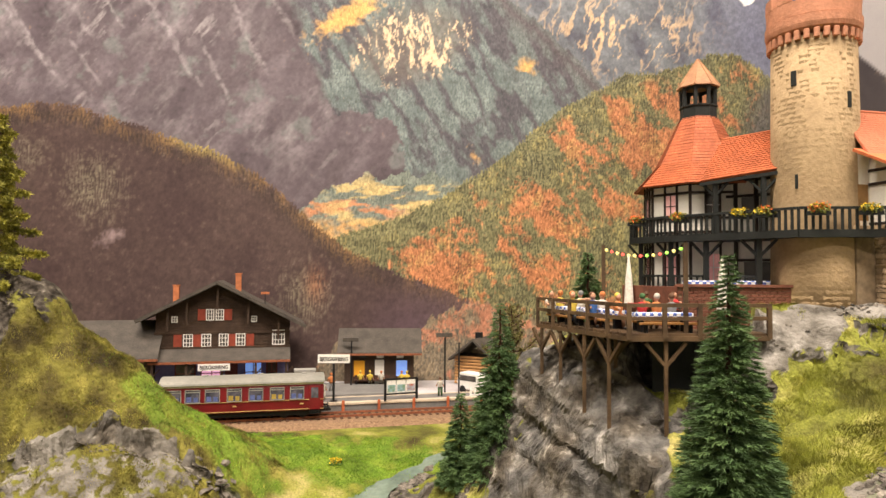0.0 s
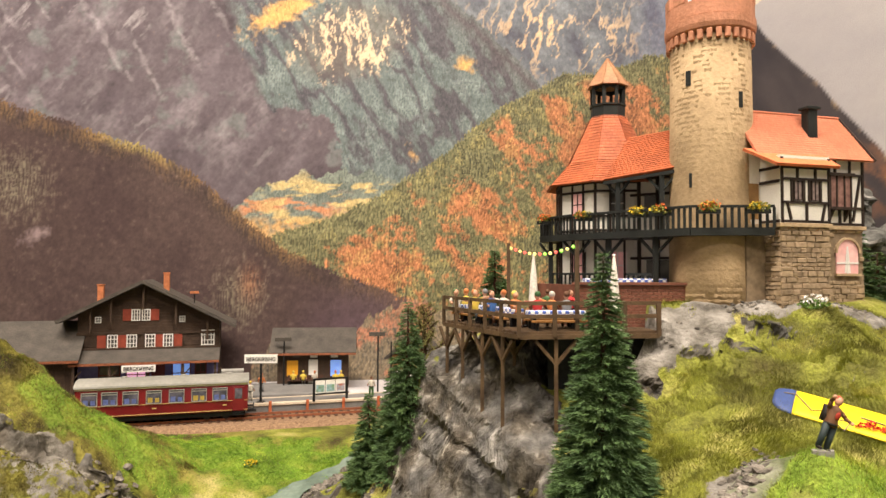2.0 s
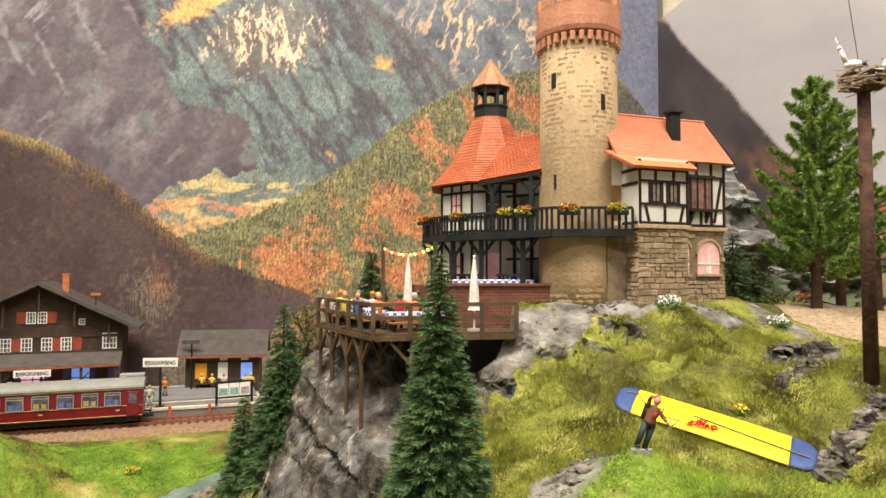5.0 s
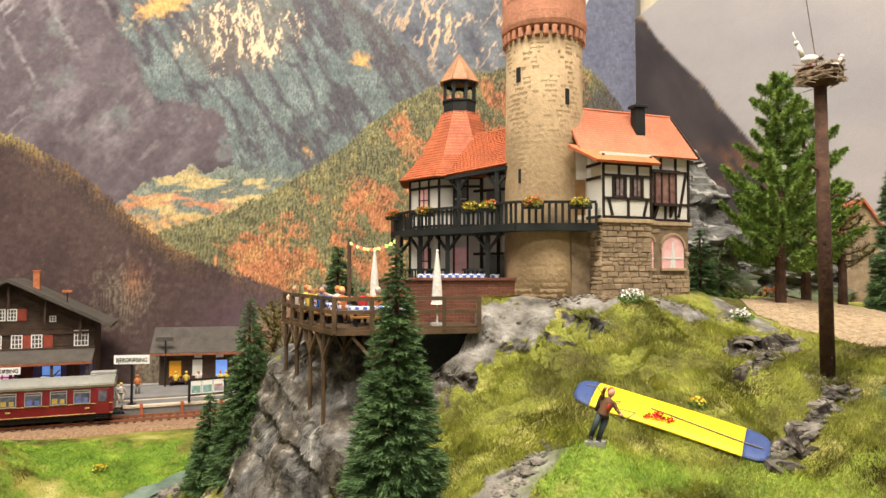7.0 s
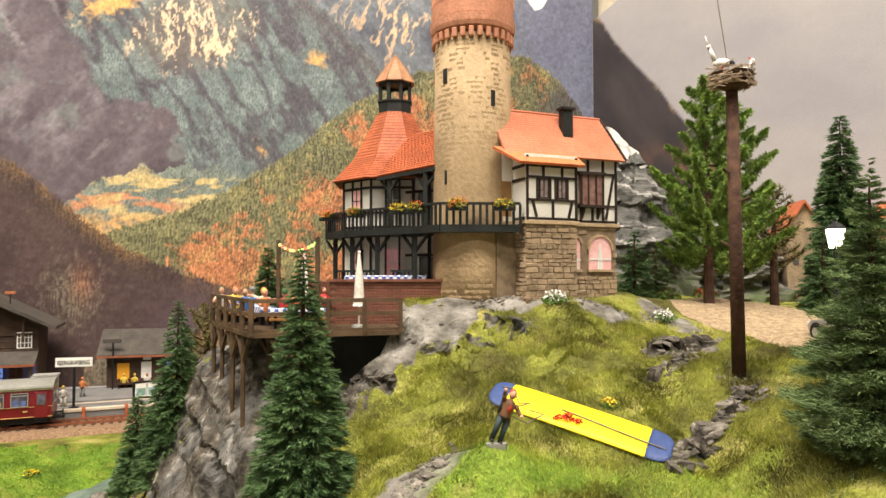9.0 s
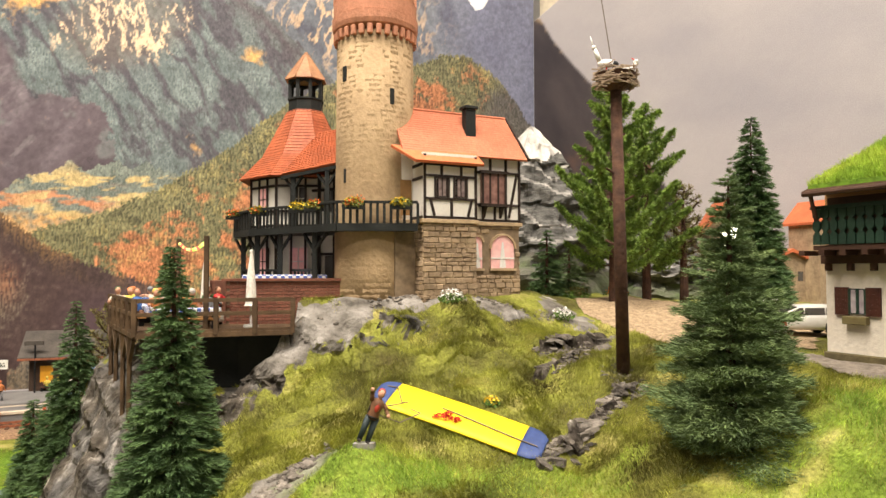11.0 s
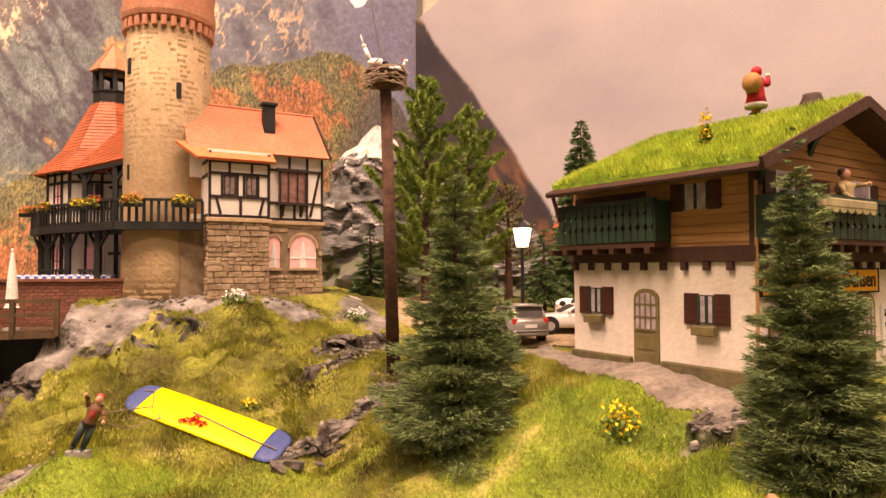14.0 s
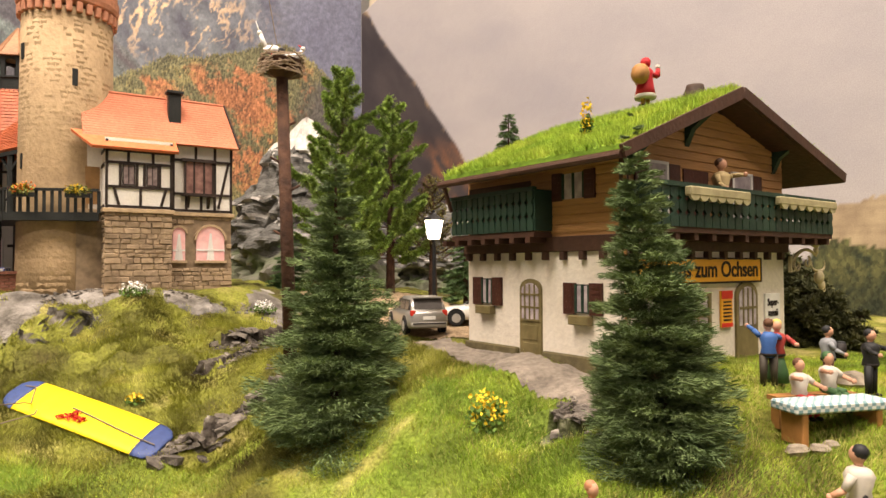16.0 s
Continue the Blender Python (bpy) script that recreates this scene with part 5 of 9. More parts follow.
for k in range(8):
    part("rib", rod(bmesh.new(), (*oct_at(1.42, k), 42.78), (*oct_at(0.05, k), 44.78), 0.045, 0.03, 5), M["coppertile"], cap)


def face_frame(k, lo, hi, cols, rows, r=3.55):
    """Timber frame on one side of the turret; cols and rows are fractions."""
    a, b = Vector((*oct_at(r, k), 0)), Vector((*oct_at(r, k + 1), 0))
    n = ((a + b) / 2 - Vector((*TU, 0))).normalized() * 0.05
    for c in cols:
        p = a.lerp(b, c) + n
        part("beam", rod(bmesh.new(), (p.x, p.y, lo), (p.x, p.y, hi), 0.09, None, 4), M["timber"], turret)
    for z in rows:
        p, q = a + n, b + n
        part("beam", beam(bmesh.new(), (p.x, p.y, z), (q.x, q.y, z), 0.12, 0.15), M["timber"], turret)


for k in (3, 4, 5, 6):
    face_frame(k, 28.0, 36.0, (0.0, 0.34, 0.66, 1.0), (32.7, 33.6, 35.2, 35.75))
    a, b = Vector((*oct_at(3.55, k), 0)), Vector((*oct_at(3.55, k + 1), 0))
    n = ((a + b) / 2 - Vector((*TU, 0))).normalized()
    mid = (a + b) / 2
    for w0, z0, z1, mat in ((0.42, 33.7, 35.1, M["pink"] if k != 5 else M["glass"]), (0.55, 29.6, 31.3, M["pink"])):
        ob = part("window", boxes((-w0, -0.02, z0, w0, 0.06, z1)), mat, turret, "small curtained window")
        ob.matrix_basis = Matrix.Translation((mid.x * U, mid.y * U, 0)) @ Matrix.Rotation(math.atan2(n.y, n.x) - math.pi / 2, 4, "Z")
        part("glazing_bar", boxes((-0.03, 0.05, z0, 0.03, 0.09, z1), (-w0, 0.05, (z0 + z1) / 2 - 0.03, w0, 0.09, (z0 + z1) / 2 + 0.03), (-w0 - 0.06, 0, z0, -w0 + 0.02, 0.1, z1), (w0 - 0.02, 0, z0, w0 + 0.06, 0.1, z1)), M["timber"] if k != 5 else M["white"], ob)

hall = part("hall", prism(bmesh.new(), [(12.2, 43.6), (16.2, 41.0), (18.5, 44.5), (14.5, 48)], 27.5, 36.2, "z"), M["plaster"], castle, "recessed white hall between turret and tower")
d0 = (Vector((16.2, 41.0, 0)) - Vector((12.2, 43.6, 0)))
for c in (0.02, 0.25, 0.5, 0.75, 0.98):
    p = Vector((12.2, 43.6, 0)) + d0 * c + Vector((-0.04, -0.06, 0))
    part("beam", boxes((p.x - 0.1, p.y - 0.1, 28, p.x + 0.1, p.y + 0.1, 36.2)), M["timber"], hall)
for z in (30.9, 32.4, 34.9, 35.9):
    part("beam", beam(bmesh.new(), (12.15, 43.53, z), (16.15, 40.93, z), 0.14, 0.16), M["timber"], hall)
ob = part("window", boxes((-0.5, -0.06, 33.5, 0.5, 0.02, 34.8)), M["glass"], hall)
ob.matrix_basis = pose(13.9 * U, 42.45 * U, 0, 0, 0, -33)
ob = part("doorway", boxes((-0.75, -0.06, 28.4, 0.75, 0.02, 30.8)), M["glass"], hall, "dim glazed ground-floor doorway")
ob.matrix_basis = pose(14.2 * U, 42.25 * U, 0, 0, 0, -33)
# roof of the hall, from the turret down to the tower
hr = [((10.9, 42.3, 35.8), (15.4, 38.9, 36.2), (17.0, 42.6, 39.3), (12.9, 44.7, 38.9)), ((18.4, 46.5, 36), (13.0, 49.3, 36), (12.9, 44.7, 38.9), (17.0, 42.6, 39.3))]
hroof = part("roof", slab_face(bmesh.new(), *hr[0], 0.12), M["redtile"], hall, "red tiled roof running to the tower")
part("roof_slab", slab_face(bmesh.new(), *hr[1], 0.12), M["redtile"], hroof)
tiles("roof_tiles", hr, 0.26, 0.24, M["redtile"], hroof, 0.06)
part("eave_beam", beam(bmesh.new(), (10.9, 42.4, 35.6), (15.3, 39.0, 35.95), 0.14, 0.2), M["black"], hroof)
# balcony
OUT = [(8.2, 49.2), (7.25, 46.0), (8.9, 43.0), (13.5, 38.6), (14.7, 37.35), (19.1, 37.3)]
balcony = part("balcony", prism(bmesh.new(), OUT + [(18.0, 41), (12.5, 45.5), (10, 49)], 32.05, 32.35, "z"), M["black"], castle, "black wooden balcony with flower boxes")
mid_z = 33.62
for (x0, y0), (x1, y1) in zip(OUT, OUT[1:]):
    length = math.hypot(x1 - x0, y1 - y0)
    part("fascia", beam(bmesh.new(), (x0, y0, 32.25), (x1, y1, 32.25), 0.16, 0.42), M["black"], balcony)
    part("handrail", beam(bmesh.new(), (x0, y0, mid_z), (x1, y1, mid_z), 0.2, 0.14), M["black"], balcony)
    n = max(3, round(length / 0.36))
    me = None
    for i in range(n + 1):
        t = i / n
        if me is None:
            me = to_mesh("baluster", boxes((-0.075, -0.03, 0, 0.075, 0.03, 1.15)), M["black"])
        share("baluster", me, balcony, (x0 + (x1 - x0) * t, y0 + (y1 - y0) * t, 32.42), math.degrees(math.atan2(y1 - y0, x1 - x0)))
for k, (x, y, mats) in enumerate(((7.5, 45.2, ("floworange", "floworange")), (9.6, 42.3, ("floworange", "flowyellow")), (12.4, 39.6, ("flowyellow", "flowyellow")), (13.4, 38.6, ("flowyellow", "floworange")), (15.6, 37.2, ("floworange", "flowyellow", "floworange")), (18.2, 37.15, ("flowyellow", "flowyellow")))):
    bx = part("flower_box", boxes((x - 0.6, y - 0.22, 33.2, x + 0.6, y - 0.02, 33.42)), M["black"], balcony, "balcony box with orange and yellow flowers")
    for j, mname in enumerate(mats):
        clump("blossom", bx, (x + (j - 1) * 0.22, y - 0.17, 33.60 + 0.06 * j), 0.50, 0.24, 0.26, 42, M[mname], 0.065, 100 + k * 10 + j)
    clump("leaves", bx, (x, y - 0.15, 33.55), 0.62, 0.26, 0.30, 190, M["boxleaf"], 0.075, 160 + k)
# posts below and above the balcony
for x, y in ((7.9, 45.8), (9.3, 43.2), (11.0, 41.5), (13.3, 39.3)):
    post = part("post", boxes((x - 0.14, y - 0.14, 28.0, x + 0.14, y + 0.14, 32.1)), M["black"], balcony)
    part("brace", beam(bmesh.new(), (x, y, 31.0), (x + 0.75, y - 0.7, 32.0), 0.14, 0.14), M["black"], post)
    part("brace", beam(bmesh.new(), (x, y, 31.0), (x - 0.7, y + 0.75, 32.0), 0.14, 0.14), M["black"], post)
for x, y in ((11.7, 42.0), (13.9, 40.2)):
    post = part("post", boxes((x - 0.13, y - 0.13, 32.3, x + 0.13, y + 0.13, 35.9)), M["black"], balcony)
    part("brace", beam(bmesh.new(), (x, y, 34.8), (x + 0.6, y - 0.45, 35.6), 0.13, 0.13), M["black"], post)
    part("brace", beam(bmesh.new(), (x, y, 34.8), (x - 0.6, y + 0.5, 35.6), 0.13, 0.13), M["black"], post)
# loggia rail on the ground floor
for (x0, y0), (x1, y1) in (((7.9, 45.8), (9.3, 43.2)), ((9.3, 43.2), (11.0, 41.5)), ((11.9, 40.6), (13.3, 39.3))):
    rail = part("loggia_rail", beam(bmesh.new(), (x0, y0, 29.9), (x1, y1, 29.9), 0.14, 0.14), M["black"], castle)
    me = to_mesh("baluster", boxes((-0.07, -0.03, 0, 0.07, 0.03, 1.3)), M["black"])
    for i in range(6):
        t = (i + 0.5) / 6
        share("baluster", me, rail, (x0 + (x1 - x0) * t, y0 + (y1 - y0) * t, 28.55), math.degrees(math.atan2(y1 - y0, x1 - x0)))

# ---- inn with a grass roof; its frame: x along the gable front, y to the back, z from its floor ----
M["inngreen"] = paint("dark_green_balcony", (0.024, 0.056, 0.036), (0.014, 0.033, 0.022), 120, 0.5, 0.2, 600)
M["olive"] = paint("olive_paint", (0.20, 0.16, 0.07), (0.15, 0.12, 0.05), 120, 0.6)
M["mossstone"] = paint("mossy_plinth_stone", (0.16, 0.13, 0.06), (0.09, 0.075, 0.04), 140, 0.9, 0.6, 400)
M["shutter"] = paint("red_brown_shutter", (0.075, 0.025, 0.016), None, 150, 0.55, 0.2, 600)
M["stucco"] = paint("cream_white_stucco", (0.76, 0.70, 0.60), (0.64, 0.57, 0.47), 35, 0.9, 0.35, 500, fine=0.06)
M["curtain"] = paint("lace_curtain", (0.50, 0.44, 0.45), (0.30, 0.25, 0.27), 250, 0.7)
M["signorange"] = paint("orange_sign_board", (0.80, 0.40, 0.03), (0.74, 0.34, 0.03), 60, 0.5, fine=0.03)
M["ink"] = paint("black_lettering", (0.02, 0.012, 0.01), None, 60, 0.6)
M["boxcream"] = paint("weathered_cream_box", (0.44, 0.39, 0.22), (0.33, 0.29, 0.16), 120, 0.7)
M["terracotta"] = paint("terracotta_pot", (0.42, 0.14, 0.06), None, 100, 0.7)
M["grassroof"] = paint("grass_mat_base", (0.20, 0.34, 0.03), (0.13, 0.24, 0.02), 60, 0.9, fine=0.3)

inn = thing("inn", (36.4, 29.1, 26.0), math.degrees(math.atan2(0.4, 0.917)), "alpine inn with white ground floor, brown boarding and grass roof", "inn")
FV, IW = -9.0, 10.7
gf = part("ground_floor", boxes((0, FV, -0.6, IW, -0.45, 4.15)), M["stucco"], inn, "cream white plastered ground floor")
part("beam_band", boxes((-0.16, FV - 0.16, 4.15, IW + 0.2, -0.3, 4.72), bevel=0.03), M["innbrown"], inn, "dark brown timber band")
for k in range(9):
    part("joist_end", boxes((-0.20, -0.5 - k * 0.94 - 0.24, 3.84, 0.02, -0.5 - k * 0.94, 4.15), bevel=0.02), M["innbrown"], gf)
for k in range(10):
    part("joist_end", boxes((0.25 + k * 1.1, FV - 0.22, 3.84, 0.50 + k * 1.1, FV + 0.02, 4.15), bevel=0.02), M["innbrown"], gf)
uf = part("upper_floor", boxes((0, FV, 4.7, IW, -0.45, 7.6)), M["innwood"], inn, "honey brown boarded upper floor")
AP, EL, ER = (5.3, 10.1), (-1.6, 7.25), (13.6, 7.55)
part("gable_wall", prism(bmesh.new(), [(0.05, 7.6), (IW - 0.05, 7.6), (IW - 0.05, 8.35), (5.5, 9.85), (0.05, 7.85)], FV + 0.01, FV + 0.3, "y"), M["innwood"], uf)
part("gable_wall", prism(bmesh.new(), [(0.05, 7.6), (IW - 0.05, 7.6), (IW - 0.05, 8.35), (5.5, 9.85), (0.05, 7.85)], -0.8, -0.46, "y"), M["innwood"], uf)
for k in range(9):
    z = 4.85 + k * 0.34
    part("board", boxes((-0.045, FV - 0.03, z, 0.02, -0.5, z + 0.29), bevel=0.012), M["innwood"], uf)
for k in range(14):
    z = 4.85 + k * 0.34
    lo = 0.1 if z < 7.9 else 0.1 + (z - 7.9) * 2.55
    hi = IW - 0.1 if z < 8.3 else IW - 0.1 - (z - 8.3) * 2.9
    if hi - lo > 0.4:
        part("board", boxes((lo, FV - 0.05, z, hi, FV + 0.02, z + 0.29), bevel=0.012), M["innwood"], uf)
part("corner_post", boxes((-0.09, FV - 0.09, 4.7, 0.14, FV + 0.14, 7.5)), M["innbrown"], uf)
part("drain_pipe", rod(bmesh.new(), (-0.1, FV - 0.12, -0.4), (-0.1, FV - 0.12, 6.9), 0.06), M["innwood"], uf)
# roof
RF, RB = FV - 1.25, -0.55
roof = part("roof", prism(bmesh.new(), [EL, AP, ER, (ER[0], ER[1] - 0.28), (AP[0], AP[1] - 0.3), (EL[0], EL[1] - 0.24)], RF, RB, "y"), M["innbrown"], inn, "brown wooden roof under a grass mat")
mat_pts = [(EL[0] + 0.12, EL[1] + 0.06), AP, (ER[0] - 0.1, ER[1] + 0.05), (ER[0] - 0.1, ER[1] + 0.20), (AP[0], AP[1] + 0.18), (EL[0] + 0.12, EL[1] + 0.24)]
part("grass_mat", prism(bmesh.new(), mat_pts, RF + 0.12, RB - 0.1, "y"), M["grassroof"], roof, "bright green grass mat")
part("barge_board", beam(bmesh.new(), (EL[0] - 0.1, RF - 0.06, EL[1] - 0.06), (AP[0], RF - 0.06, AP[1] - 0.02), 0.14, 0.42), M["innbrown"], roof)
part("barge_board", beam(bmesh.new(), (ER[0] + 0.05, RF - 0.06, ER[1] - 0.06), (AP[0], RF - 0.06, AP[1] - 0.02), 0.14, 0.42), M["innbrown"], roof)
part("gutter", rod(bmesh.new(), (EL[0] - 0.08, RF, EL[1] - 0.16), (EL[0] - 0.08, RB, EL[1] - 0.16), 0.13), M["innbrown"], roof)
part("downpipe", beam(bmesh.new(), (EL[0] - 0.05, RB - 0.3, EL[1] - 0.2), (EL[0] + 0.35, RB - 0.3, EL[1] - 1.3), 0.12, 0.12), M["innbrown"], roof)
for x, z in ((3.6, 8.9), (9.9, 8.4), (0.2, 7.6)):
    part("roof_bracket", prism(bmesh.new(), [(RF + 0.15, z + 0.25), (FV, z + 0.25), (FV, z - 0.95), (FV - 0.35, z - 0.25)], x - 0.14, x + 0.14, "x"), M["inngreen"], roof)
part("chimney", lathe(bmesh.new(), [(0.70, 9.6), (0.58, 10.25), (0.36, 10.72), (0.34, 10.85), (0.28, 10.85), (0.26, 10.7)], 14, (5.5, -8.2)), M["stationwood"], roof, "short brown chimney stump", smooth=True)
# plinth, doors and windows of the long side (x = 0 plane, facing -x)
for y0, y1 in ((-3.75, -0.4), (FV, -5.2)):
    part("plinth", boxes((-0.22, y0, -0.5, 0.02, y1, 0.36), bevel=0.05), M["mossstone"], gf, "mossy green plinth stones")


def side_part(name, y0, z0, y1, z1, x, depth, material, parent, label="", bevel=0.0):
    return part(name, boxes((x - depth, y0, z0, x, y1, z1), bevel=bevel), material, parent, label)


def arched(name, c, w, z0, z1, y, depth, material, parent, label="", plane_axis="y"):
    pts = [(c + w / 2, z0)] + [(c + w / 2 * math.cos(t), z1 - w / 3 + w / 3 * math.sin(t)) for t in np.linspace(0, math.pi, 11)] + [(c - w / 2, z0)]
    return part(name, prism(bmesh.new(), pts, y - depth, y, plane_axis), material, parent, label)


door = arched("door", -4.45, 1.2, -0.25, 3.12, 0.0, 0.09, M["olive"], inn, "olive arched door with a glazed upper half", "x")
arched("door_glass", -4.45, 0.94, 1.5, 2.95, -0.085, 0.025, M["curtain"], door, "curtained panes", "x")
for y in (-4.72, -4.45, -4.18):
    side_part("glazing_bar", y - 0.035, 1.5, y + 0.035, 2.9, -0.08, 0.06, M["olive"], door)
for z in (1.5, 2.0, 2.5):
    side_part("glazing_bar", -4.95, z - 0.035, -3.95, z + 0.035, -0.08, 0.06, M["olive"], door)
for z0, z1 in ((0.0, 0.6), (0.72, 1.3)):
    side_part("panel", -4.85, z0, -4.05, z1, -0.08, 0.04, M["olive"], door, "", 0.015)
side_part("door_step", -5.15, -0.5, -3.75, -0.2, 0.0, 0.35, M["mossstone"], gf)


def side_window(y0, y1, z0, z1, parent, sh=0.56, boxed=True, glass=None):
    w = side_part("window", y0, z0, y1, z1, 0.0, 0.05, glass or M["glass"], parent, "window with red-brown shutters")
    side_part("window_frame", y0, z0, y0 + 0.09, z1, 0.0, 0.11, M["inngreen"], w)
    side_part("window_frame", y1 - 0.09, z0, y1, z1, 0.0, 0.11, M["inngreen"], w)
    m = (y0 + y1) / 2
    side_part("glazing_bar", m - 0.05, z0, m + 0.05, z1, 0.0, 0.1, M["inngreen"], w)
    side_part("curtain", m - 0.28, z0 + 0.05, m - 0.07, z1 - 0.05, -0.045, 0.02, M["curtain"], w)
    side_part("curtain", m + 0.07, z0 + 0.05, m + 0.28, z1 - 0.05, -0.045, 0.02, M["curtain"], w)
    for a, b in ((y0 - sh, y0), (y1, y1 + sh)):
        s = side_part("shutter", a, z0 - 0.05, b, z1 + 0.05, 0.0, 0.12, M["shutter"], w)
        for k in range(5):
            zz = z0 + 0.08 + k * (z1 - z0) / 5
            side_part("slat", a + 0.08, zz, b - 0.08, zz + 0.12, -0.12, 0.025, M["shutter"], s)
    if boxed:
        side_part("flower_box", y0 - 0.1, z0 - 0.42, y1 + 0.15, z0 - 0.08, 0.0, 0.34, M["olive"], w, "olive window box", 0.03)
    return w


side_window(-2.16, -1.43, 2.02, 3.1, inn)
side_window(-7.5, -6.8, 1.9, 2.95, inn)
side_window(-7.3, -6.2, 6.1, 7.05, inn, 0.5, False, M["curtain"])
# side balcony at the back of the long side
def balcony_panel(parent, x0, x1, z0, z1, y, axis, n):
    """A run of pierced green balcony boards; axis x (front) or y (side)."""
    for k in range(n):
        a, b = x0 + (x1 - x0) * k / n, x0 + (x1 - x0) * (k + 1) / n
        c, h, w = (a + b) / 2, z1 - z0, (b - a)
        pts = [(a + 0.02, z0), (b - 0.02, z0), (b - 0.03, z0 + h * 0.26), (c + w * 0.16, z0 + h * 0.36), (b - 0.02, z0 + h * 0.46), (b - 0.02, z0 + h * 0.62), (c + w * 0.18, z0 + h * 0.72), (b - 0.02, z0 + h * 0.78), (b - 0.02, z1),
               (a + 0.02, z1), (a + 0.02, z0 + h * 0.78), (c - w * 0.18, z0 + h * 0.72), (a + 0.02, z0 + h * 0.62), (a + 0.02, z0 + h * 0.46), (c - w * 0.16, z0 + h * 0.36), (a + 0.03, z0 + h * 0.26)]
        part("baluster_board", prism(bmesh.new(), pts, y - 0.05, y + 0.05, "y" if axis == "x" else "x"), M["inngreen"], parent)


sb = part("side_balcony", boxes((-0.95, -5.6, 4.72, 0, -0.5, 4.92)), M["innbrown"], inn, "dark green side balcony")
balcony_panel(sb, -5.6, -0.5, 4.95, 6.45, -0.95, "y", 14)
part("handrail", boxes((-1.07, -5.65, 6.45, -0.85, -0.45, 6.6)), M["inngreen"], sb)
part("end_panel", boxes((-0.95, -5.65, 4.95, 0, -5.55, 6.5)), M["inngreen"], sb)
for k in range(7):
    part("joist_end", boxes((-1.0, -5.4 + k * 0.88, 4.5, 0, -5.15 + k * 0.88, 4.72)), M["innbrown"], sb)
# dark sheet on the wall: shade behind the balcony, put in as colour
part("shadow_door", boxes((-0.06, -4.5, 4.95, 0.0, -0.6, 7.0)), M["innbrown"], sb, "dark panel painting the shade behind the side balcony")
# front balcony
fb = part("front_balcony", boxes((-0.1, FV - 1.15, 4.75, 12.7, FV, 4.95)), M["innbrown"], inn, "dark green pierced balcony under the gable")
balcony_panel(fb, -0.1, 12.7, 4.95, 6.3, FV - 1.15, "x", 26)
part("handrail", boxes((-0.2, FV - 1.28, 6.3, 12.8, FV - 1.02, 6.46)), M["inngreen"], fb)
for x in (-0.1, 12.7):
    part("end_panel", boxes((x - 0.05, FV - 1.15, 4.95, x + 0.05, FV, 6.4)), M["inngreen"], fb)
for x0, x1 in ((1.6, 5.4), (7.6, 12.4)):
    bx = part("flower_box", boxes((x0, FV - 1.52, 6.0, x1, FV - 1.25, 6.32), bevel=0.04), M["boxcream"], fb, "cream scalloped flower box")
    n = 7
    for k in range(n):
        c = x0 + (x1 - x0) * (k + 0.5) / n
        pts = [(c + 0.27 * math.cos(t), 6.02 - 0.2 * math.sin(t)) for t in np.linspace(0, math.pi, 7)]
        part("scallop", prism(bmesh.new(), pts, FV - 1.5, FV - 1.42, "y"), M["boxcream"], bx)
for k in range(12):
    part("joist_end", boxes((0.2 + k * 1.1, FV - 1.1, 4.5, 0.45 + k * 1.1, FV, 4.75)), M["innbrown"], fb)
# front wall: doors, windows and boards
fd = arched("door", 7.55, 1.6, -0.4, 2.95, FV, 0.1, M["olive"], inn, "olive arched front door")
arched("door_glass", 7.55, 1.25, 1.2, 2.75, FV - 0.09, 0.03, M["curtain"], fd)
for x in (7.2, 7.55, 7.9):
    part("glazing_bar", boxes((x - 0.04, FV - 0.15, 1.2, x + 0.04, FV - 0.1, 2.7)), M["olive"], fd)
part("glazing_bar", boxes((6.95, FV - 0.15, 1.85, 8.15, FV - 0.1, 1.95)), M["olive"], fd)
pane(inn, 0.7, 0.8, 2.4, 2.6, FV, 1, 1, M["olive"], M["curtain"], 0.16)
pane(inn, 3.4, 0.8, 5.0, 2.6, FV, 1, 1, M["olive"], M["curtain"], 0.16)
sign = part("sign_board", boxes((0.15, FV - 0.16, 2.98, 8.5, FV - 0.02, 3.86), bevel=0.02), M["signorange"], inn, "orange inn sign with dark lettering")
part("sign_frame", boxes((0.08, FV - 0.18, 2.92, 8.57, FV - 0.03, 2.99), (0.08, FV - 0.18, 3.85, 8.57, FV - 0.03, 3.92), (0.08, FV - 0.18, 2.99, 0.15, FV - 0.03, 3.85), (8.5, FV - 0.18, 2.99, 8.57, FV - 0.03, 3.85)), M["ink"], sign)


def lettering(text, parent, x, y, z, size, width, material, turn=0.0):
    """Raised letters facing -y, fitted to a width."""
    cu = bpy.data.curves.new("lettering", "FONT")
    cu.body, cu.size, cu.extrude, cu.offset = text, size * U, 0.0001, size * U * 0.018
    tmp = bpy.data.objects.new("lettering", cu)
    scene.collection.objects.link(tmp)
    dg = bpy.context.evaluated_depsgraph_get()
    me = bpy.data.meshes.new_from_object(tmp.evaluated_get(dg))
    scene.collection.objects.unlink(tmp)
    bpy.data.objects.remove(tmp)
    xs = [v.co.x for v in me.vertices]
    s = width * U / (max(xs) - min(xs))
    for v in me.vertices:
        v.co.x = (v.co.x - min(xs)) * s
    me.materials.clear()
    me.materials.append(material)
    ob = new("lettering", me)
    ob.parent = parent
    ob.matrix_basis = pose(x * U, y * U, z * U, 90, 0, turn)
    return ob


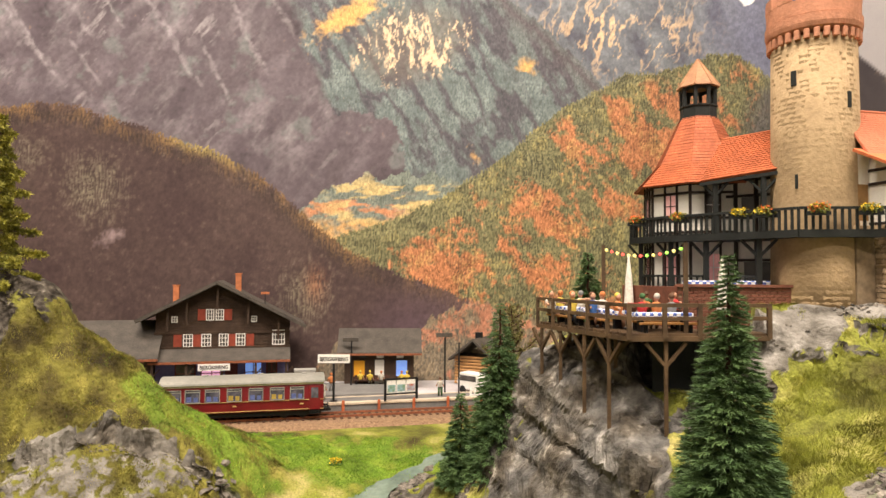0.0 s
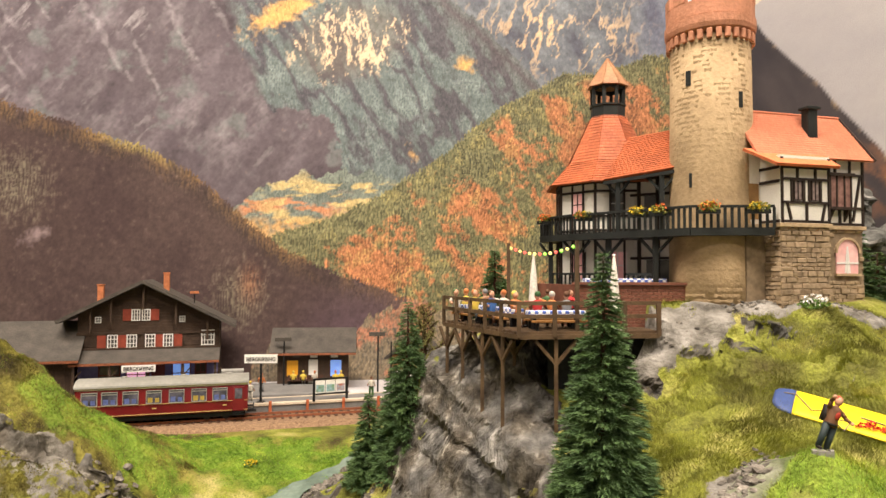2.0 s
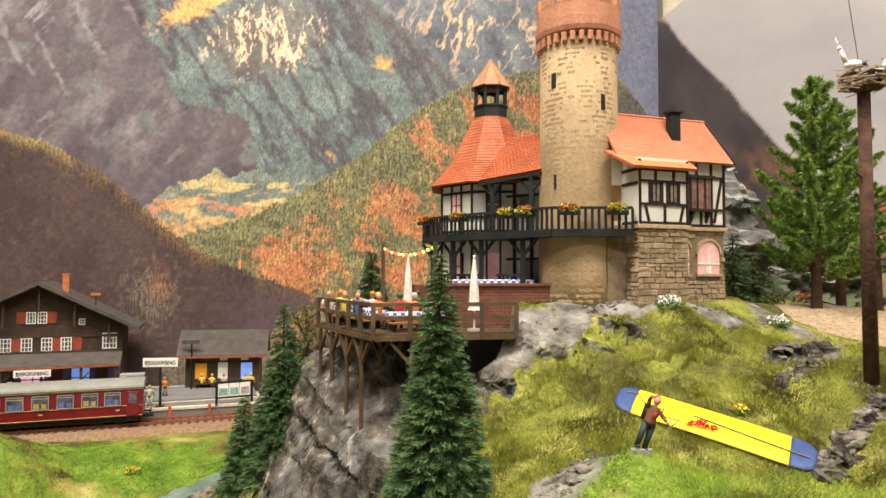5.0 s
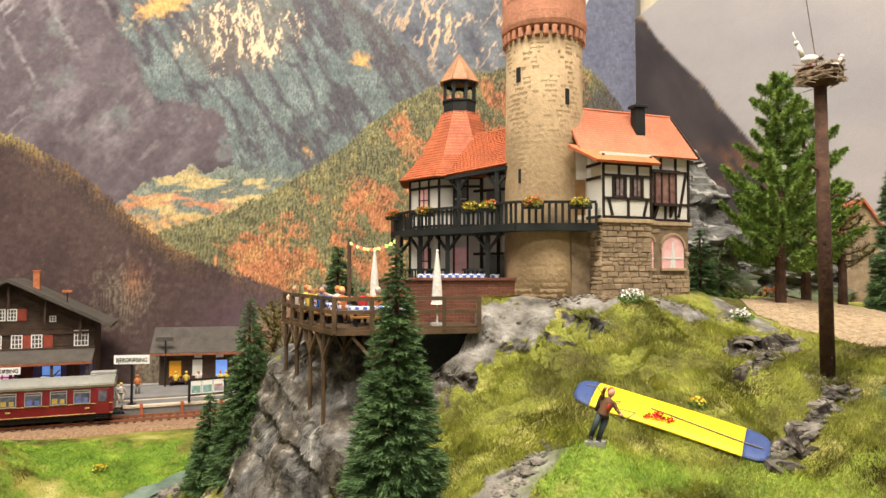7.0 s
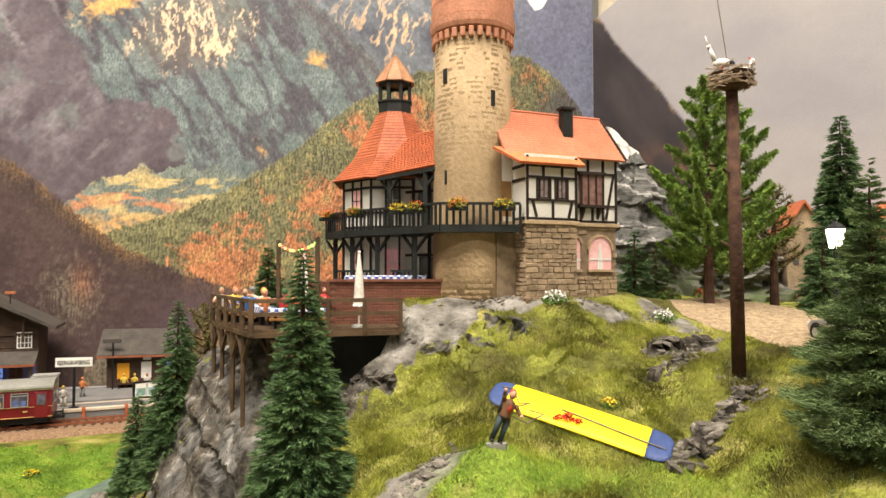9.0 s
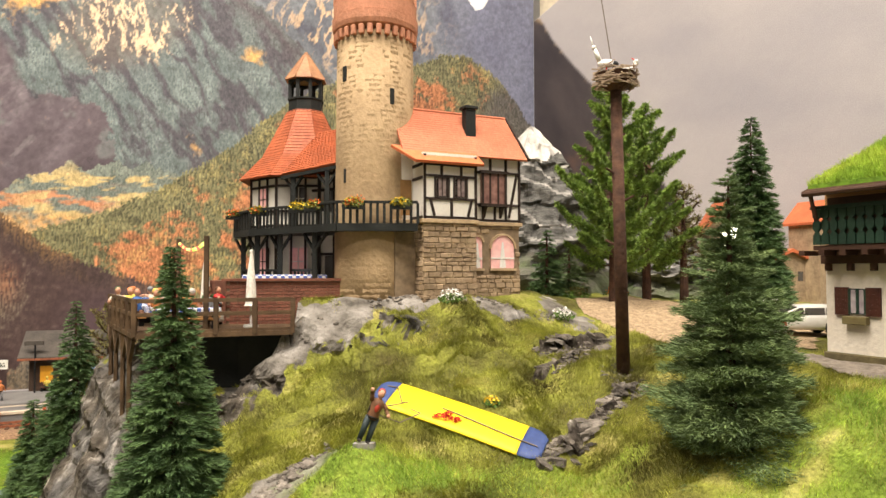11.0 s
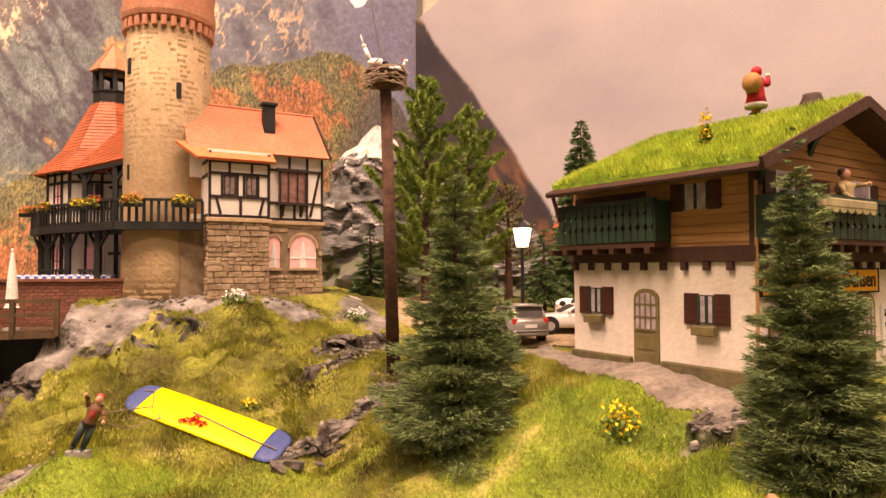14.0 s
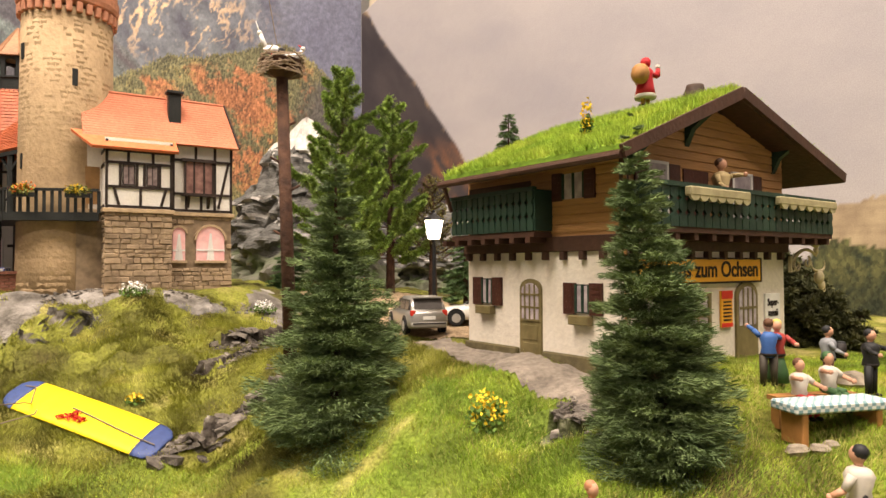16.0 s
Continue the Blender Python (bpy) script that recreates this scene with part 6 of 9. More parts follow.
lettering("Gasthaus zum Ochsen", sign, 0.4, FV - 0.175, 3.18, 0.86, 7.85, M["ink"])
nb = part("notice_board", boxes((5.68, FV - 0.1, 1.2, 6.45, FV - 0.01, 2.62)), M["signorange"], inn, "yellow and red notice board")
part("notice_band", boxes((5.68, FV - 0.12, 2.3, 6.45, FV - 0.1, 2.62), (5.68, FV - 0.12, 1.2, 6.45, FV - 0.1, 1.36)), M["flowred"], nb)
for k in range(6):
    part("text_bar", boxes((5.8, FV - 0.115, 1.45 + k * 0.14, 6.35, FV - 0.1, 1.51 + k * 0.14)), M["ink"], nb)
mb = part("menu_board", boxes((8.98, FV - 0.1, 0.3, 10.15, FV - 0.01, 2.42)), M["white"], inn, "white menu board with dark lines")
lettering("Super-", mb, 9.12, FV - 0.115, 1.92, 0.42, 0.88, M["ink"])
lettering("men\u00fc", mb, 9.18, FV - 0.115, 1.48, 0.42, 0.76, M["ink"])
part("text_bar", boxes((9.2, FV - 0.115, 1.05, 9.8, FV - 0.1, 1.15)), M["ink"], mb)
for x0, x1, m in ((1.2, 2.3, "curtain"), (6.6, 8.0, "curtain")):
    w = part("window", boxes((x0, FV - 0.1, 5.0, x1, FV - 0.04, 7.3)), M[m], uf, "upstairs window with dark shutters")
    part("window_frame", boxes((x0 - 0.05, FV - 0.14, 5.0, x0 + 0.08, FV - 0.04, 7.35), (x1 - 0.08, FV - 0.14, 5.0, x1 + 0.05, FV - 0.04, 7.35), (x0, FV - 0.14, 7.25, x1, FV - 0.04, 7.35)), M["white"], w)
    for a, b in ((x0 - 0.75, x0 - 0.06), (x1 + 0.06, x1 + 0.75)):
        part("shutter", boxes((a, FV - 0.15, 5.0, b, FV - 0.04, 7.3), bevel=0.02), M["shutter"], w)
part("balcony_door", boxes((3.3, FV - 0.1, 4.95, 4.9, FV - 0.04, 7.2)), M["shutter"], uf, "dark balcony door")
# gilded ox-head sign on a scrolled bracket
M["giltcream"] = paint("cream_gilt_paint", (0.50, 0.43, 0.25), (0.34, 0.29, 0.16), 120, 0.5, 0.2, 500)
ox = part("bracket_sign", beam(bmesh.new(), (10.7, FV - 0.3, 3.3), (10.7, FV - 0.3, 4.0), 0.12, 0.12), M["giltcream"], inn, "cream gilt ox-head sign on a scrolled bracket")


def tube(name, curve, r0, r1, n, parent):
    """A tapering bent rod along a curve of t from 0 to 1."""
    bm = bmesh.new()
    for k in range(n):
        t0, t1 = k / n, (k + 1) / n
        rod(bm, curve(t0), curve(t1), r0 + (r1 - r0) * t0, r0 + (r1 - r0) * t1, 6)
    return part(name, bm, M["giltcream"], parent, smooth=True)


OY = FV - 0.3
tube("arm", lambda t: (10.7 + 2.35 * t, OY, 3.75 + 0.55 * math.sin(t * 2.6)), 0.085, 0.06, 16, ox)
tube("scroll", lambda t: (11.35 + (0.36 - 0.26 * t) * math.cos(5.5 * t + 2.2), OY, 3.62 + (0.36 - 0.26 * t) * math.sin(5.5 * t + 2.2)), 0.06, 0.04, 20, ox)
tube("scroll", lambda t: (12.2 + (0.30 - 0.22 * t) * math.cos(-5.5 * t + 1.0), OY, 3.75 + (0.30 - 0.22 * t) * math.sin(-5.5 * t + 1.0)), 0.06, 0.04, 20, ox)
tube("leaf_stem", lambda t: (10.9 + 0.5 * t, OY, 3.35 + 0.28 * t * t), 0.05, 0.02, 8, ox)
head = part("ox_head", ball(ball(bmesh.new(), (13.3, OY, 3.05), 0.25, 10, (0.9, 0.9, 1.35)), (13.42, OY - 0.05, 2.70), 0.18, 10, (0.9, 0.9, 1.2)), M["giltcream"], ox, smooth=True)
part("crown_knob", ball(ball(bmesh.new(), (13.0, OY, 4.55), 0.19, 8, (1.1, 1.1, 0.9)), (13.05, OY, 4.25), 0.13, 8, (1, 1, 1.6)), M["giltcream"], ox, smooth=True)
for sgn in (-1, 1):
    tube("horn", lambda t: (13.25 + sgn * (0.15 + 0.48 * math.sin(t * 2.0)), OY, 3.35 + 0.46 * t * t), 0.075, 0.02, 8, head)
tube("nose_ring", lambda t: (13.45 + 0.10 * math.cos(6.3 * t), OY - 0.15, 2.50 + 0.10 * math.sin(6.3 * t)), 0.02, 0.02, 12, head)

# ---- railway: track, platforms, station ----
M["ballast"] = paint("brown_ballast", (0.30, 0.19, 0.11), (0.17, 0.10, 0.06), 500, 0.95, 0.8, 900, fine=0.35)
M["rail"] = paint("rusty_rail", (0.34, 0.12, 0.06), (0.24, 0.09, 0.05), 200, 0.5, metal=0.3)
M["sleeper"] = paint("dark_sleeper", (0.10, 0.05, 0.03), None, 200, 0.85)
M["asphalt"] = paint("grey_platform", (0.20, 0.19, 0.18), (0.15, 0.145, 0.14), 60, 0.9, 0.3, 900)
M["kerb"] = paint("cream_platform_edge", (0.62, 0.52, 0.40), (0.50, 0.41, 0.31), 60, 0.8)
M["orangepost"] = paint("orange_post", (0.50, 0.13, 0.05), None, 60, 0.7)
M["snowroad"] = paint("pale_grey_road", (0.55, 0.52, 0.53), (0.45, 0.42, 0.43), 40, 0.8)
M["blueglow"] = paint("blue_lit_interior", (0.20, 0.32, 0.75), (0.12, 0.2, 0.6), 100, 0.5, emit=(0.25, 0.45, 1.0), power=0.5)
M["pinkglow"] = paint("pink_lit_interior", (0.85, 0.45, 0.6), None, 100, 0.5, emit=(1.0, 0.45, 0.65), power=0.7)
# base colour carries the violet light of the station front
M["violet"] = paint("violet_light_wall", (0.16, 0.15, 0.30), (0.11, 0.10, 0.22), 80, 0.7)
M["blackmetal"] = paint("black_underframe", (0.012, 0.012, 0.013), None, 100, 0.5)
M["traingrey"] = paint("grey_roof_paint", (0.34, 0.33, 0.30), (0.28, 0.27, 0.25), 60, 0.6)
M["trainglass"] = paint("railcar_glass", (0.13, 0.12, 0.16), (0.03, 0.03, 0.045), 130, 0.1, spec=0.7)
M["seatyellow"] = paint("yellow_seat_print", (0.42, 0.30, 0.06), None, 200, 0.6)
M["seatblue"] = paint("blue_seat_print", (0.10, 0.13, 0.34), None, 200, 0.6)
M["gold"] = paint("gold_line", (0.60, 0.42, 0.16), None, 80, 0.5)
M["brickred"] = paint("orange_chimney_brick", (0.50, 0.17, 0.07), None, 200, 0.8)
M["redshutter"] = paint("red_shutter", (0.28, 0.055, 0.03), None, 150, 0.6)
M["lampglow"] = paint("lamp_glass", (0.95, 0.88, 0.75), None, 50, 0.3, emit=(1.0, 0.86, 0.66), power=9.0)
TA = 21.0
track = thing("track", (-18.7, 60.6, 0), TA, "rusty model railway track on sleepers and ballast", "track", kind="structure")
part("ballast_bed", prism(bmesh.new(), [(-2.6, 15.0), (5.2, 15.0), (4.2, 16.05), (-1.2, 16.05)], -45, 60, "x"), M["ballast"], track)
sl = to_mesh("sleeper", boxes((-0.14, -1.5, 15.9, 0.14, 1.5, 16.14)), M["sleeper"])
for k in range(120):
    share("sleeper", sl, track, (-40 + k * 0.72, 1.6, 0))
for y in (0.8, 2.45):
    part("rail", boxes((-45, y - 0.05, 16.1, 60, y + 0.05, 16.32)), M["rail"], track)
plat = thing("platform", (-18.7, 60.6, 0), TA, "grey platform with a cream edge and orange posts", "platform", kind="structure")
part("platform_top", boxes((-34, 3.6, 15.5, 24, 5.9, 17.0)), M["asphalt"], plat)
part("platform_face", boxes((-34, 3.3, 15.5, 24, 3.6, 16.74)), M["asphalt"], plat)
part("platform_edge", boxes((-34, 3.2, 16.74, 24, 3.62, 17.05), bevel=0.05), M["kerb"], plat)
part("kerb_line", boxes((-34, 5.9, 15.5, 24, 6.2, 17.06)), M["kerb"], plat)
for k in range(12):
    part("edge_post", boxes((-16 + k * 3.6, 3.05, 16.0, -15.72 + k * 3.6, 3.22, 17.22), bevel=0.03), M["orangepost"], plat)
part("station_platform", boxes((-34, 7.0, 15.5, 10.5, 14.5, 17.15), bevel=0.05), M["asphalt"], plat)
part("yard", boxes((-34, 6.2, 15.4, 40, 24, 16.5)), M["snowroad"], plat, "pale grey station yard")

st = thing("station", (-33.0, 68.2, 17.1), TA, "brown timber station with gabled roof, red shutters and canopy", "station building")
body = part("body", boxes((-6.3, 0, -1, 7.6, 6, 7.2)), M["stationwood"], st)
part("gable", prism(bmesh.new(), [(-6.3, 7.2), (7.6, 7.2), (7.6, 7.7), (0, 11.5), (-6.3, 8.3)], 0.0, 6, "y"), M["stationwood"], body)
for k in range(22):
    z = 4.9 + k * 0.3
    w0 = -6.3 if z < 8.2 else -6.3 + (z - 8.2) * 1.95
    w1 = 7.6 if z < 7.6 else 7.6 - (z - 7.6) * 1.95
    if w1 - w0 > 0.5:
        part("weatherboard", boxes((w0, -0.07, z, w1, 0.02, z + 0.26), bevel=0.012), M["stationwood"], body)
rf = part("roof", prism(bmesh.new(), [(-8.0, 7.75), (0, 11.9), (9.3, 7.05), (9.3, 6.75), (0, 11.5), (-8.0, 7.45)], -1.5, 6.2, "y"), M["slate"], st, "grey-brown roof")
for x0, z0 in ((-8.05, 7.62), (9.35, 6.92)):
    part("barge_board", beam(bmesh.new(), (x0, -1.55, z0), (0, -1.55, 11.75), 0.12, 0.34), M["slate"], rf)
for x, h in ((-5.0, 7.6), (-3.1, 8.2), (0, 9.8), (3.2, 8.2), (6.4, 6.5)):
    part("roof_strut", boxes((x - 0.1, -0.9, h - 1.0, x + 0.1, -0.7, h + 1.7)), M["stationwood"], rf)
part("string_beam", boxes((-6.4, -0.2, 6.15, 7.7, 0.0, 6.4), (-6.4, -0.2, 4.6, 7.7, 0, 4.8)), M["stationwood"], body)
for x, z0, z1, w in ((-3.0, 4.75, 6.15, 1.0), (-1.15, 4.75, 6.15, 1.0), (0.65, 4.75, 6.15, 1.0), (2.4, 4.75, 6.15, 1.0), (-0.8, 7.6, 8.8, 0.85), (0.2, 7.6, 8.8, 0.85), (-4.4, 7.4, 8.05, 0.6), (3.8, 7.4, 8.05, 0.6)):
    pane(st, x - w / 2, z0, x + w / 2, z1, -0.09, 1 if w < 0.7 else 2, 1 if w < 0.7 else 2, M["white"], M["glass"], 0.09)
aw = pane(st, 5.75, 4.85, 7.1, 6.5, -0.09, 3, 2, M["white"], M["glass"], 0.1)
for x, z0, z1 in ((-4.05, 4.7, 6.1), (-2.1, 4.7, 6.1), (1.5, 4.7, 6.1), (3.4, 4.7, 6.1), (-1.65, 7.6, 8.8), (1.05, 7.6, 8.8)):
    part("shutter", boxes((x - 0.42, -0.16, z0, x + 0.42, -0.06, z1), bevel=0.02), M["redshutter"], body)
can = part("canopy", prism(bmesh.new(), [(0.0, 4.65), (-2.3, 3.5), (-2.3, 3.3), (0.0, 4.4)], -6.6, 7.7, "x"), M["slate"], st, "canopy roof over the platform")
part("canopy_edge", boxes((-6.6, -2.38, 3.22, 7.7, -2.28, 3.46)), M["rail"], can)
for x in (-6.2, -2.9, 0.6, 4.1, 7.3):
    part("canopy_post", boxes((x - 0.12, -2.2, -0.1, x + 0.12, -1.95, 3.3)), M["stationwood"], can)
    part("bracket", beam(bmesh.new(), (x, -2.05, 1.9), (x + 0.7, -2.05, 2.7), 0.12, 0.12), M["stationwood"], can)
# violet glow on this wall is painted, no lamp casts it
part("entrance_wall", boxes((-6.2, -0.16, -0.1, 7.5, -0.02, 4.3)), M["violet"], body, "ground floor wall with violet light put into its colour")
for x0, x1, m in ((-4.2, -2.2, "glass"), (-1.6, 0.6, "pinkglow"), (0.9, 2.1, "redcurtain"), (2.9, 4.7, "blueglow"), (5.2, 6.3, "stationwood")):
    d = part("doorway", boxes((x0, -0.3, 0.0, x1, -0.15, 2.9)), M[m], body, "lit station doorway")
    part("door_frame", boxes((x0 - 0.06, -0.34, 0, x0 + 0.07, -0.28, 2.95), (x1 - 0.07, -0.34, 0, x1 + 0.06, -0.28, 2.95), (x0, -0.34, 1.9, x1, -0.28, 2.0), ((x0 + x1) / 2 - 0.05, -0.34, 0, (x0 + x1) / 2 + 0.05, -0.28, 2.9)), M["redcurtain"], d)
ns = part("name_board", boxes((-1.7, -2.5, 2.5, 1.5, -2.4, 3.2)), M["white"], st, "white station name board")
lettering("BJERGKØBING", ns, -1.5, -2.515, 2.66, 0.55, 2.8, M["ink"])
for x, z in ((-4.5, 9.6), (2.0, 10.9)):
    ch = part("chimney", boxes((x - 0.3, 1.2, z - 0.5, x + 0.3, 1.8, z + 1.7), bevel=0.03), M["brickred"], rf, "orange brick chimney")
    part("chimney_cap", boxes((x - 0.36, 1.14, z + 1.7, x + 0.36, 1.86, z + 1.82)), M["brickred"], ch)
vent = part("roof_vent", rod(bmesh.new(), (4.9, 1.0, 9.0), (4.9, 1.0, 10.4), 0.06), M["blackmetal"], rf)
part("vent_cap", boxes((4.45, 0.8, 10.4, 5.35, 1.2, 10.65)), M["brickred"], vent)
annex = thing("goods_shed", (-33.0, 68.2, 17.1), TA, "low brown goods shed with a grey roof", "shed")
part("body", boxes((-22, -1.5, -1, -6.5, 4.5, 4.0)), M["stationwood"], annex)
part("roof", prism(bmesh.new(), [(-2.6, 3.9), (1.6, 7.6), (5.5, 4.2), (5.5, 4.0), (1.6, 7.3), (-2.6, 3.7)], -22.5, -5.6, "x"), M["slate"], annex)
part("roof_edge", boxes((-22.5, -2.7, 3.62, -5.6, -2.58, 3.86)), M["rail"], annex)
for k in range(14):
    part("wall_board", boxes((-21 + k * 1.0, -1.58, 0, -20.08 + k * 1.0, -1.48, 3.9)), M["stationwood"], annex)

# waiting shelter on the far platform
wh = thing("waiting_house", (-16.6, 75.2, 17.1), 11, "small brown waiting house with a grey roof", "waiting house")
part("body", boxes((-4.0, 0, -0.5, 4.0, 3.2, 3.9)), M["stationwood"], wh)
for k in range(20):
    part("wall_board", boxes((-3.98 + k * 0.4, -0.06, 0, -3.64 + k * 0.4, 0.02, 3.7)), M["stationwood"], wh)
part("roof", prism(bmesh.new(), [(-1.0, 3.7), (1.6, 6.3), (4.2, 3.7), (4.2, 3.5), (1.6, 6.05), (-1.0, 3.5)], -4.8, 4.9, "x"), M["slate"], wh)
part("roof_edge", boxes((-4.8, -1.1, 3.4, 4.9, -0.98, 3.62)), M["rail"], wh)
part("door", boxes((-0.5, -0.12, 0, 0.55, -0.04, 2.8), bevel=0.02), M["white"], wh, "white door")
for x in (-2.3, 2.6):
    pw = part("poster", boxes((x - 0.65, -0.12, 0.9, x + 0.65, -0.05, 2.7)), M["signorange"] if x < 0 else M["blueglow"], wh, "coloured poster in the window")
    part("poster_frame", boxes((x - 0.72, -0.14, 0.82, x - 0.62, -0.06, 2.78), (x + 0.62, -0.14, 0.82, x + 0.72, -0.06, 2.78)), M["innbrown"], pw)
for x in (-1.9, 0.1, 2.4):
    part("sign_plate", boxes((x - 0.4, -0.16, 3.0, x + 0.4, -0.08, 3.35)), M["white"] if x > -1 else M["slate"], wh)
# name board on a post
sp = thing("station_sign", (-18.9, 64.6, 17.0), 8, "white station name board on a dark post", "sign")
part("post", boxes((-0.1, -0.1, 0, 0.1, 0.1, 3.9)), M["blackmetal"], sp)
bb = part("board", boxes((-1.6, -0.18, 3.9, 1.6, -0.06, 4.75)), M["white"], sp)
lettering("BJERGKØBING", bb, -1.4, -0.195, 4.1, 0.55, 2.8, M["ink"])
part("foot", boxes((-0.35, -0.3, 0, 0.35, 0.3, 0.15)), M["blackmetal"], sp)
pb = thing("poster_stand", (-12.4, 66.6, 17.0), 30, "black stand with three landscape posters", "poster stand")
for x in (-1.7, 1.7):
    part("leg", boxes((x - 0.1, -0.12, 0, x + 0.1, 0.12, 2.2)), M["blackmetal"], pb)
part("frame", boxes((-1.7, -0.1, 0.6, 1.7, 0.1, 0.75), (-1.7, -0.1, 2.1, 1.7, 0.1, 2.25)), M["blackmetal"], pb)
for k, m in enumerate(("leaf", "blueglow", "brickred")):
    s = part("poster", boxes((-1.55 + k * 1.05, -0.07, 0.78, -0.58 + k * 1.05, 0.03, 2.05)), M["white"], pb)
    part("picture", boxes((-1.48 + k * 1.05, -0.09, 0.9, -0.66 + k * 1.05, -0.07, 1.6)), paint("poster_picture", (0.30, 0.45, 0.55), (0.14, 0.25, 0.10) if k < 2 else (0.4, 0.12, 0.06), 300), s)
kiosk = thing("ticket_kiosk", (-22.6, 66.6, 17.0), TA, "grey ticket kiosk on the platform", "kiosk")
part("body", boxes((-1.0, -0.6, 0, 1.0, 0.6, 2.7), bevel=0.05), M["traingrey"], kiosk)
part("window", boxes((-0.7, -0.66, 1.4, 0.7, -0.58, 2.3)), M["curtain"], kiosk)
part("roof", boxes((-1.1, -0.75, 2.7, 1.1, 0.7, 2.9)), M["traingrey"], kiosk)
for x, y, h, hd in ((-8.6, 72.5, 6.4, True), (-6.9, 71.0, 6.0, False), (-19.5, 73.6, 5.6, True)):
    ps = thing("platform_lamp", (x, y, 16.5), 10, "dark platform post with a small sign head", "lamp post")
    part("post", rod(bmesh.new(), (0, 0, 0), (0, 0, h), 0.09), M["blackmetal"], ps)
    if hd:
        part("head", boxes((-1.0, -0.12, h, 0.8, 0.12, h + 0.45), bevel=0.03), M["slate"], ps)
hut = thing("log_hut", (-5.6, 79.0, 16.6), -20, "small log hut with a grey gabled roof", "hut")
part("body", boxes((-2.6, 0, 0, 2.6, 3.0, 3.4)), M["stationwood"], hut)
for k in range(9):
    part("log", rod(bmesh.new(), (-2.8, -0.05, 0.2 + k * 0.38), (2.8, -0.05, 0.2 + k * 0.38), 0.17, None, 6), M["innwood"], hut)
part("roof", prism(bmesh.new(), [(-3.2, 3.1), (0, 5.6), (3.2, 3.1), (3.2, 2.85), (0, 5.3), (-3.2, 2.85)], -1.2, 3.8, "y"), M["slate"], hut)
part("chimney", boxes((-0.6, 1, 4.9, 0.1, 1.7, 6.2)), M["blackmetal"], hut)
van = thing("van", (-5.2, 74.3, 16.5), -35, "small white parked van", "van")
part("body", prism(bmesh.new(), [(-2.0, 0.5), (2.0, 0.5), (2.0, 1.2), (1.2, 1.4), (0.8, 2.2), (-1.9, 2.25), (-2.1, 1.2)], -0.9, 0.9, "y"), M["white"], van)
for x in (-1.3, 1.2):
    for y in (-0.95, 0.8):
        part("wheel", rod(bmesh.new(), (x, y, 0.42), (x, y + 0.15, 0.42), 0.42, None, 14), M["blackmetal"], van)
part("window", boxes((-1.7, -0.93, 1.4, 0.6, -0.9, 2.0)), M["glass"], van)

fence = thing("picket_fence", (-3.2, 71.0, 16.5), 20, "low white picket fence beside the station yard", "fence")
for z in (0.5, 1.0):
    part("rail", boxes((-2.6, -0.04, z, 3.4, 0.04, z + 0.12)), M["white"], fence)
for k in range(13):
    part("picket", boxes((-2.6 + k * 0.48, -0.09, 0, -2.42 + k * 0.48, -0.03, 1.3)), M["white"], fence)
# railcar
rc = thing("railcar", (-18.7, 60.6, 16.32), TA, "dark red railcar with cream roof edge standing at the platform", "railcar")
L0, L1 = -14.4, 0.0
rb_ = part("body", prism(bmesh.new(), [(0.05, 0.75), (3.15, 0.75), (3.2, 2.0), (3.1, 3.15), (0.1, 3.15), (0.0, 2.0)], L0, L1, "x"), M["trainred"], rc, "carmine red car body")
part("cream_band", boxes((L0 - 0.03, 0.02, 3.15, L1 + 0.03, 3.18, 3.38), bevel=0.03), M["cream"], rc)
M["carroof"] = paint("weathered_railcar_roof", (0.27, 0.26, 0.23), (0.20, 0.195, 0.17), 40, 0.6, fine=0.1)
arc = [(1.6 + 1.72 * math.cos(t), 3.36 + 0.62 * math.sin(t)) for t in np.linspace(0, math.pi, 13)]
rr = part("roof", prism(bmesh.new(), arc, L0 - 0.1, L1 + 0.1, "x"), M["carroof"], rc, "weathered grey roof")
for z in (0.85, 1.72):
    part("gold_line", boxes((L0, -0.025, z, L1, 0.03, z + 0.05)), M["gold"], rc)
for k, x in enumerate((-13.9, -12.3, -10.6, -8.7, -6.8, -4.9, -3.1)):
    w = pane(rc, x, 1.8, x + 1.3, 2.98, 0.0, 0, 0, M["traingrey"], M["trainglass"], 0.05)
    part("seat_back", boxes((x + 0.15, -0.034, 1.9, x + 0.55, -0.026, 2.35), (x + 0.75, -0.034, 1.9, x + 1.1, -0.026, 2.3)), M["seatyellow"] if k in (3, 5) else M["seatblue"], w, "printed seat behind the glass")
    part("curtain_band", boxes((x + 0.06, -0.034, 2.72, x + 1.24, -0.026, 2.8)), M["traingrey"], w)
for k, x in enumerate((-1.35,)):
    d = part("door", boxes((x, -0.06, 0.8, x + 1.05, 0.02, 3.0), bevel=0.02), M["trainred"], rc, "red boarding door")
    part("door_window", boxes((x + 0.2, -0.09, 1.9, x + 0.85, -0.05, 2.85)), M["trainglass"], d)
part("front_window", boxes((L1, 0.4, 1.9, L1 + 0.05, 1.4, 2.9)), M["trainglass"], rc)
part("front_window", boxes((L1, 1.8, 1.9, L1 + 0.05, 2.8, 2.9)), M["trainglass"], rc)
ufm = part("underframe", boxes((L0 + 0.3, 0.35, 0.3, L1 - 0.2, 2.85, 0.75)), M["blackmetal"], rc)
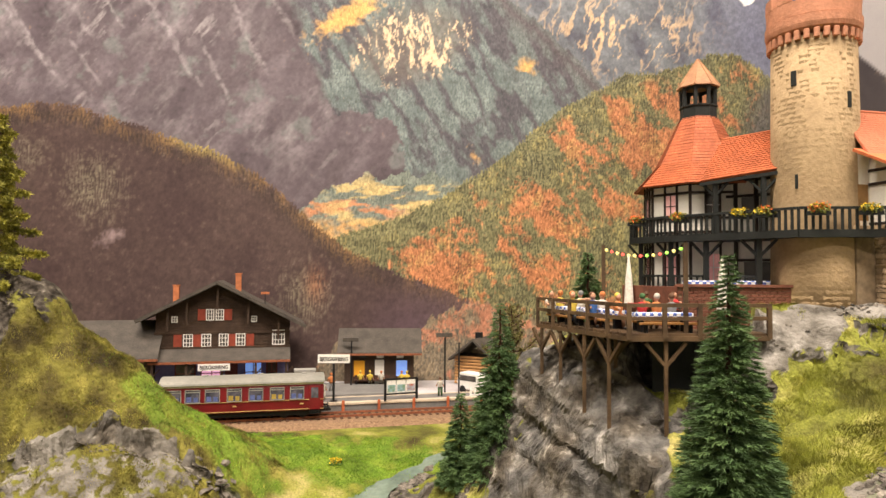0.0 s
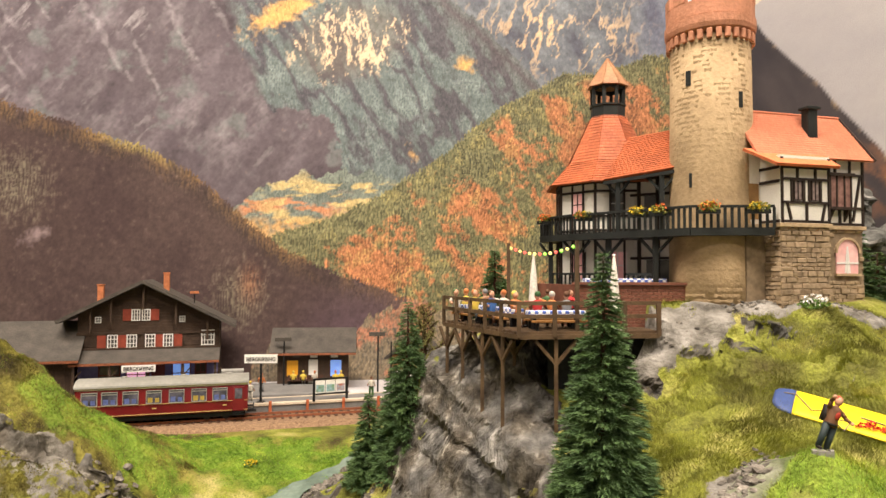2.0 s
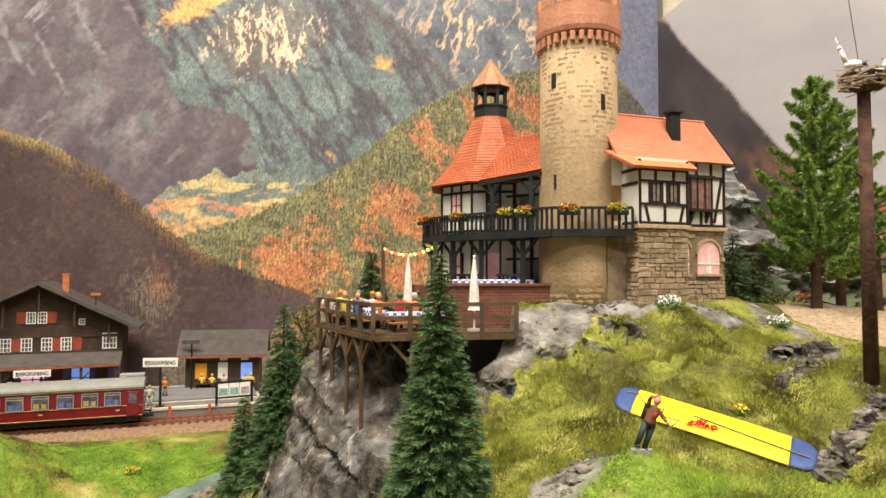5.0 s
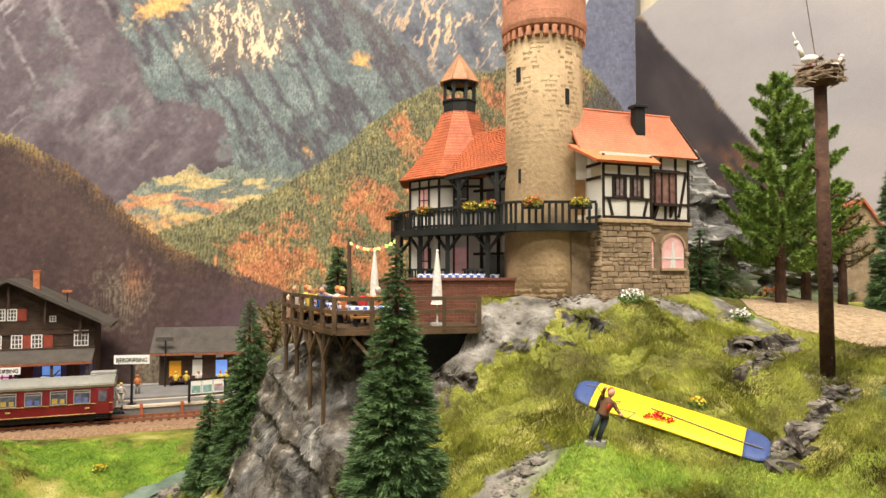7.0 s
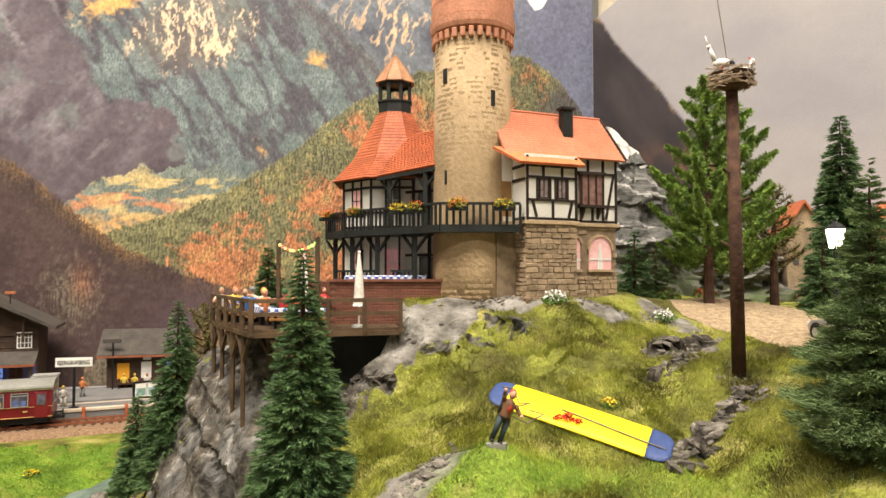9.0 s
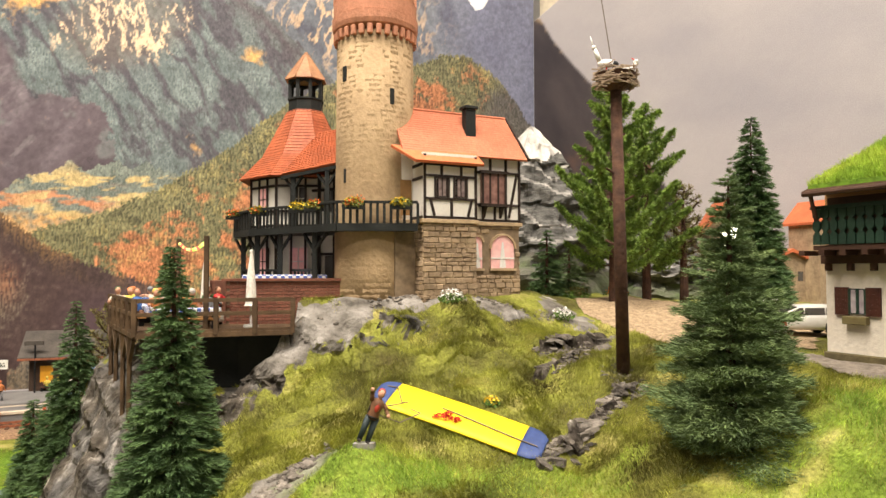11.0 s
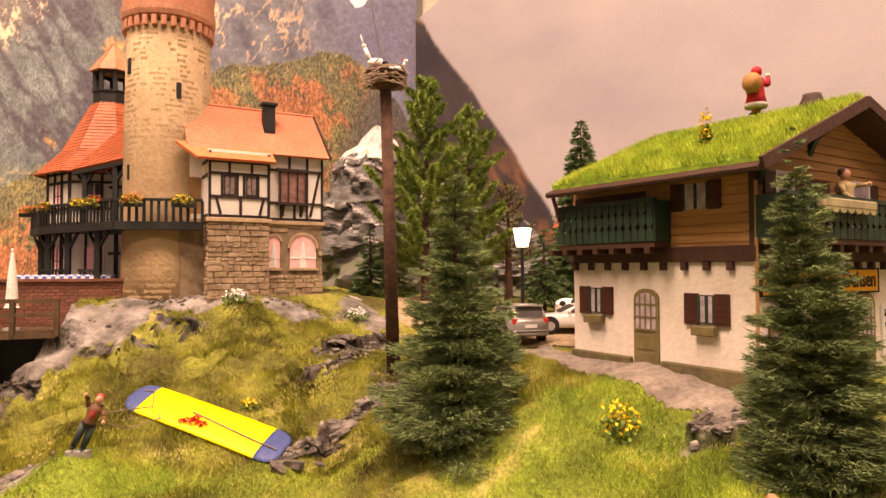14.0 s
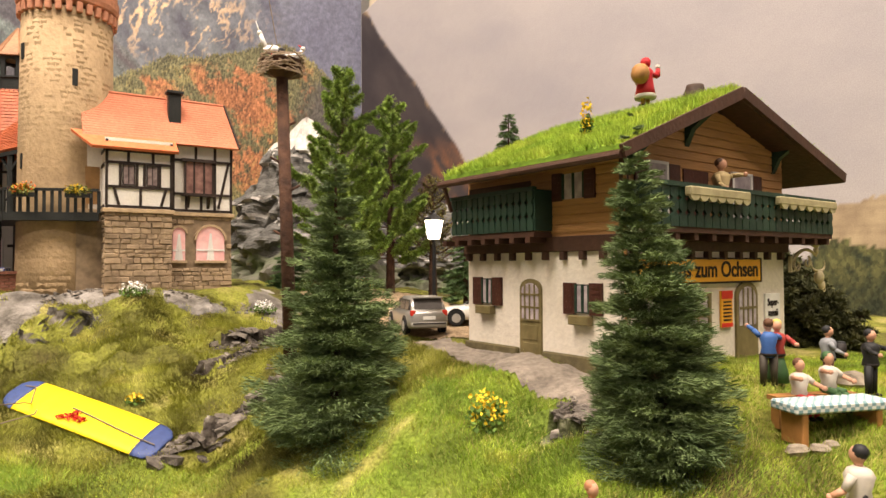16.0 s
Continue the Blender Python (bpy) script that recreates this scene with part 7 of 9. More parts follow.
for x in (-12.9, -11.2, -3.6, -1.9):
    for y in (0.55, 2.35):
        part("wheel", rod(bmesh.new(), (x, y, 0.42), (x, y + 0.22, 0.42), 0.43, None, 16), M["blackmetal"], ufm)
for x in (-13.6, -4.3):
    part("bogie_frame", boxes((x, 0.38, 0.25, x + 3.1, 0.52, 0.62), bevel=0.03), M["blackmetal"], ufm)
for y in (0.7, 2.4):
    bf = part("buffer", rod(bmesh.new(), (L1 - 0.1, y, 0.75), (L1 + 0.55, y, 0.75), 0.09), M["blackmetal"], rc)
    part("buffer_plate", rod(bmesh.new(), (L1 + 0.5, y, 0.75), (L1 + 0.6, y, 0.75), 0.26, None, 14), M["blackmetal"], bf)
for x, w, h in ((-10.4, 1.6, 0.34), (-8.4, 0.9, 0.26), (-7.0, 1.4, 0.36), (-5.2, 0.6, 0.22)):
    part("equipment_box", boxes((x, 0.3, 0.66 - h, x + w, 0.9, 0.66), bevel=0.03), M["blackmetal"], ufm)
for x in (-12.9, -8.2, -2.2):
    part("lettering_bar", boxes((x, -0.032, 1.32, x + 0.35, -0.02, 1.44)), M["gold"], rc)
for x in (-11.0, -6.0, -2.0):
    part("roof_vent", boxes((x, 1.3, 3.9, x + 0.5, 1.9, 4.06), bevel=0.04), M["carroof"], rr)
part("step", boxes((-1.3, -0.12, 0.42, -0.35, 0.1, 0.5), (-1.3, -0.12, 0.62, -0.35, 0.1, 0.68)), M["blackmetal"], rc)
part("coupling", boxes((L1 - 0.1, 1.4, 0.35, L1 + 0.8, 1.8, 0.55)), M["blackmetal"], rc)

# ---- trees ----
for key, amount in (("fir", 0.35), ("firblue", 0.28), ("fresh", 0.40)):
    island_vary(M[key], amount)
M["moss"] = paint("yellow_green_moss", (0.34, 0.31, 0.045), (0.17, 0.17, 0.03), 100, 0.8, fine=0.3)
island_vary(M["moss"], 0.4)
M["darkleaf"] = paint("dark_olive_foliage", (0.085, 0.085, 0.030), (0.040, 0.046, 0.018), 100, 0.8, fine=0.3)
M["scrub"] = paint("olive_scrub", (0.20, 0.17, 0.05), (0.10, 0.10, 0.03), 100, 0.8, fine=0.3)


def spray(name, p, tip, side, material, parent):
    """Needles: one thin triangle from p to tip each, side is half the width as a vector."""
    n = len(p)
    v = np.stack([p - side, p + side, tip], 1).reshape(-1, 3) * U
    me = bpy.data.meshes.new(name)
    me.vertices.add(3 * n)
    me.vertices.foreach_set("co", v.reshape(-1).astype(np.float32))
    me.loops.add(3 * n)
    me.loops.foreach_set("vertex_index", np.arange(3 * n, dtype=np.int32))
    me.polygons.add(n)
    me.polygons.foreach_set("loop_start", np.arange(0, 3 * n, 3, dtype=np.int32))
    me.update(calc_edges=True)
    me.materials.append(material)
    ob = new(name, me)
    ob.parent = parent
    return ob


def fir(at, h, r, seed, tiers, per, needles, material, label, length=0.55, width=0.035, droop=0.35, loose=0.15, name="fir_tree", bare=0.04, power=0.9, lean=(0, 0), feather=0.07):
    """A conifer: tapered trunk and tiers of branches set with needles."""
    g = np.random.RandomState(seed)
    t = thing(name, at, g.rand() * 360 * (lean == (0, 0)), label, "tree", "model fir trees")
    part("trunk", lathe(bmesh.new(), [(r * 0.07 + 0.08, -0.3), (r * 0.05 + 0.05, h * 0.5), (0.03, h * (0.97 if lean == (0, 0) else 0.6))], 8), M["bark"], t)
    zf = (np.arange(tiers) + 0.5) / tiers
    zf = bare + (1 - bare) * zf ** 1.05
    num = np.maximum(8, (per * (1 - zf) ** 0.4).astype(int))
    bz = np.repeat(zf, num) + g.normal(0, (loose + (1.2 if droop < 0 else 0)) / tiers, num.sum())
    az = g.rand(len(bz)) * 2 * np.pi
    br = (r * (1 - np.clip(bz, 0, 0.995)) ** power + 0.17) * (1 + g.normal(0, loose, len(bz)))
    br = np.maximum(br, 0.1)
    w = br / br.sum()
    b = g.choice(len(bz), needles, p=w)
    s = 0.12 + 0.88 * g.rand(needles) ** 0.75
    rad, a = s * br[b], az[b]
    d = np.stack([np.cos(a), np.sin(a), 0 * a], 1)
    lat = np.stack([-np.sin(a), np.cos(a), 0 * a], 1)
    p = d * rad[:, None] + np.array([0, 0, 1.0]) * (bz[b] * h - droop * rad + 0.22 * droop * rad ** 2 / np.maximum(br[b], 0.1) * 1.2)[:, None]
    tilt = g.normal(0, 1.3 * max(0, feather - 0.08), len(bz))
    p = p + np.array([0, 0, 1.0]) * (tilt[b] * rad + g.normal(0, 1, needles) * max(0, feather - 0.08) * 0.45 * br[b])[:, None]
    p = p + lat * (g.normal(0, 1, needles) * feather * br[b] * np.clip(2.4 * s * (1.25 - s), 0.1, 1))[:, None]
    sd = g.choice([-1, 1], needles) * g.uniform(0.2, 1.0, needles)
    aim = d * 0.8 + lat * (sd * (0.75 - 0.35 * s))[:, None] + np.array([0, 0, 1.0]) * (g.normal(0.1, 0.25, needles) - droop * 0.4)[:, None]
    aim /= np.linalg.norm(aim, axis=1)[:, None]
    ln = length * (0.55 + 0.6 * g.rand(needles)) * (0.55 + 0.45 * (1 - bz[b]))
    cr = np.cross(aim, g.normal(0, 1, (needles, 3)))
    cr /= np.linalg.norm(cr, axis=1)[:, None] + 1e-6
    p = p + np.clip(p[:, 2:3] / h, 0, 1) * np.array([[lean[0], lean[1], 0.0]])
    crown = spray("crown", p, p + aim * ln[:, None], cr * width, material, t)
    return t


def on_ground(x, y, sink=0.15):
    return (x, y, ground_z(x, y) - sink)


fir((-1.5, 43.2, 17.2), 10.9, 2.45, 1, 62, 20, 60000, M["fir"], "dark green plastic fir at the cliff foot", 0.42, 0.03, 0.42, 0.05)
fir((-4.1, 43.6, 16.3), 5.8, 1.4, 2, 40, 16, 24000, M["fir"], "small dark green plastic fir at the cliff foot", 0.38, 0.03, 0.42, 0.05)
fir((8.7, 29.4, 18.2), 12.7, 2.6, 3, 64, 22, 95000, M["fir"], "tall dark green plastic fir before the terrace", 0.45, 0.03, 0.42, 0.05)
fir((4.1, 43.0, 26.9), 4.5, 1.1, 4, 34, 14, 16000, M["fir"], "small dark fir beside the terrace", 0.35)
fir((30.55, 25.6, 22.5), 11.2, 2.25, 5, 38, 20, 130000, M["firblue"], "bushy grey-green fir on the slope", 0.36, 0.020, -0.10, 0.24, power=0.78, feather=0.17)
fir((39.1, 16.8, 22.9), 9.9, 1.7, 6, 38, 20, 130000, M["firblue"], "bushy grey-green fir standing in the grass meadow", 0.32, 0.017, -0.10, 0.24, power=0.78, lean=(-1.55, -1.0), feather=0.17)
fir((45.6, 50.3, 27.2), 14.6, 2.5, 7, 60, 20, 60000, M["fir"], "tall slender dark fir behind the inn", 0.7, 0.05, 0.42, 0.07, power=0.7)
fir((28.6, 47.0, 28.2), 4.6, 1.2, 8, 16, 14, 9000, M["fir"], "small dark fir behind the castle", 0.4)
fir((30.6, 48.5, 28.0), 3.6, 1.3, 9, 12, 12, 7000, M["firblue"], "small dark fir on the rock", 0.45)
fir((40.5, 44.5, 27.3), 5.5, 1.6, 10, 16, 14, 9000, M["fir"], "small fir behind the street lamp", 0.5)


def leafy(at, h, r, seed, arms, chips, material, label, low=0.12, lift=0.45, size=0.24, name="conifer"):
    """A loose tree: limbs that bend upwards, each wrapped in foliage chips."""
    g = np.random.RandomState(seed)
    t = thing(name, at, 0, label, "tree")
    part("trunk", lathe(bmesh.new(), [(0.34, -0.3), (0.24, h * 0.4), (0.05, h * 0.95)], 9), M["bark"], t)
    limb = bmesh.new()
    P, T = [], []
    for k in range(arms):
        f = low + (1 - low) * (k + 0.5) / arms
        a = k * 2.399 + g.rand() * 0.6
        reach = r * (1 - f) ** 0.7 * g.uniform(0.45, 1.12) + 0.45
        z0 = f * h
        pts = [np.array([math.cos(a) * reach * s, math.sin(a) * reach * s, z0 - 0.10 * reach * s + lift * reach * s * s * g.uniform(0.8, 1.1)]) for s in np.linspace(0, 1, 6)]
        for p, q in zip(pts, pts[1:]):
            rod(limb, p, q, 0.07, 0.05, 4)
        m = int(chips * reach / (arms * r * 0.55)) + 12
        s = g.uniform(0.22, 1.05, m)
        i = np.clip((s * 5).astype(int), 0, 4)
        fr = s * 5 - i
        pp = np.array(pts)
        base = pp[i] * (1 - fr[:, None]) + pp[i + 1] * fr[:, None]
        fat = 0.16 + 0.40 * np.sin(np.clip(s, 0, 1) * np.pi) ** 0.8 * (0.6 + 0.4 * np.sin(s * 17 + k))
        dirs = g.normal(0, 1, (m, 3)) + np.array([0, 0, 0.35])
        dirs /= np.linalg.norm(dirs, axis=1)[:, None]
        base = base + dirs * (fat * g.uniform(0.3, 1.0, m))[:, None]
        P.append(base)
        T.append(dirs)
    part("limb", limb, M["bark"], t)
    P, T = np.concatenate(P), np.concatenate(T)
    n = len(P)
    cr = np.cross(T, g.normal(0, 1, (n, 3)))
    cr /= np.linalg.norm(cr, axis=1)[:, None] + 1e-6
    spray("crown", P - T * size * 0.3, P + T * size, cr * size * 0.26, material, t)
    return t


leafy((31.9, 42.6, 27.8), 14.3, 4.7, 21, 48, 95000, M["fresh"], "fresh green loose conifer with upturned boughs by the road", 0.14, 0.62, 0.14)
leafy((35.5, 46.2, 27.6), 13.6, 4.4, 28, 42, 62000, M["fresh"], "second fresh green conifer behind the gravel drive", 0.16, 0.62, 0.15)
leafy((-37.6, 42.6, 22.2), 18.8, 4.3, 22, 90, 46000, M["moss"], "yellow-green mossy tree on the hill", 0.02, 0.05, 0.24)
leafy((-0.8, 46.5, 21.5), 6.0, 2.4, 23, 30, 5000, M["scrub"], "sparse olive bush behind the terrace", 0.1, 0.7, 0.14, "bush")
leafy((56, 33, 25.0), 5.2, 4.0, 25, 44, 14000, M["darkleaf"], "olive garden trees beyond the inn", 0.05, 0.3, 0.3, "garden_tree")
leafy((53.5, 27, 25.0), 3.0, 2.4, 26, 30, 9000, M["darkleaf"], "dark green garden shrub beyond the inn", 0.05, 0.3, 0.25, "garden_tree")
leafy((38.8, 47.5, 27.5), 8.5, 2.4, 27, 34, 3500, M["scrub"], "thin dark bush on the far rise", 0.3, 0.6, 0.16, "bush")

# ---- rock behind the castle ----
def crag(name, at, rx, ry, h, seed, snow, label):
    g = np.random.RandomState(seed)
    th, k = np.meshgrid(np.linspace(0, 2 * np.pi, 145)[:-1], np.linspace(0, 1, 70), indexing="ij")
    prof = np.cos(k * np.pi / 2) ** 0.75
    rr = prof * (1 + 0.14 * lattice(th * 3.5, k * 9, 1.0, seed) + 0.10 * lattice(th * 9, k * 22, 1.0, seed + 1) + 0.05 * np.sign(np.sin(k * 26 + lattice(th * 2, k, 1, seed + 2))))
    x, y, z = rx * rr * np.cos(th), ry * rr * np.sin(th), h * (k ** 0.9) + 0.25 * lattice(th * 6, k * 12, 1.0, seed + 3)
    ledge = np.sin(k * 21 + 1.4 * np.sin(th * 1.5 + seed) + 0.8 * lattice(th * 3, k * 6, 1.0, seed + 5))
    out = 1 + 0.05 * np.clip(ledge * 3, -1, 1)
    x, y = x * out, y * out
    n, m = th.shape
    ids = np.arange(n * m).reshape(n, m)
    nxt = np.roll(ids, -1, 0)
    f = np.stack([ids[:, :-1], nxt[:, :-1], nxt[:, 1:], ids[:, 1:]], -1).reshape(-1, 4)
    me = bpy.data.meshes.new(name)
    me.from_pydata((np.stack([x, y, z], -1).reshape(-1, 3) * U).tolist(), [], f.tolist())
    me.materials.append(M["crag"])
    me.materials.append(M["snow"])
    me.materials.append(M["mossrock"])
    me.materials.append(M["ledgepath"])
    zc = z[:, :-1].reshape(-1) / h + 0.07 * lattice(th * 5, k * 14, 1.0, seed + 8)[:, :-1].reshape(-1)
    me.polygons.foreach_set("material_index", np.where(zc > snow, 1, np.where(zc < 0.22, 2, np.where(np.abs(ledge[:, :-1].reshape(-1) - 0.55) < 0.16, 3, 0))).astype(np.int32))
    ob = new(name, me)
    ob.matrix_basis = pose(at[0] * U, at[1] * U, at[2] * U)
    return tagged(ob, label, "rock")


M["crag"] = paint("grey_plaster_crag", (0.150, 0.145, 0.132), (0.060, 0.058, 0.052), 110, 0.9, 1.0, 320, stretch=(1, 1, 2.2), fine=0.25)
M["ledgepath"] = paint("pale_grey_ledge", (0.34, 0.32, 0.29), (0.20, 0.19, 0.175), 110, 0.9, 0.6, 320)
M["snow"] = paint("painted_snow_cap", (0.58, 0.55, 0.50), (0.40, 0.38, 0.35), 60, 0.8, 0.5, 200)
M["mossrock"] = paint("mossy_rock_foot", (0.09, 0.115, 0.05), (0.13, 0.12, 0.10), 50, 0.9, 0.8, 300)
crag("crag", (29.9, 58.0, 27.0), 6.4, 6.0, 15.3, 31, 0.80, "grey plaster crag with a white painted top")
crag("crag", (43.5, 66.0, 26.5), 6.2, 5.0, 9.5, 33, 2.0, "dark wooded rock knoll on the far rise")

# ---- terrace of the castle ----
island_vary(M["deckwood"], 0.1)
M["cloth"] = bpy.data.materials.new("blue_check_cloth")
M["cloth"].use_nodes = True
nt = M["cloth"].node_tree
ck, tcn = nt.nodes.new("ShaderNodeTexChecker"), nt.nodes.new("ShaderNodeTexCoord")
ck.inputs["Color1"].default_value, ck.inputs["Color2"].default_value, ck.inputs["Scale"].default_value = (0.78, 0.78, 0.78, 1), (0.08, 0.14, 0.45, 1), 480
nt.links.new(tcn.outputs["Object"], ck.inputs["Vector"])
nt.links.new(ck.outputs["Color"], nt.nodes["Principled BSDF"].inputs["Base Color"])
nt.nodes["Principled BSDF"].inputs["Roughness"].default_value = 0.8
M["canvas"] = paint("white_canvas", (0.78, 0.74, 0.66), (0.68, 0.63, 0.55), 150, 0.8, 0.2, 600)
M["bench"] = paint("orange_bench_wood", (0.42, 0.20, 0.06), None, 150, 0.6)
deck = thing("deck", (0, 0, 0), 0, "brown plank terrace on braced stilts over the cliff", "deck")
DK = [(0.9, 42.2), (5.3, 34.2), (12.6, 35.8), (12.3, 38.1), (9.2, 38.0), (6.6, 43.8)]
part("deck_frame", prism(bmesh.new(), DK, 26.66, 26.82, "z"), M["deckwood"], deck)
e0 = (Vector((12.6, 35.8, 0)) - Vector((5.3, 34.2, 0))).normalized()
e1 = (Vector((0.9, 42.2, 0)) - Vector((5.3, 34.2, 0)))


def inside(x, y, poly):
    c = False
    for (x0, y0), (x1, y1) in zip(poly, poly[1:] + poly[:1]):
        if (y0 > y) != (y1 > y) and x < (x1 - x0) * (y - y0) / (y1 - y0) + x0:
            c = not c
    return c


for k in range(24):
    base = Vector((5.3, 34.2, 0)) + e1 * (k + 0.5) / 24
    lo, hi, s = None, None, -2.0
    while s < 10:
        q = base + e0 * s
        if inside(q.x, q.y, DK):
            lo = s if lo is None else lo
            hi = s
        s += 0.1
    if lo is not None and hi - lo > 0.6:
        p, q = base + e0 * lo, base + e0 * hi
        part("plank", beam(bmesh.new(), (p.x, p.y, 26.9), (q.x, q.y, 26.9), 0.33, 0.14), M["deckwood"], deck)
edge = [(0.9, 42.2), (5.3, 34.2), (12.6, 35.8)]
for (x0, y0), (x1, y1), n in ((edge[0], edge[1], 5), (edge[1], edge[2], 4)):
    part("rim_beam", beam(bmesh.new(), (x0, y0, 26.72), (x1, y1, 26.72), 0.14, 0.24), M["deckwood"], deck)
    for z in (27.75, 28.42):
        part("rail", beam(bmesh.new(), (x0, y0, z), (x1, y1, z), 0.12, 0.2), M["deckwood"], deck)
    for i in range(0 if n == 5 else 1, n + 1):
        t = i / n
        x, y = x0 + (x1 - x0) * t, y0 + (y1 - y0) * t
        part("rail_post", boxes((x - 0.11, y - 0.11, 26.7, x + 0.11, y + 0.11, 28.5)), M["deckwood"], deck)
for x, y, dx, dy in ((1.15, 41.8, 0.35, -0.6), (2.2, 39.9, 0.35, -0.6), (3.4, 37.8, 0.35, -0.6), (4.5, 35.8, 0.35, -0.6), (7.2, 34.75, 0.7, 0.16), (2.9, 42.2, 0.5, -0.5), (5.2, 38.4, 0.5, -0.5)):
    g = ground_z(x, y) - 0.3
    stilt = part("stilt", boxes((x - 0.10, y - 0.10, min(g, 22.6), x + 0.10, y + 0.10, 26.6), bevel=0.02), M["deckwood"], deck)
    for s in (-1, 1):
        part("brace", beam(bmesh.new(), (x, y, 25.3), (x + s * dx * 1.5, y + s * dy * 1.5, 26.5), 0.16, 0.16), M["deckwood"], stilt)
# added black board that paints the dark void below the planks
part("recess_board", prism(bmesh.new(), [(7.0, 37.2), (9.4, 37.9), (12.5, 37.3), (12.5, 37.5), (9.4, 38.1), (7.0, 37.4)], 22.0, 26.5, "z"), M["black"], deck, "added black board standing in for the deep shade under the deck")
# brick parapet, upper terrace
tw_ = thing("terrace_wall", (0, 0, 0), 0, "low red-brown brick terrace wall beside the tower", "wall")
WL = [(8.6, 38.3), (15.2, 38.75)]
part("core", prism(bmesh.new(), [(8.6, 38.32), (15.2, 38.77), (15.2, 39.2), (9.0, 38.8)], 26.6, 29.3, "z"), M["mortar"], tw_)
part("core", prism(bmesh.new(), [(6.3, 43.4), (8.62, 38.3), (9.0, 38.6), (6.7, 43.6)], 26.6, 29.3, "z"), M["brick"], tw_)
part("coping", prism(bmesh.new(), [(8.4, 38.15), (15.25, 38.62), (15.25, 39.3), (8.9, 38.9)], 29.3, 29.45, "z"), M["brick"], tw_)
part("terrace_floor", prism(bmesh.new(), [(9.0, 38.7), (15.2, 39.1), (14, 42), (9.5, 46), (6.6, 43.6)], 27.5, 28.55, "z"), M["asphalt"], tw_)
ang = math.degrees(math.atan2(0.45, 6.6))
bk = to_mesh("brick", box(bmesh.new(), 0.012, -0.05, 0.012, 0.408, 0.03, 0.168, bevel=0.012), M["brick"])
for r in range(14):
    z = 26.75 + r * 0.18
    for k in range(16):
        d = (k + (0.5 if r % 2 else 0)) * 0.42
        if d + 0.42 < 6.62:
            share("brick", bk, tw_, (8.6 + d * math.cos(math.radians(ang)), 38.31 + d * math.sin(math.radians(ang)), z), ang)


def cloth_table(at, turn, ln, wd, h, label, bench=True):
    t = thing("beer_table", at, turn, label, "table", "terrace tables")
    part("tabletop", boxes((-ln / 2, -wd / 2, h - 0.08, ln / 2, wd / 2, h)), M["bench"], t)
    part("tablecloth", boxes((-ln / 2 - 0.05, -wd / 2 - 0.06, h - 0.3, ln / 2 + 0.05, wd / 2 + 0.06, h + 0.05), bevel=0.04), M["cloth"], t, "blue and white checked cloth")
    for x in (-ln / 2 + 0.3, ln / 2 - 0.3):
        part("trestle", boxes((x - 0.08, -wd / 2 + 0.08, 0, x + 0.08, wd / 2 - 0.08, h - 0.08)), M["blackmetal"], t)
    if bench:
        for y in (-wd / 2 - 0.4, wd / 2 + 0.4):
            b = thing("bench", at, turn, "orange wooden beer bench", "bench", "terrace benches")
            part("seat", boxes((-ln / 2, y - 0.17, 0.42, ln / 2, y + 0.17, 0.52)), M["bench"], b)
            for x in (-ln / 2 + 0.3, ln / 2 - 0.3):
                part("leg", boxes((x - 0.06, y - 0.13, 0, x + 0.06, y + 0.13, 0.42)), M["blackmetal"], b)
    return t


DZ = 26.97
cloth_table((7.3, 36.1, DZ), 12, 3.0, 0.7, 0.95, "beer table with blue and white checked cloth on the terrace")
cloth_table((4.6, 38.6, DZ), -60, 3.0, 0.7, 0.95, "beer table with blue and white checked cloth along the rail")
cloth_table((2.8, 41.2, DZ), -60, 2.4, 0.7, 0.95, "far beer table with blue and white checked cloth")
cloth_table((11.6, 39.7, 28.55), 4, 4.6, 0.8, 1.05, "long table with blue checked cloth behind the brick wall", False)


def umbrella(x, y, z0, z1):
    t = thing("closed_parasol", (x, y, z0), 0, "closed white parasol on a pole", "parasol", "terrace parasols")
    part("pole", rod(bmesh.new(), (0, 0, 0), (0, 0, z1 - z0), 0.05), M["white"], t)
    c = part("canopy", lathe(bmesh.new(), [(0.36, 1.1), (0.30, 1.2), (0.20, (z1 - z0) * 0.7), (0.06, z1 - z0)], 10), M["canvas"], t)
    part("knob", ball(bmesh.new(), (0, 0, z1 - z0 + 0.05), 0.09, 8), M["white"], c)
    part("foot", lathe(bmesh.new(), [(0.4, 0), (0.36, 0.12), (0.1, 0.16)], 12), M["traingrey"], t)


umbrella(10.4, 36.2, DZ, 30.85)
umbrella(6.5, 42.0, DZ, 31.0)
M["bulbs"] = [paint("bulb_yellow", (0.9, 0.8, 0.3), None, 50, 0.3, emit=(1, 0.80, 0.22), power=1.3), paint("bulb_red", (0.9, 0.2, 0.1), None, 50, 0.3, emit=(1, 0.10, 0.10), power=1.3), paint("bulb_green", (0.4, 0.9, 0.2), None, 50, 0.3, emit=(0.45, 1, 0.10), power=1.3)]
sl_ = thing("string_lights", (0, 0, 0), 0, "string of coloured bulbs between two brown posts", "string lights")
PA, PB = Vector((4.95, 41.9, 31.65)), Vector((8.35, 35.4, 31.5))
for p in (PA, PB):
    part("post", boxes((p.x - 0.11, p.y - 0.11, DZ - 0.1, p.x + 0.11, p.y + 0.11, p.z + 0.15)), M["deckwood"], sl_)
cab = lambda t: PA.lerp(PB, t) - Vector((0, 0, 1.0 * 4 * t * (1 - t) * 0.45))
bm = bmesh.new()
for k in range(16):
    rod(bm, cab(k / 16), cab((k + 1) / 16), 0.02, None, 4)
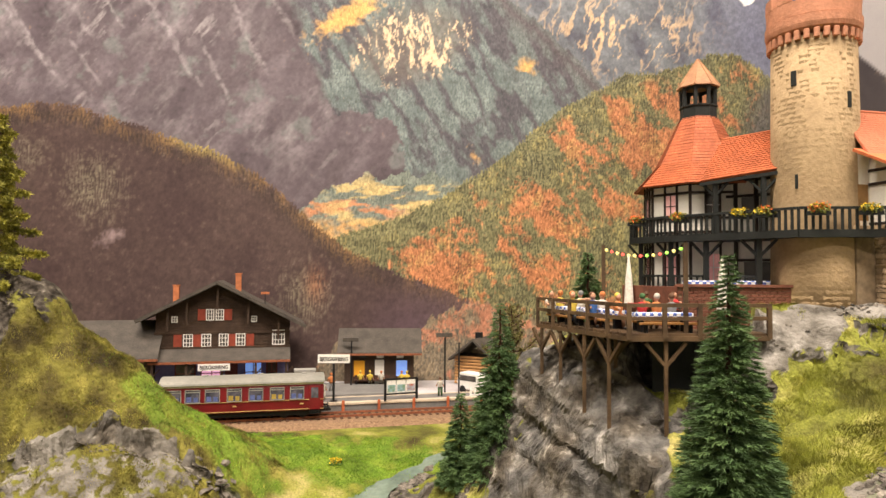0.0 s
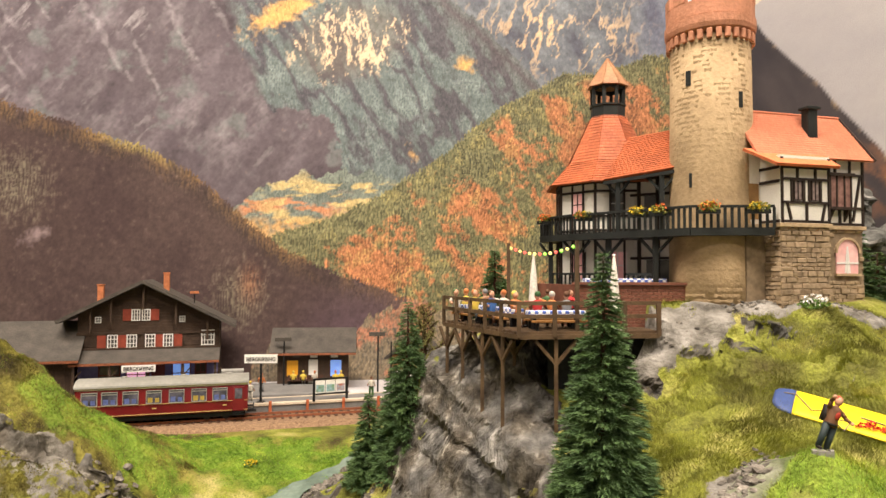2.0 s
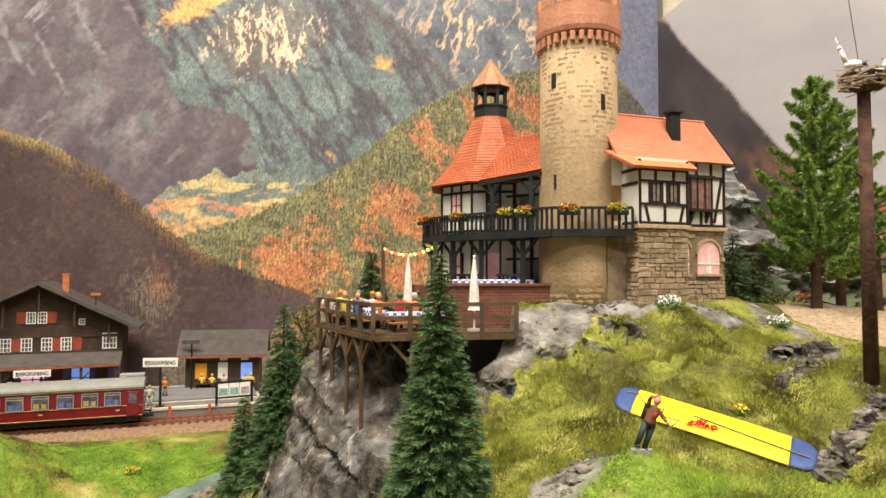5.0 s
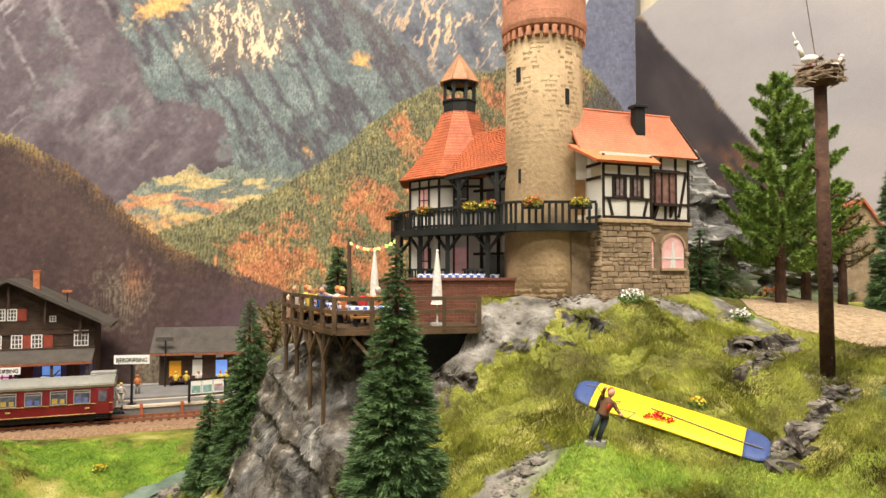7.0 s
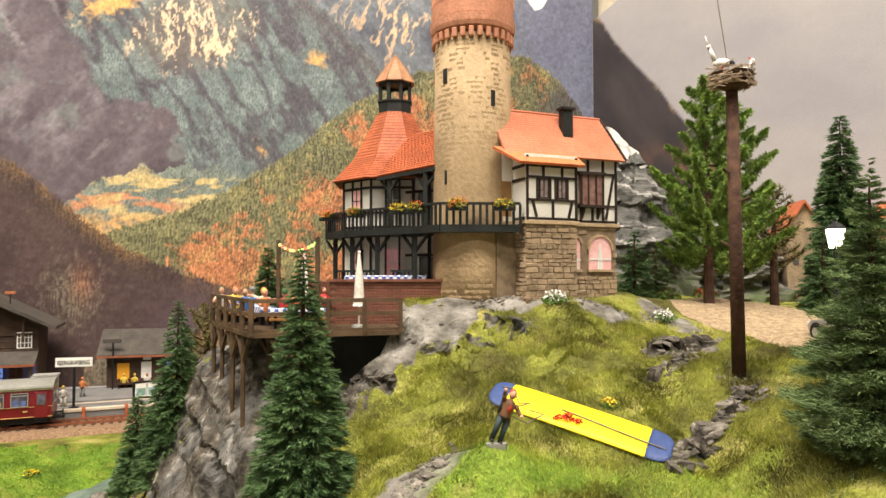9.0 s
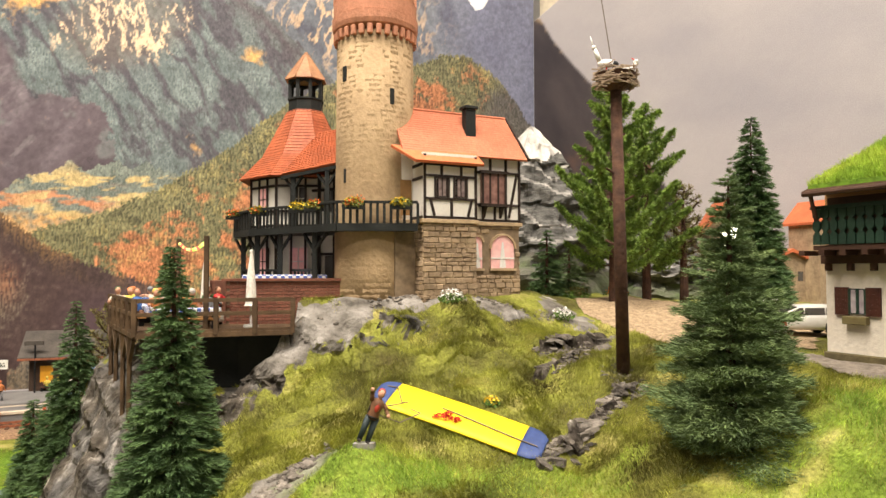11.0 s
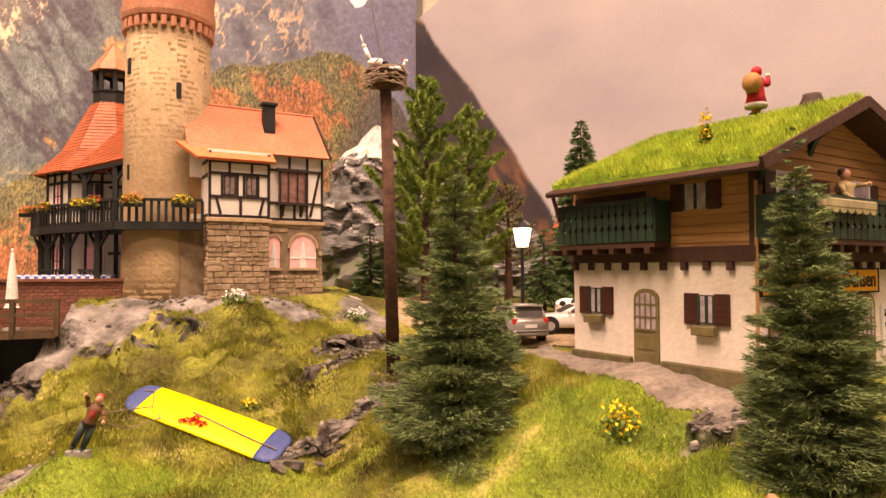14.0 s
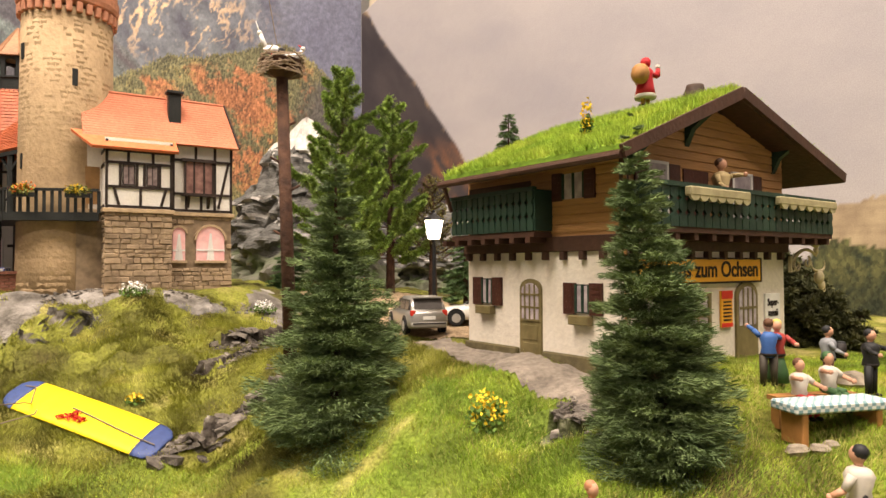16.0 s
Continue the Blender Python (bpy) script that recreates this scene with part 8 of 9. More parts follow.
part("cable", bm, M["blackmetal"], sl_)
for k in range(13):
    p = cab((k + 0.6) / 13.2) - Vector((0, 0, 0.08))
    part("bulb", ball(bmesh.new(), p, 0.10, 8), M["bulbs"][(0, 1, 0, 1, 0, 0, 1, 2, 0, 1, 2, 0, 2)[k]], sl_)

# ---- small painted figures, each one plain mesh ----
SKIN = paint("figure_skin", (0.56, 0.30, 0.19), None, 200, 0.6, fine=0.03)
_cols = {}


def colour(c):
    if c not in _cols:
        _cols[c] = paint("figure_paint", c, None, 200, 0.6, fine=0.04)
    return _cols[c]


def figure(at, turn, top, legs, hair, label, seated=False, arm=(40, 40), lean=0.0, extra=None, scale=1.0, skirt=False):
    """A 2 cm painted figure in one mesh: head, hair, body, arms and legs."""
    bm = bmesh.new()
    h = 0.0
    if seated:
        for s in (-1, 1):
            rod(bm, (s * 0.12, 0.0, 0.55), (s * 0.13, -0.42, 0.55), 0.12, 0.1, 8, 1)
            rod(bm, (s * 0.13, -0.42, 0.55), (s * 0.13, -0.45, 0.06), 0.09, 0.07, 8, 1)
            ball(bm, (s * 0.13, -0.52, 0.06), 0.10, 8, (0.8, 1.5, 0.6), 3)
        h = 0.48
    elif skirt:
        lathe(bm, [(0.33, 0.18), (0.30, 0.5), (0.17, 0.98)], 12, (0, 0), 0, True, 1)
        for s in (-1, 1):
            ball(bm, (s * 0.12, -0.06, 0.07), 0.10, 8, (0.8, 1.5, 0.7), 3)
            rod(bm, (s * 0.12, 0, 0.05), (s * 0.12, 0, 0.25), 0.07, None, 8, 4)
        h = 0.92
    else:
        for s in (-1, 1):
            rod(bm, (s * 0.16, 0.0, 0.05), (s * 0.13, 0, 0.95), 0.09, 0.14, 8, 1)
            ball(bm, (s * 0.17, -0.07, 0.06), 0.10, 8, (0.8, 1.7, 0.6), 3)
        h = 0.88
    lathe(bm, [(0.18, h), (0.23, h + 0.12), (0.19, h + 0.3), (0.26, h + 0.58), (0.20, h + 0.70), (0.08, h + 0.76)], 12, (0, 0), 0, True, 0)
    lathe(bm, [(0.20, h + 0.03), (0.235, h + 0.06), (0.235, h + 0.12), (0.20, h + 0.15)], 12, (0, 0), 0, True, 3)
    rod(bm, (0, 0, h + 0.72), (0, -0.01, h + 0.84), 0.075, None, 8, 4)
    ball(bm, (0, -0.02, h + 0.95), 0.15, 10, (0.9, 1.0, 1.15), 4)
    ball(bm, (0, 0.03, h + 1.01), 0.155, 10, (0.95, 0.95, 0.95), 2)
    for s, a in ((-1, arm[0]), (1, arm[1])):
        r = math.radians(a)
        el = Vector((s * (0.27 + 0.18 * math.sin(r) * 0.6), -0.16 * math.sin(r), h + 0.62 - 0.32 * math.cos(r)))
        wr = el + Vector((s * -0.02 * math.cos(r) + s * 0.08, -0.28 * abs(math.sin(r)) - 0.06, -0.22 * math.cos(r)))
        rod(bm, (s * 0.24, 0, h + 0.62), el, 0.085, 0.075, 8, 0)
        rod(bm, el, wr, 0.07, 0.055, 8, 4 if sum(top) > 1.2 else 0)
        ball(bm, wr, 0.075, 8, (1, 1, 1), 4)
    for f in extra or ():
        f(bm)
    if lean:
        bmesh.ops.rotate(bm, cent=(0, 0, 0), matrix=Matrix.Rotation(radians(lean), 3, "Y"), verts=bm.verts)
    bmesh.ops.scale(bm, vec=(scale,) * 3, verts=bm.verts)
    me = to_mesh("figurine", bm, [colour(top), colour(legs), colour(hair), colour((0.02, 0.015, 0.012)), SKIN])
    me.shade_smooth()
    ob = new("figurine", me)
    ob.matrix_basis = pose(at[0] * U, at[1] * U, at[2] * U, 0, 0, turn)
    return tagged(ob, label, "figurine", "painted figures")


WHITE, BROWN, GREY, GREEN, BLUE, RED, BLACK, YEL = (0.56, 0.51, 0.43), (0.13, 0.06, 0.03), (0.22, 0.22, 0.22), (0.05, 0.12, 0.04), (0.05, 0.13, 0.36), (0.48, 0.03, 0.03), (0.02, 0.02, 0.02), (0.68, 0.50, 0.08)
ORG = (0.55, 0.19, 0.06)
# terrace guests
for k, (x, y, turn, top, legs, hair) in enumerate(((1.7, 41.3, 30, WHITE, BROWN, GREEN), (2.3, 42.0, 200, YEL, GREY, ORG), (2.9, 40.0, 30, YEL, BLACK, ORG), (3.5, 41.4, 210, WHITE, BLUE, GREY), (3.9, 38.3, 30, BLUE, BROWN, BROWN), (4.6, 39.6, 210, WHITE, GREY, ORG),
                                                   (5.2, 37.4, 40, ORG, BROWN, YEL), (6.4, 36.8, 190, RED, BLACK, GREEN), (7.2, 37.0, 185, ORG, BROWN, WHITE), (8.0, 37.1, 180, GREY, BLACK, BROWN))):
    figure((x, y, DZ + 0.02), turn, top, legs, hair, "small painted guest figure seated at a terrace table", True, (70, 80 + 12 * (k % 3)), 0, None, 1.22)
figure((7.2, 40.0, DZ), 190, GREEN, BROWN, BROWN, "painted waiter figure in a dark waistcoat", False, (60, 30))
figure((8.3, 37.9, DZ), 60, RED, WHITE, BROWN, "painted waitress figure in a red bodice", False, (85, 60), skirt=True)
# station figures
for x, y, top, legs, hair, sit in ((-20.2, 65.2, WHITE, WHITE, YEL, False), (-20.6, 69.5, ORG, GREY, ORG, False), (-18.6, 74.3, YEL, BROWN, YEL, True), (-17.5, 74.4, YEL, WHITE, YEL, True), (-16.2, 74.5, WHITE, WHITE, ORG, True), (-13.9, 74.9, YEL, BLUE, ORG, True), (-13.3, 75.0, YEL, BLACK, YEL, True), (-8.7, 69.2, WHITE, GREEN, BROWN, False)):
    figure((x, y, 17.12 if y > 69.3 and y < 76 and x < -9 else 17.02), 190, top, legs, hair, "small painted traveller figure on the platform", sit, (20, 30))
pbn = thing("platform_bench", (-17.3, 74.55, 17.15), 11, "brown platform bench before the waiting house", "bench")
part("seat", boxes((-2.0, -0.2, 0.4, 2.0, 0.25, 0.5)), M["innbrown"], pbn)
part("backrest", boxes((-2.0, 0.2, 0.5, 2.0, 0.28, 1.0)), M["innbrown"], pbn)
for x in (-1.8, 1.8):
    part("leg", boxes((x - 0.08, -0.15, 0, x + 0.08, 0.2, 0.4)), M["blackmetal"], pbn)
for x in (-21.8, -24.0, -26.3):
    ln = thing("planter", (x, 64.5 + (x + 21.8) * 0.39, 17.0), 0, "small platform planter with yellow flowers", "planter")
    part("tub", boxes((-0.3, -0.25, 0, 0.3, 0.25, 0.4)), M["innbrown"], ln)
    clump("blossom", ln, (0, 0, 0.55), 0.32, 0.26, 0.2, 60, M["flowyellow"], 0.07, 5)

# ---- paraglider on the slope and its pilot ----
def kite_z(u, v):
    return kite_plane(u, v) + 0.05 * math.sin(u / KL * math.pi)


kite = thing("paraglider", (0, 0, 0), 0, "yellow paraglider wing with navy tips spread on the grass", "paraglider")


def wing_piece(name, u0, u1, material, label):
    bm = bmesh.new()
    n, m = max(4, int((u1 - u0) / 0.16)), 14
    top, bot = [], []
    for i in range(n + 1):
        u = u0 + (u1 - u0) * i / n
        e = min(u, KL - u)
        hw = KH * (1.0 if e > 0.75 else math.sqrt(max(0.02, 1 - ((0.75 - e) / 0.75) ** 2)) * 0.55 + 0.45 if e > 0.02 else 0.55)
        rt, rb = [], []
        for j in range(m + 1):
            v = hw * (2 * j / m - 1)
            puff = 0.13 * math.sqrt(max(0, 1 - (2 * j / m - 1) ** 2)) * (0.75 + 0.25 * abs(math.sin(u * math.pi / 0.42)))
            p = KA + ku * u + kv * v
            rt.append(bm.verts.new((p.x, p.y, kite_z(u, v) + puff)))
            rb.append(bm.verts.new((p.x, p.y, kite_z(u, v) - 0.04)))
        top.append(rt), bot.append(rb)
    for i in range(n):
        for j in range(m):
            bm.faces.new((top[i][j], top[i + 1][j], top[i + 1][j + 1], top[i][j + 1]))
            bm.faces.new((bot[i][j + 1], bot[i + 1][j + 1], bot[i + 1][j], bot[i][j]))
        bm.faces.new((top[i][0], bot[i][0], bot[i + 1][0], top[i + 1][0]))
        bm.faces.new((top[i][m], top[i + 1][m], bot[i + 1][m], bot[i][m]))
    bm.faces.new([*top[0], *bot[0][::-1]])
    bm.faces.new([*top[n][::-1], *bot[n]])
    return part(name, bm, material, kite, label, smooth=True)


wing_piece("canopy", 0.85, KL - 0.95, M["yellow"], "bright yellow cloth")
wing_piece("wing_tip", 0.0, 0.85, M["kiteblue"], "navy blue tip")
wing_piece("wing_tip", KL - 0.95, KL, M["kiteblue"], "navy blue tip")
M["line"] = paint("grey_line", (0.20, 0.16, 0.12), None, 100, 0.7)


def cord(name, pts, r, parent, material):
    bm = bmesh.new()
    for p, q in zip(pts, pts[1:]):
        rod(bm, p, q, r, None, 5)
    return part(name, bm, material, parent)


kp = lambda u, v, dz=0.17: (lambda p: (p.x, p.y, kite_z(u, v) + dz))(KA + ku * u + kv * v)
cord("line", [kp(KL * t, -0.15 + 0.12 * math.sin(t * 5)) for t in np.linspace(0.42, 0.97, 14)], 0.03, kite, M["line"])
cord("line", [(17.1, 27.5, 24.5), (17.9, 28.6, 24.4), (18.4, 30.0, 24.2), kp(1.6, -0.5), kp(0.9, 0.3), kp(0.4, 0.2)], 0.025, kite, M["line"])
cord("line", [(17.1, 27.3, 24.3), (18.0, 28.4, 23.7), (18.9, 29.6, 23.8), kp(2.2, -0.7)], 0.025, kite, M["line"])
for k, (u, v) in enumerate(((3.5, -0.55), (3.9, -0.5), (4.3, -0.45), (3.8, -0.3))):
    clump("red_blossom", kite, kp(u, v, 0.2), 0.3, 0.18, 0.1, 45, M["flowred"], 0.06, 60 + k)
bm = bmesh.new()
prism(bm, [(16.18, 27.05), (16.4, 26.95), (16.95, 27.02), (17.05, 27.28), (16.6, 27.4), (16.22, 27.3)], 22.6, 23.24, "z")
tagged(part("foot_plate", bm, M["ledgepath"]), "thin grey plate under the pilot figure", "plate")
pack = lambda bm: (box(bm, -0.18, 0.16, 1.0, 0.2, 0.42, 1.6, mi=3), ball(bm, (0, -0.2, 1.35), 0.12, 8, (0.8, 0.6, 1.6), 2))
figure((16.55, 27.2, 23.24), 10, (0.16, 0.075, 0.035), (0.03, 0.045, 0.045), (0.45, 0.05, 0.03), "painted paraglider pilot figure with red cap and rucksack", False, (140, 60), 22, [pack], 1.08)

# ---- pole with the stork nest ----
pole = thing("nest_pole", (28.85, 32.5, 24.2), 0, "rough brown pole carrying a stork nest of twigs", "pole")
part("trunk", rod(bmesh.new(), (0, 0, 0), (-0.45, -0.55, 14.6), 0.33, 0.27, 14), M["bark"], pole, smooth=True)
for z, a in ((12.0, 40), (10.2, 200), (8.9, -20), (6.8, 150), (5.2, 60)):
    ax = (-0.45 * z / 14.6, -0.55 * z / 14.6)
    part("stub", rod(bmesh.new(), (*ax, z), (ax[0] + 0.7 * math.cos(radians(a)), ax[1] + 0.7 * math.sin(radians(a)), z + 0.35), 0.08, 0.05, 6), M["bark"], pole)
nest = part("nest", lathe(bmesh.new(), [(0.3, 14.3), (0.75, 14.6), (0.95, 15.1), (0.7, 15.15), (0.3, 14.9)], 14, (-0.45, -0.55)), M["bark"], pole, "round nest of twigs")
M["twig"] = paint("grey_twigs", (0.42, 0.33, 0.24), (0.24, 0.17, 0.11), 200, 0.8)
bm = bmesh.new()
r = random.Random(9)
for _ in range(90):
    a, z = r.uniform(0, 6.28), r.uniform(14.45, 15.3)
    c = Vector((-0.45 + 0.86 * math.cos(a), -0.55 + 0.86 * math.sin(a), z))
    d = Vector((-math.sin(a), math.cos(a), r.uniform(-0.35, 0.35))).normalized() * r.uniform(0.4, 0.75)
    rod(bm, c - d, c + d, 0.04, 0.025, 4)
ob = part("twig_rim", bm, M["twig"], nest)
ob["kind"] = "stuff"


def stork(at, turn, lying):
    bm = bmesh.new()
    ball(bm, (0, 0, 0.35), 0.28, 10, (0.8, 1.6, 0.8), 0)
    ball(bm, (0, 0.35, 0.33), 0.22, 8, (0.7, 1.2, 0.7), 1)
    if lying:
        rod(bm, (0, -0.35, 0.45), (0, -0.5, 0.75), 0.1, 0.08, 8, 0)
        ball(bm, (0, -0.52, 0.8), 0.13, 8, (1, 1, 1), 0)
        rod(bm, (0, -0.6, 0.8), (0, -0.3, 0.95), 0.05, 0.02, 6, 2)
    else:
        rod(bm, (0, -0.3, 0.45), (0, -0.55, 1.1), 0.13, 0.09, 8, 0)
        ball(bm, (0, -0.58, 1.15), 0.13, 8, (1, 1, 1), 0)
        rod(bm, (0, -0.6, 1.2), (0, -0.75, 1.7), 0.05, 0.02, 6, 0)
        for s in (-1, 1):
            rod(bm, (s * 0.1, 0, -0.2), (s * 0.08, 0, 0.2), 0.035, None, 5, 2)
    me = to_mesh("stork", bm, [M["white"], M["blackmetal"], M["flowred"]])
    me.shade_smooth()
    ob = new("stork", me)
    ob.matrix_basis = pose(at[0] * U, at[1] * U, at[2] * U, 0, 0, turn)
    return tagged(ob, "white and black model stork in the nest", "stork figurine", "storks")


stork((27.95, 31.95, 39.45), -100, False)
stork((28.85, 31.75, 39.1), 100, True)
wire = thing("ceiling_wire", (28.3, 32.0, 39.4), 0, "thin wire rising from the nest", "wire")
part("strand", rod(bmesh.new(), (0, 0, 0), (-1.6, -0.5, 9), 0.025, None, 5), M["line"], wire)

# ---- road, cars, lamp, cow ----
M["footpath"] = paint("dusty_footpath", (0.235, 0.20, 0.16), (0.145, 0.122, 0.098), 120, 0.95, 0.7, 500, fine=0.25)
M["gravel"] = paint("ochre_gravel", (0.38, 0.28, 0.17), (0.23, 0.165, 0.10), 300, 0.95, 0.6, 900, fine=0.3)


def drape(name, pts, material, label, lift=0.06, step=0.16):
    """A patch of road laid over the ground."""
    xs = [p[0] for p in pts]
    ys = [p[1] for p in pts]
    bm = bmesh.new()
    grid = {}
    nx, ny = int((max(xs) - min(xs)) / step) + 1, int((max(ys) - min(ys)) / step) + 1
    for i in range(nx + 1):
        for j in range(ny + 1):
            x, y = min(xs) + i * step, min(ys) + j * step
            x2, y2 = x + 0.35 * noise.noise((x * 0.7, y * 0.7, 0)), y + 0.35 * noise.noise((x * 0.7, y * 0.7, 5))
            if inside(x2, y2, pts):
                grid[i, j] = bm.verts.new((x, y, ground_z(x, y) + lift))
    for i, j in list(grid):
        q = [grid.get(k) for k in ((i, j), (i + 1, j), (i + 1, j + 1), (i, j + 1))]
        if all(q):
            bm.faces.new(q)
    return tagged(part(name, bm, material, smooth=True), label, "road", kind="structure")


ROAD = [(29.0, 40.5), (30.3, 37.5), (32.5, 33.5), (35.5, 30.6), (37.0, 30.2), (43, 37.5), (40, 46), (33, 47), (29.5, 44)]
PATHWAY = [(34.2, 30.8), (35.2, 27.0), (36.2, 23.6), (37.3, 20.8), (38.3, 18.9), (39.6, 18.0), (42, 19.0), (38.5, 23.5), (36.8, 28.5), (36.2, 30.6)]
drape("road", ROAD, M["gravel"], "ochre gravel drive")
drape("path", PATHWAY, M["footpath"], "grey footpath along the inn")


def hull(bm, stations):
    """A body lofted over stations (x, half width, bottom, top), with rounded upper corners."""
    rings = []
    for x, w, z0, z1 in stations:
        c = min(0.16, (z1 - z0) * 0.35)
        rings.append([bm.verts.new((x, y, z)) for y, z in ((-w * 0.94, z0), (-w, z0 + c), (-w, z1 - c), (-w + c * 0.8, z1), (w - c * 0.8, z1), (w, z1 - c), (w, z0 + c), (w * 0.94, z0))])
    for a, b in zip(rings, rings[1:]):
        for i in range(8):
            bm.faces.new((a[i], a[(i + 1) % 8], b[(i + 1) % 8], b[i]))
    bm.faces.new(rings[0][::-1])
    bm.faces.new(rings[-1])
    return bm


def car(at, turn, paint_mat, label, tall):
    """Rear at -x. A tall estate with an upright tailgate, or a low saloon."""
    t = thing("car", at, turn, label, "car", "parked cars")
    h, belt = (1.80, 1.12) if tall else (1.56, 1.02)
    rear = -2.32 if tall else -1.75
    part("body", hull(bmesh.new(), [(-2.52, 0.80, 0.42, belt - 0.12), (-2.42, 0.93, 0.32, belt), (-1.5, 0.98, 0.28, belt + 0.02), (0.6, 0.98, 0.28, belt), (1.5, 0.96, 0.28, belt - 0.08), (2.2, 0.90, 0.32, belt - 0.18), (2.48, 0.72, 0.40, belt - 0.38)]), paint_mat, t, smooth=True)
    cab = part("cabin", hull(bmesh.new(), [(rear - 0.10, 0.86, belt - 0.08, belt + 0.02), (rear + 0.22, 0.78, belt - 0.08, h - 0.04), (-0.9, 0.80, belt - 0.08, h), (0.0, 0.78, belt - 0.08, h - 0.05), (0.98, 0.86, belt - 0.12, belt + 0.0)]), paint_mat, t, smooth=True)
    for a, b, c, d in (((rear + 0.42, rear + 0.36, -1.22, -1.22)), (-1.12, -1.12, -0.18, -0.18), (-0.08, -0.08, 0.08, 0.56)):
        for s in (-1, 1):
            z0, z1 = belt + 0.04, h - 0.16
            bm = bmesh.new()
            outer = [bm.verts.new((x, s * (0.885 - 0.085 * (z - belt) / (h - belt)), z)) for x, z in ((a, z0), (d, z0), (c, z1), (b, z1))]
            inner = [bm.verts.new((v.co.x, v.co.y - s * 0.12, v.co.z)) for v in outer]
            bm.faces.new(outer), bm.faces.new(inner[::-1])
            for i in range(4):
                bm.faces.new((outer[i], outer[(i + 1) % 4], inner[(i + 1) % 4], inner[i]))
            part("side_window", bm, M["glass"], cab)
    part("rear_window", prism(bmesh.new(), [(rear - 0.085, belt + 0.08), (rear + 0.16, h - 0.13), (rear + 0.26, h - 0.13), (rear + 0.02, belt + 0.08)], -0.68, 0.68, "y"), M["glass"], cab)
    part("windscreen", prism(bmesh.new(), [(0.14, h - 0.13), (0.88, belt + 0.08), (0.95, belt + 0.09), (0.20, h - 0.10)], -0.70, 0.70, "y"), M["glass"], cab)
    part("spoiler", boxes((rear + 0.02, -0.72, h - 0.10, rear + 0.30, 0.72, h - 0.02), bevel=0.02), paint_mat, cab)
    for x in (-1.55, 1.5):
        for y in (-1.0, 0.78):
            part("wheel_arch", rod(bmesh.new(), (x, y - 0.005 if y < 0 else y + 0.1, 0.42), (x, y + 0.1 if y < 0 else y + 0.215, 0.42), 0.47, None, 20), M["blackmetal"], t)
            w = part("wheel", rod(bmesh.new(), (x, y - 0.03, 0.38), (x, y + 0.25, 0.38), 0.38, None, 20), M["tyre"], t)
            part("rim", rod(bmesh.new(), (x, y - 0.045 if y < 0 else y + 0.2, 0.38), (x, y + 0.0 if y < 0 else y + 0.265, 0.38), 0.24, None, 12), M["traingrey"], w)
    for y in (-0.90, 0.66):
        part("tail_light", boxes((-2.50, y, belt - 0.28 if not tall else belt - 0.22, -2.38, y + 0.24, belt - 0.06 if not tall else belt + 0.04), bevel=0.02), M["flowred"], t)
        part("headlight", boxes((2.22, y + 0.04, belt - 0.42, 2.40, y + 0.22, belt - 0.26), bevel=0.02), M["white"], t)
    part("bumper", boxes((-2.60, -0.86, 0.36, -2.40, 0.86, 0.60), bevel=0.05), paint_mat, t)
    part("bumper_strip", boxes((-2.615, -0.80, 0.52, -2.58, 0.80, 0.57)), M["blackmetal"], t)
    part("number_plate", boxes((-2.54, -0.30, 0.72, -2.49, 0.30, 0.88)), M["white"], t)
    for y in (-1.06, 0.94):
        part("wing_mirror", boxes((0.42, y, belt + 0.02, 0.56, y + 0.12, belt + 0.16), bevel=0.02), paint_mat, t)


M["tyre"] = paint("black_tyre_rubber", (0.02, 0.02, 0.02), None, 200, 0.85)
M["silver"] = paint("silver_car_paint", (0.42, 0.40, 0.36), None, 50, 0.3, metal=0.5, fine=0.02, coat=0.5)
M["carwhite"] = paint("white_car_paint", (0.75, 0.73, 0.68), None, 50, 0.3, fine=0.02, coat=0.5)
car((35.0, 33.2, ground_z(35.0, 33.2) + 0.02), 94, M["silver"], "silver estate car parked on the gravel drive", True)
car((38.9, 34.6, ground_z(38.9, 34.6) + 0.02), 170, M["carwhite"], "white hatchback parked beside the inn", False)
lamp = thing("street_lamp", (36.8, 37.4, ground_z(36.8, 37.4) - 0.1), 0, "black street lamp with a glowing white lantern", "street lamp")
lz = 32.6 - (ground_z(36.8, 37.4) - 0.1)
part("post", lathe(bmesh.new(), [(0.24, 0), (0.16, 0.5), (0.12, 0.6), (0.10, lz - 1.5), (0.16, lz - 1.42)], 10), M["blackmetal"], lamp)
part("lantern_glass", lathe(bmesh.new(), [(0.34, lz - 1.4), (0.54, lz - 0.35)], 6), M["lampglow"], lamp, "glowing white glass")
cap_ = part("lantern_roof", lathe(bmesh.new(), [(0.62, lz - 0.35), (0.55, lz - 0.22), (0.2, lz - 0.02), (0.08, lz + 0.12)], 6), M["blackmetal"], lamp)
part("finial", ball(bmesh.new(), (0, 0, lz + 0.18), 0.09, 8), M["blackmetal"], cap_)
bm = bmesh.new()
ball(bm, (0, 0, 1.05), 0.42, 12, (2.0, 0.85, 0.9), 0)
ball(bm, (0.35, -0.25, 1.15), 0.24, 8, (1.1, 0.8, 0.9), 1)
ball(bm, (-0.45, -0.25, 1.1), 0.2, 8, (1.2, 0.8, 0.9), 1)
rod(bm, (0.7, 0, 1.15), (1.1, 0, 1.35), 0.2, 0.15, 8, 0)
ball(bm, (1.2, 0, 1.35), 0.2, 10, (1.4, 0.8, 0.9), 1)
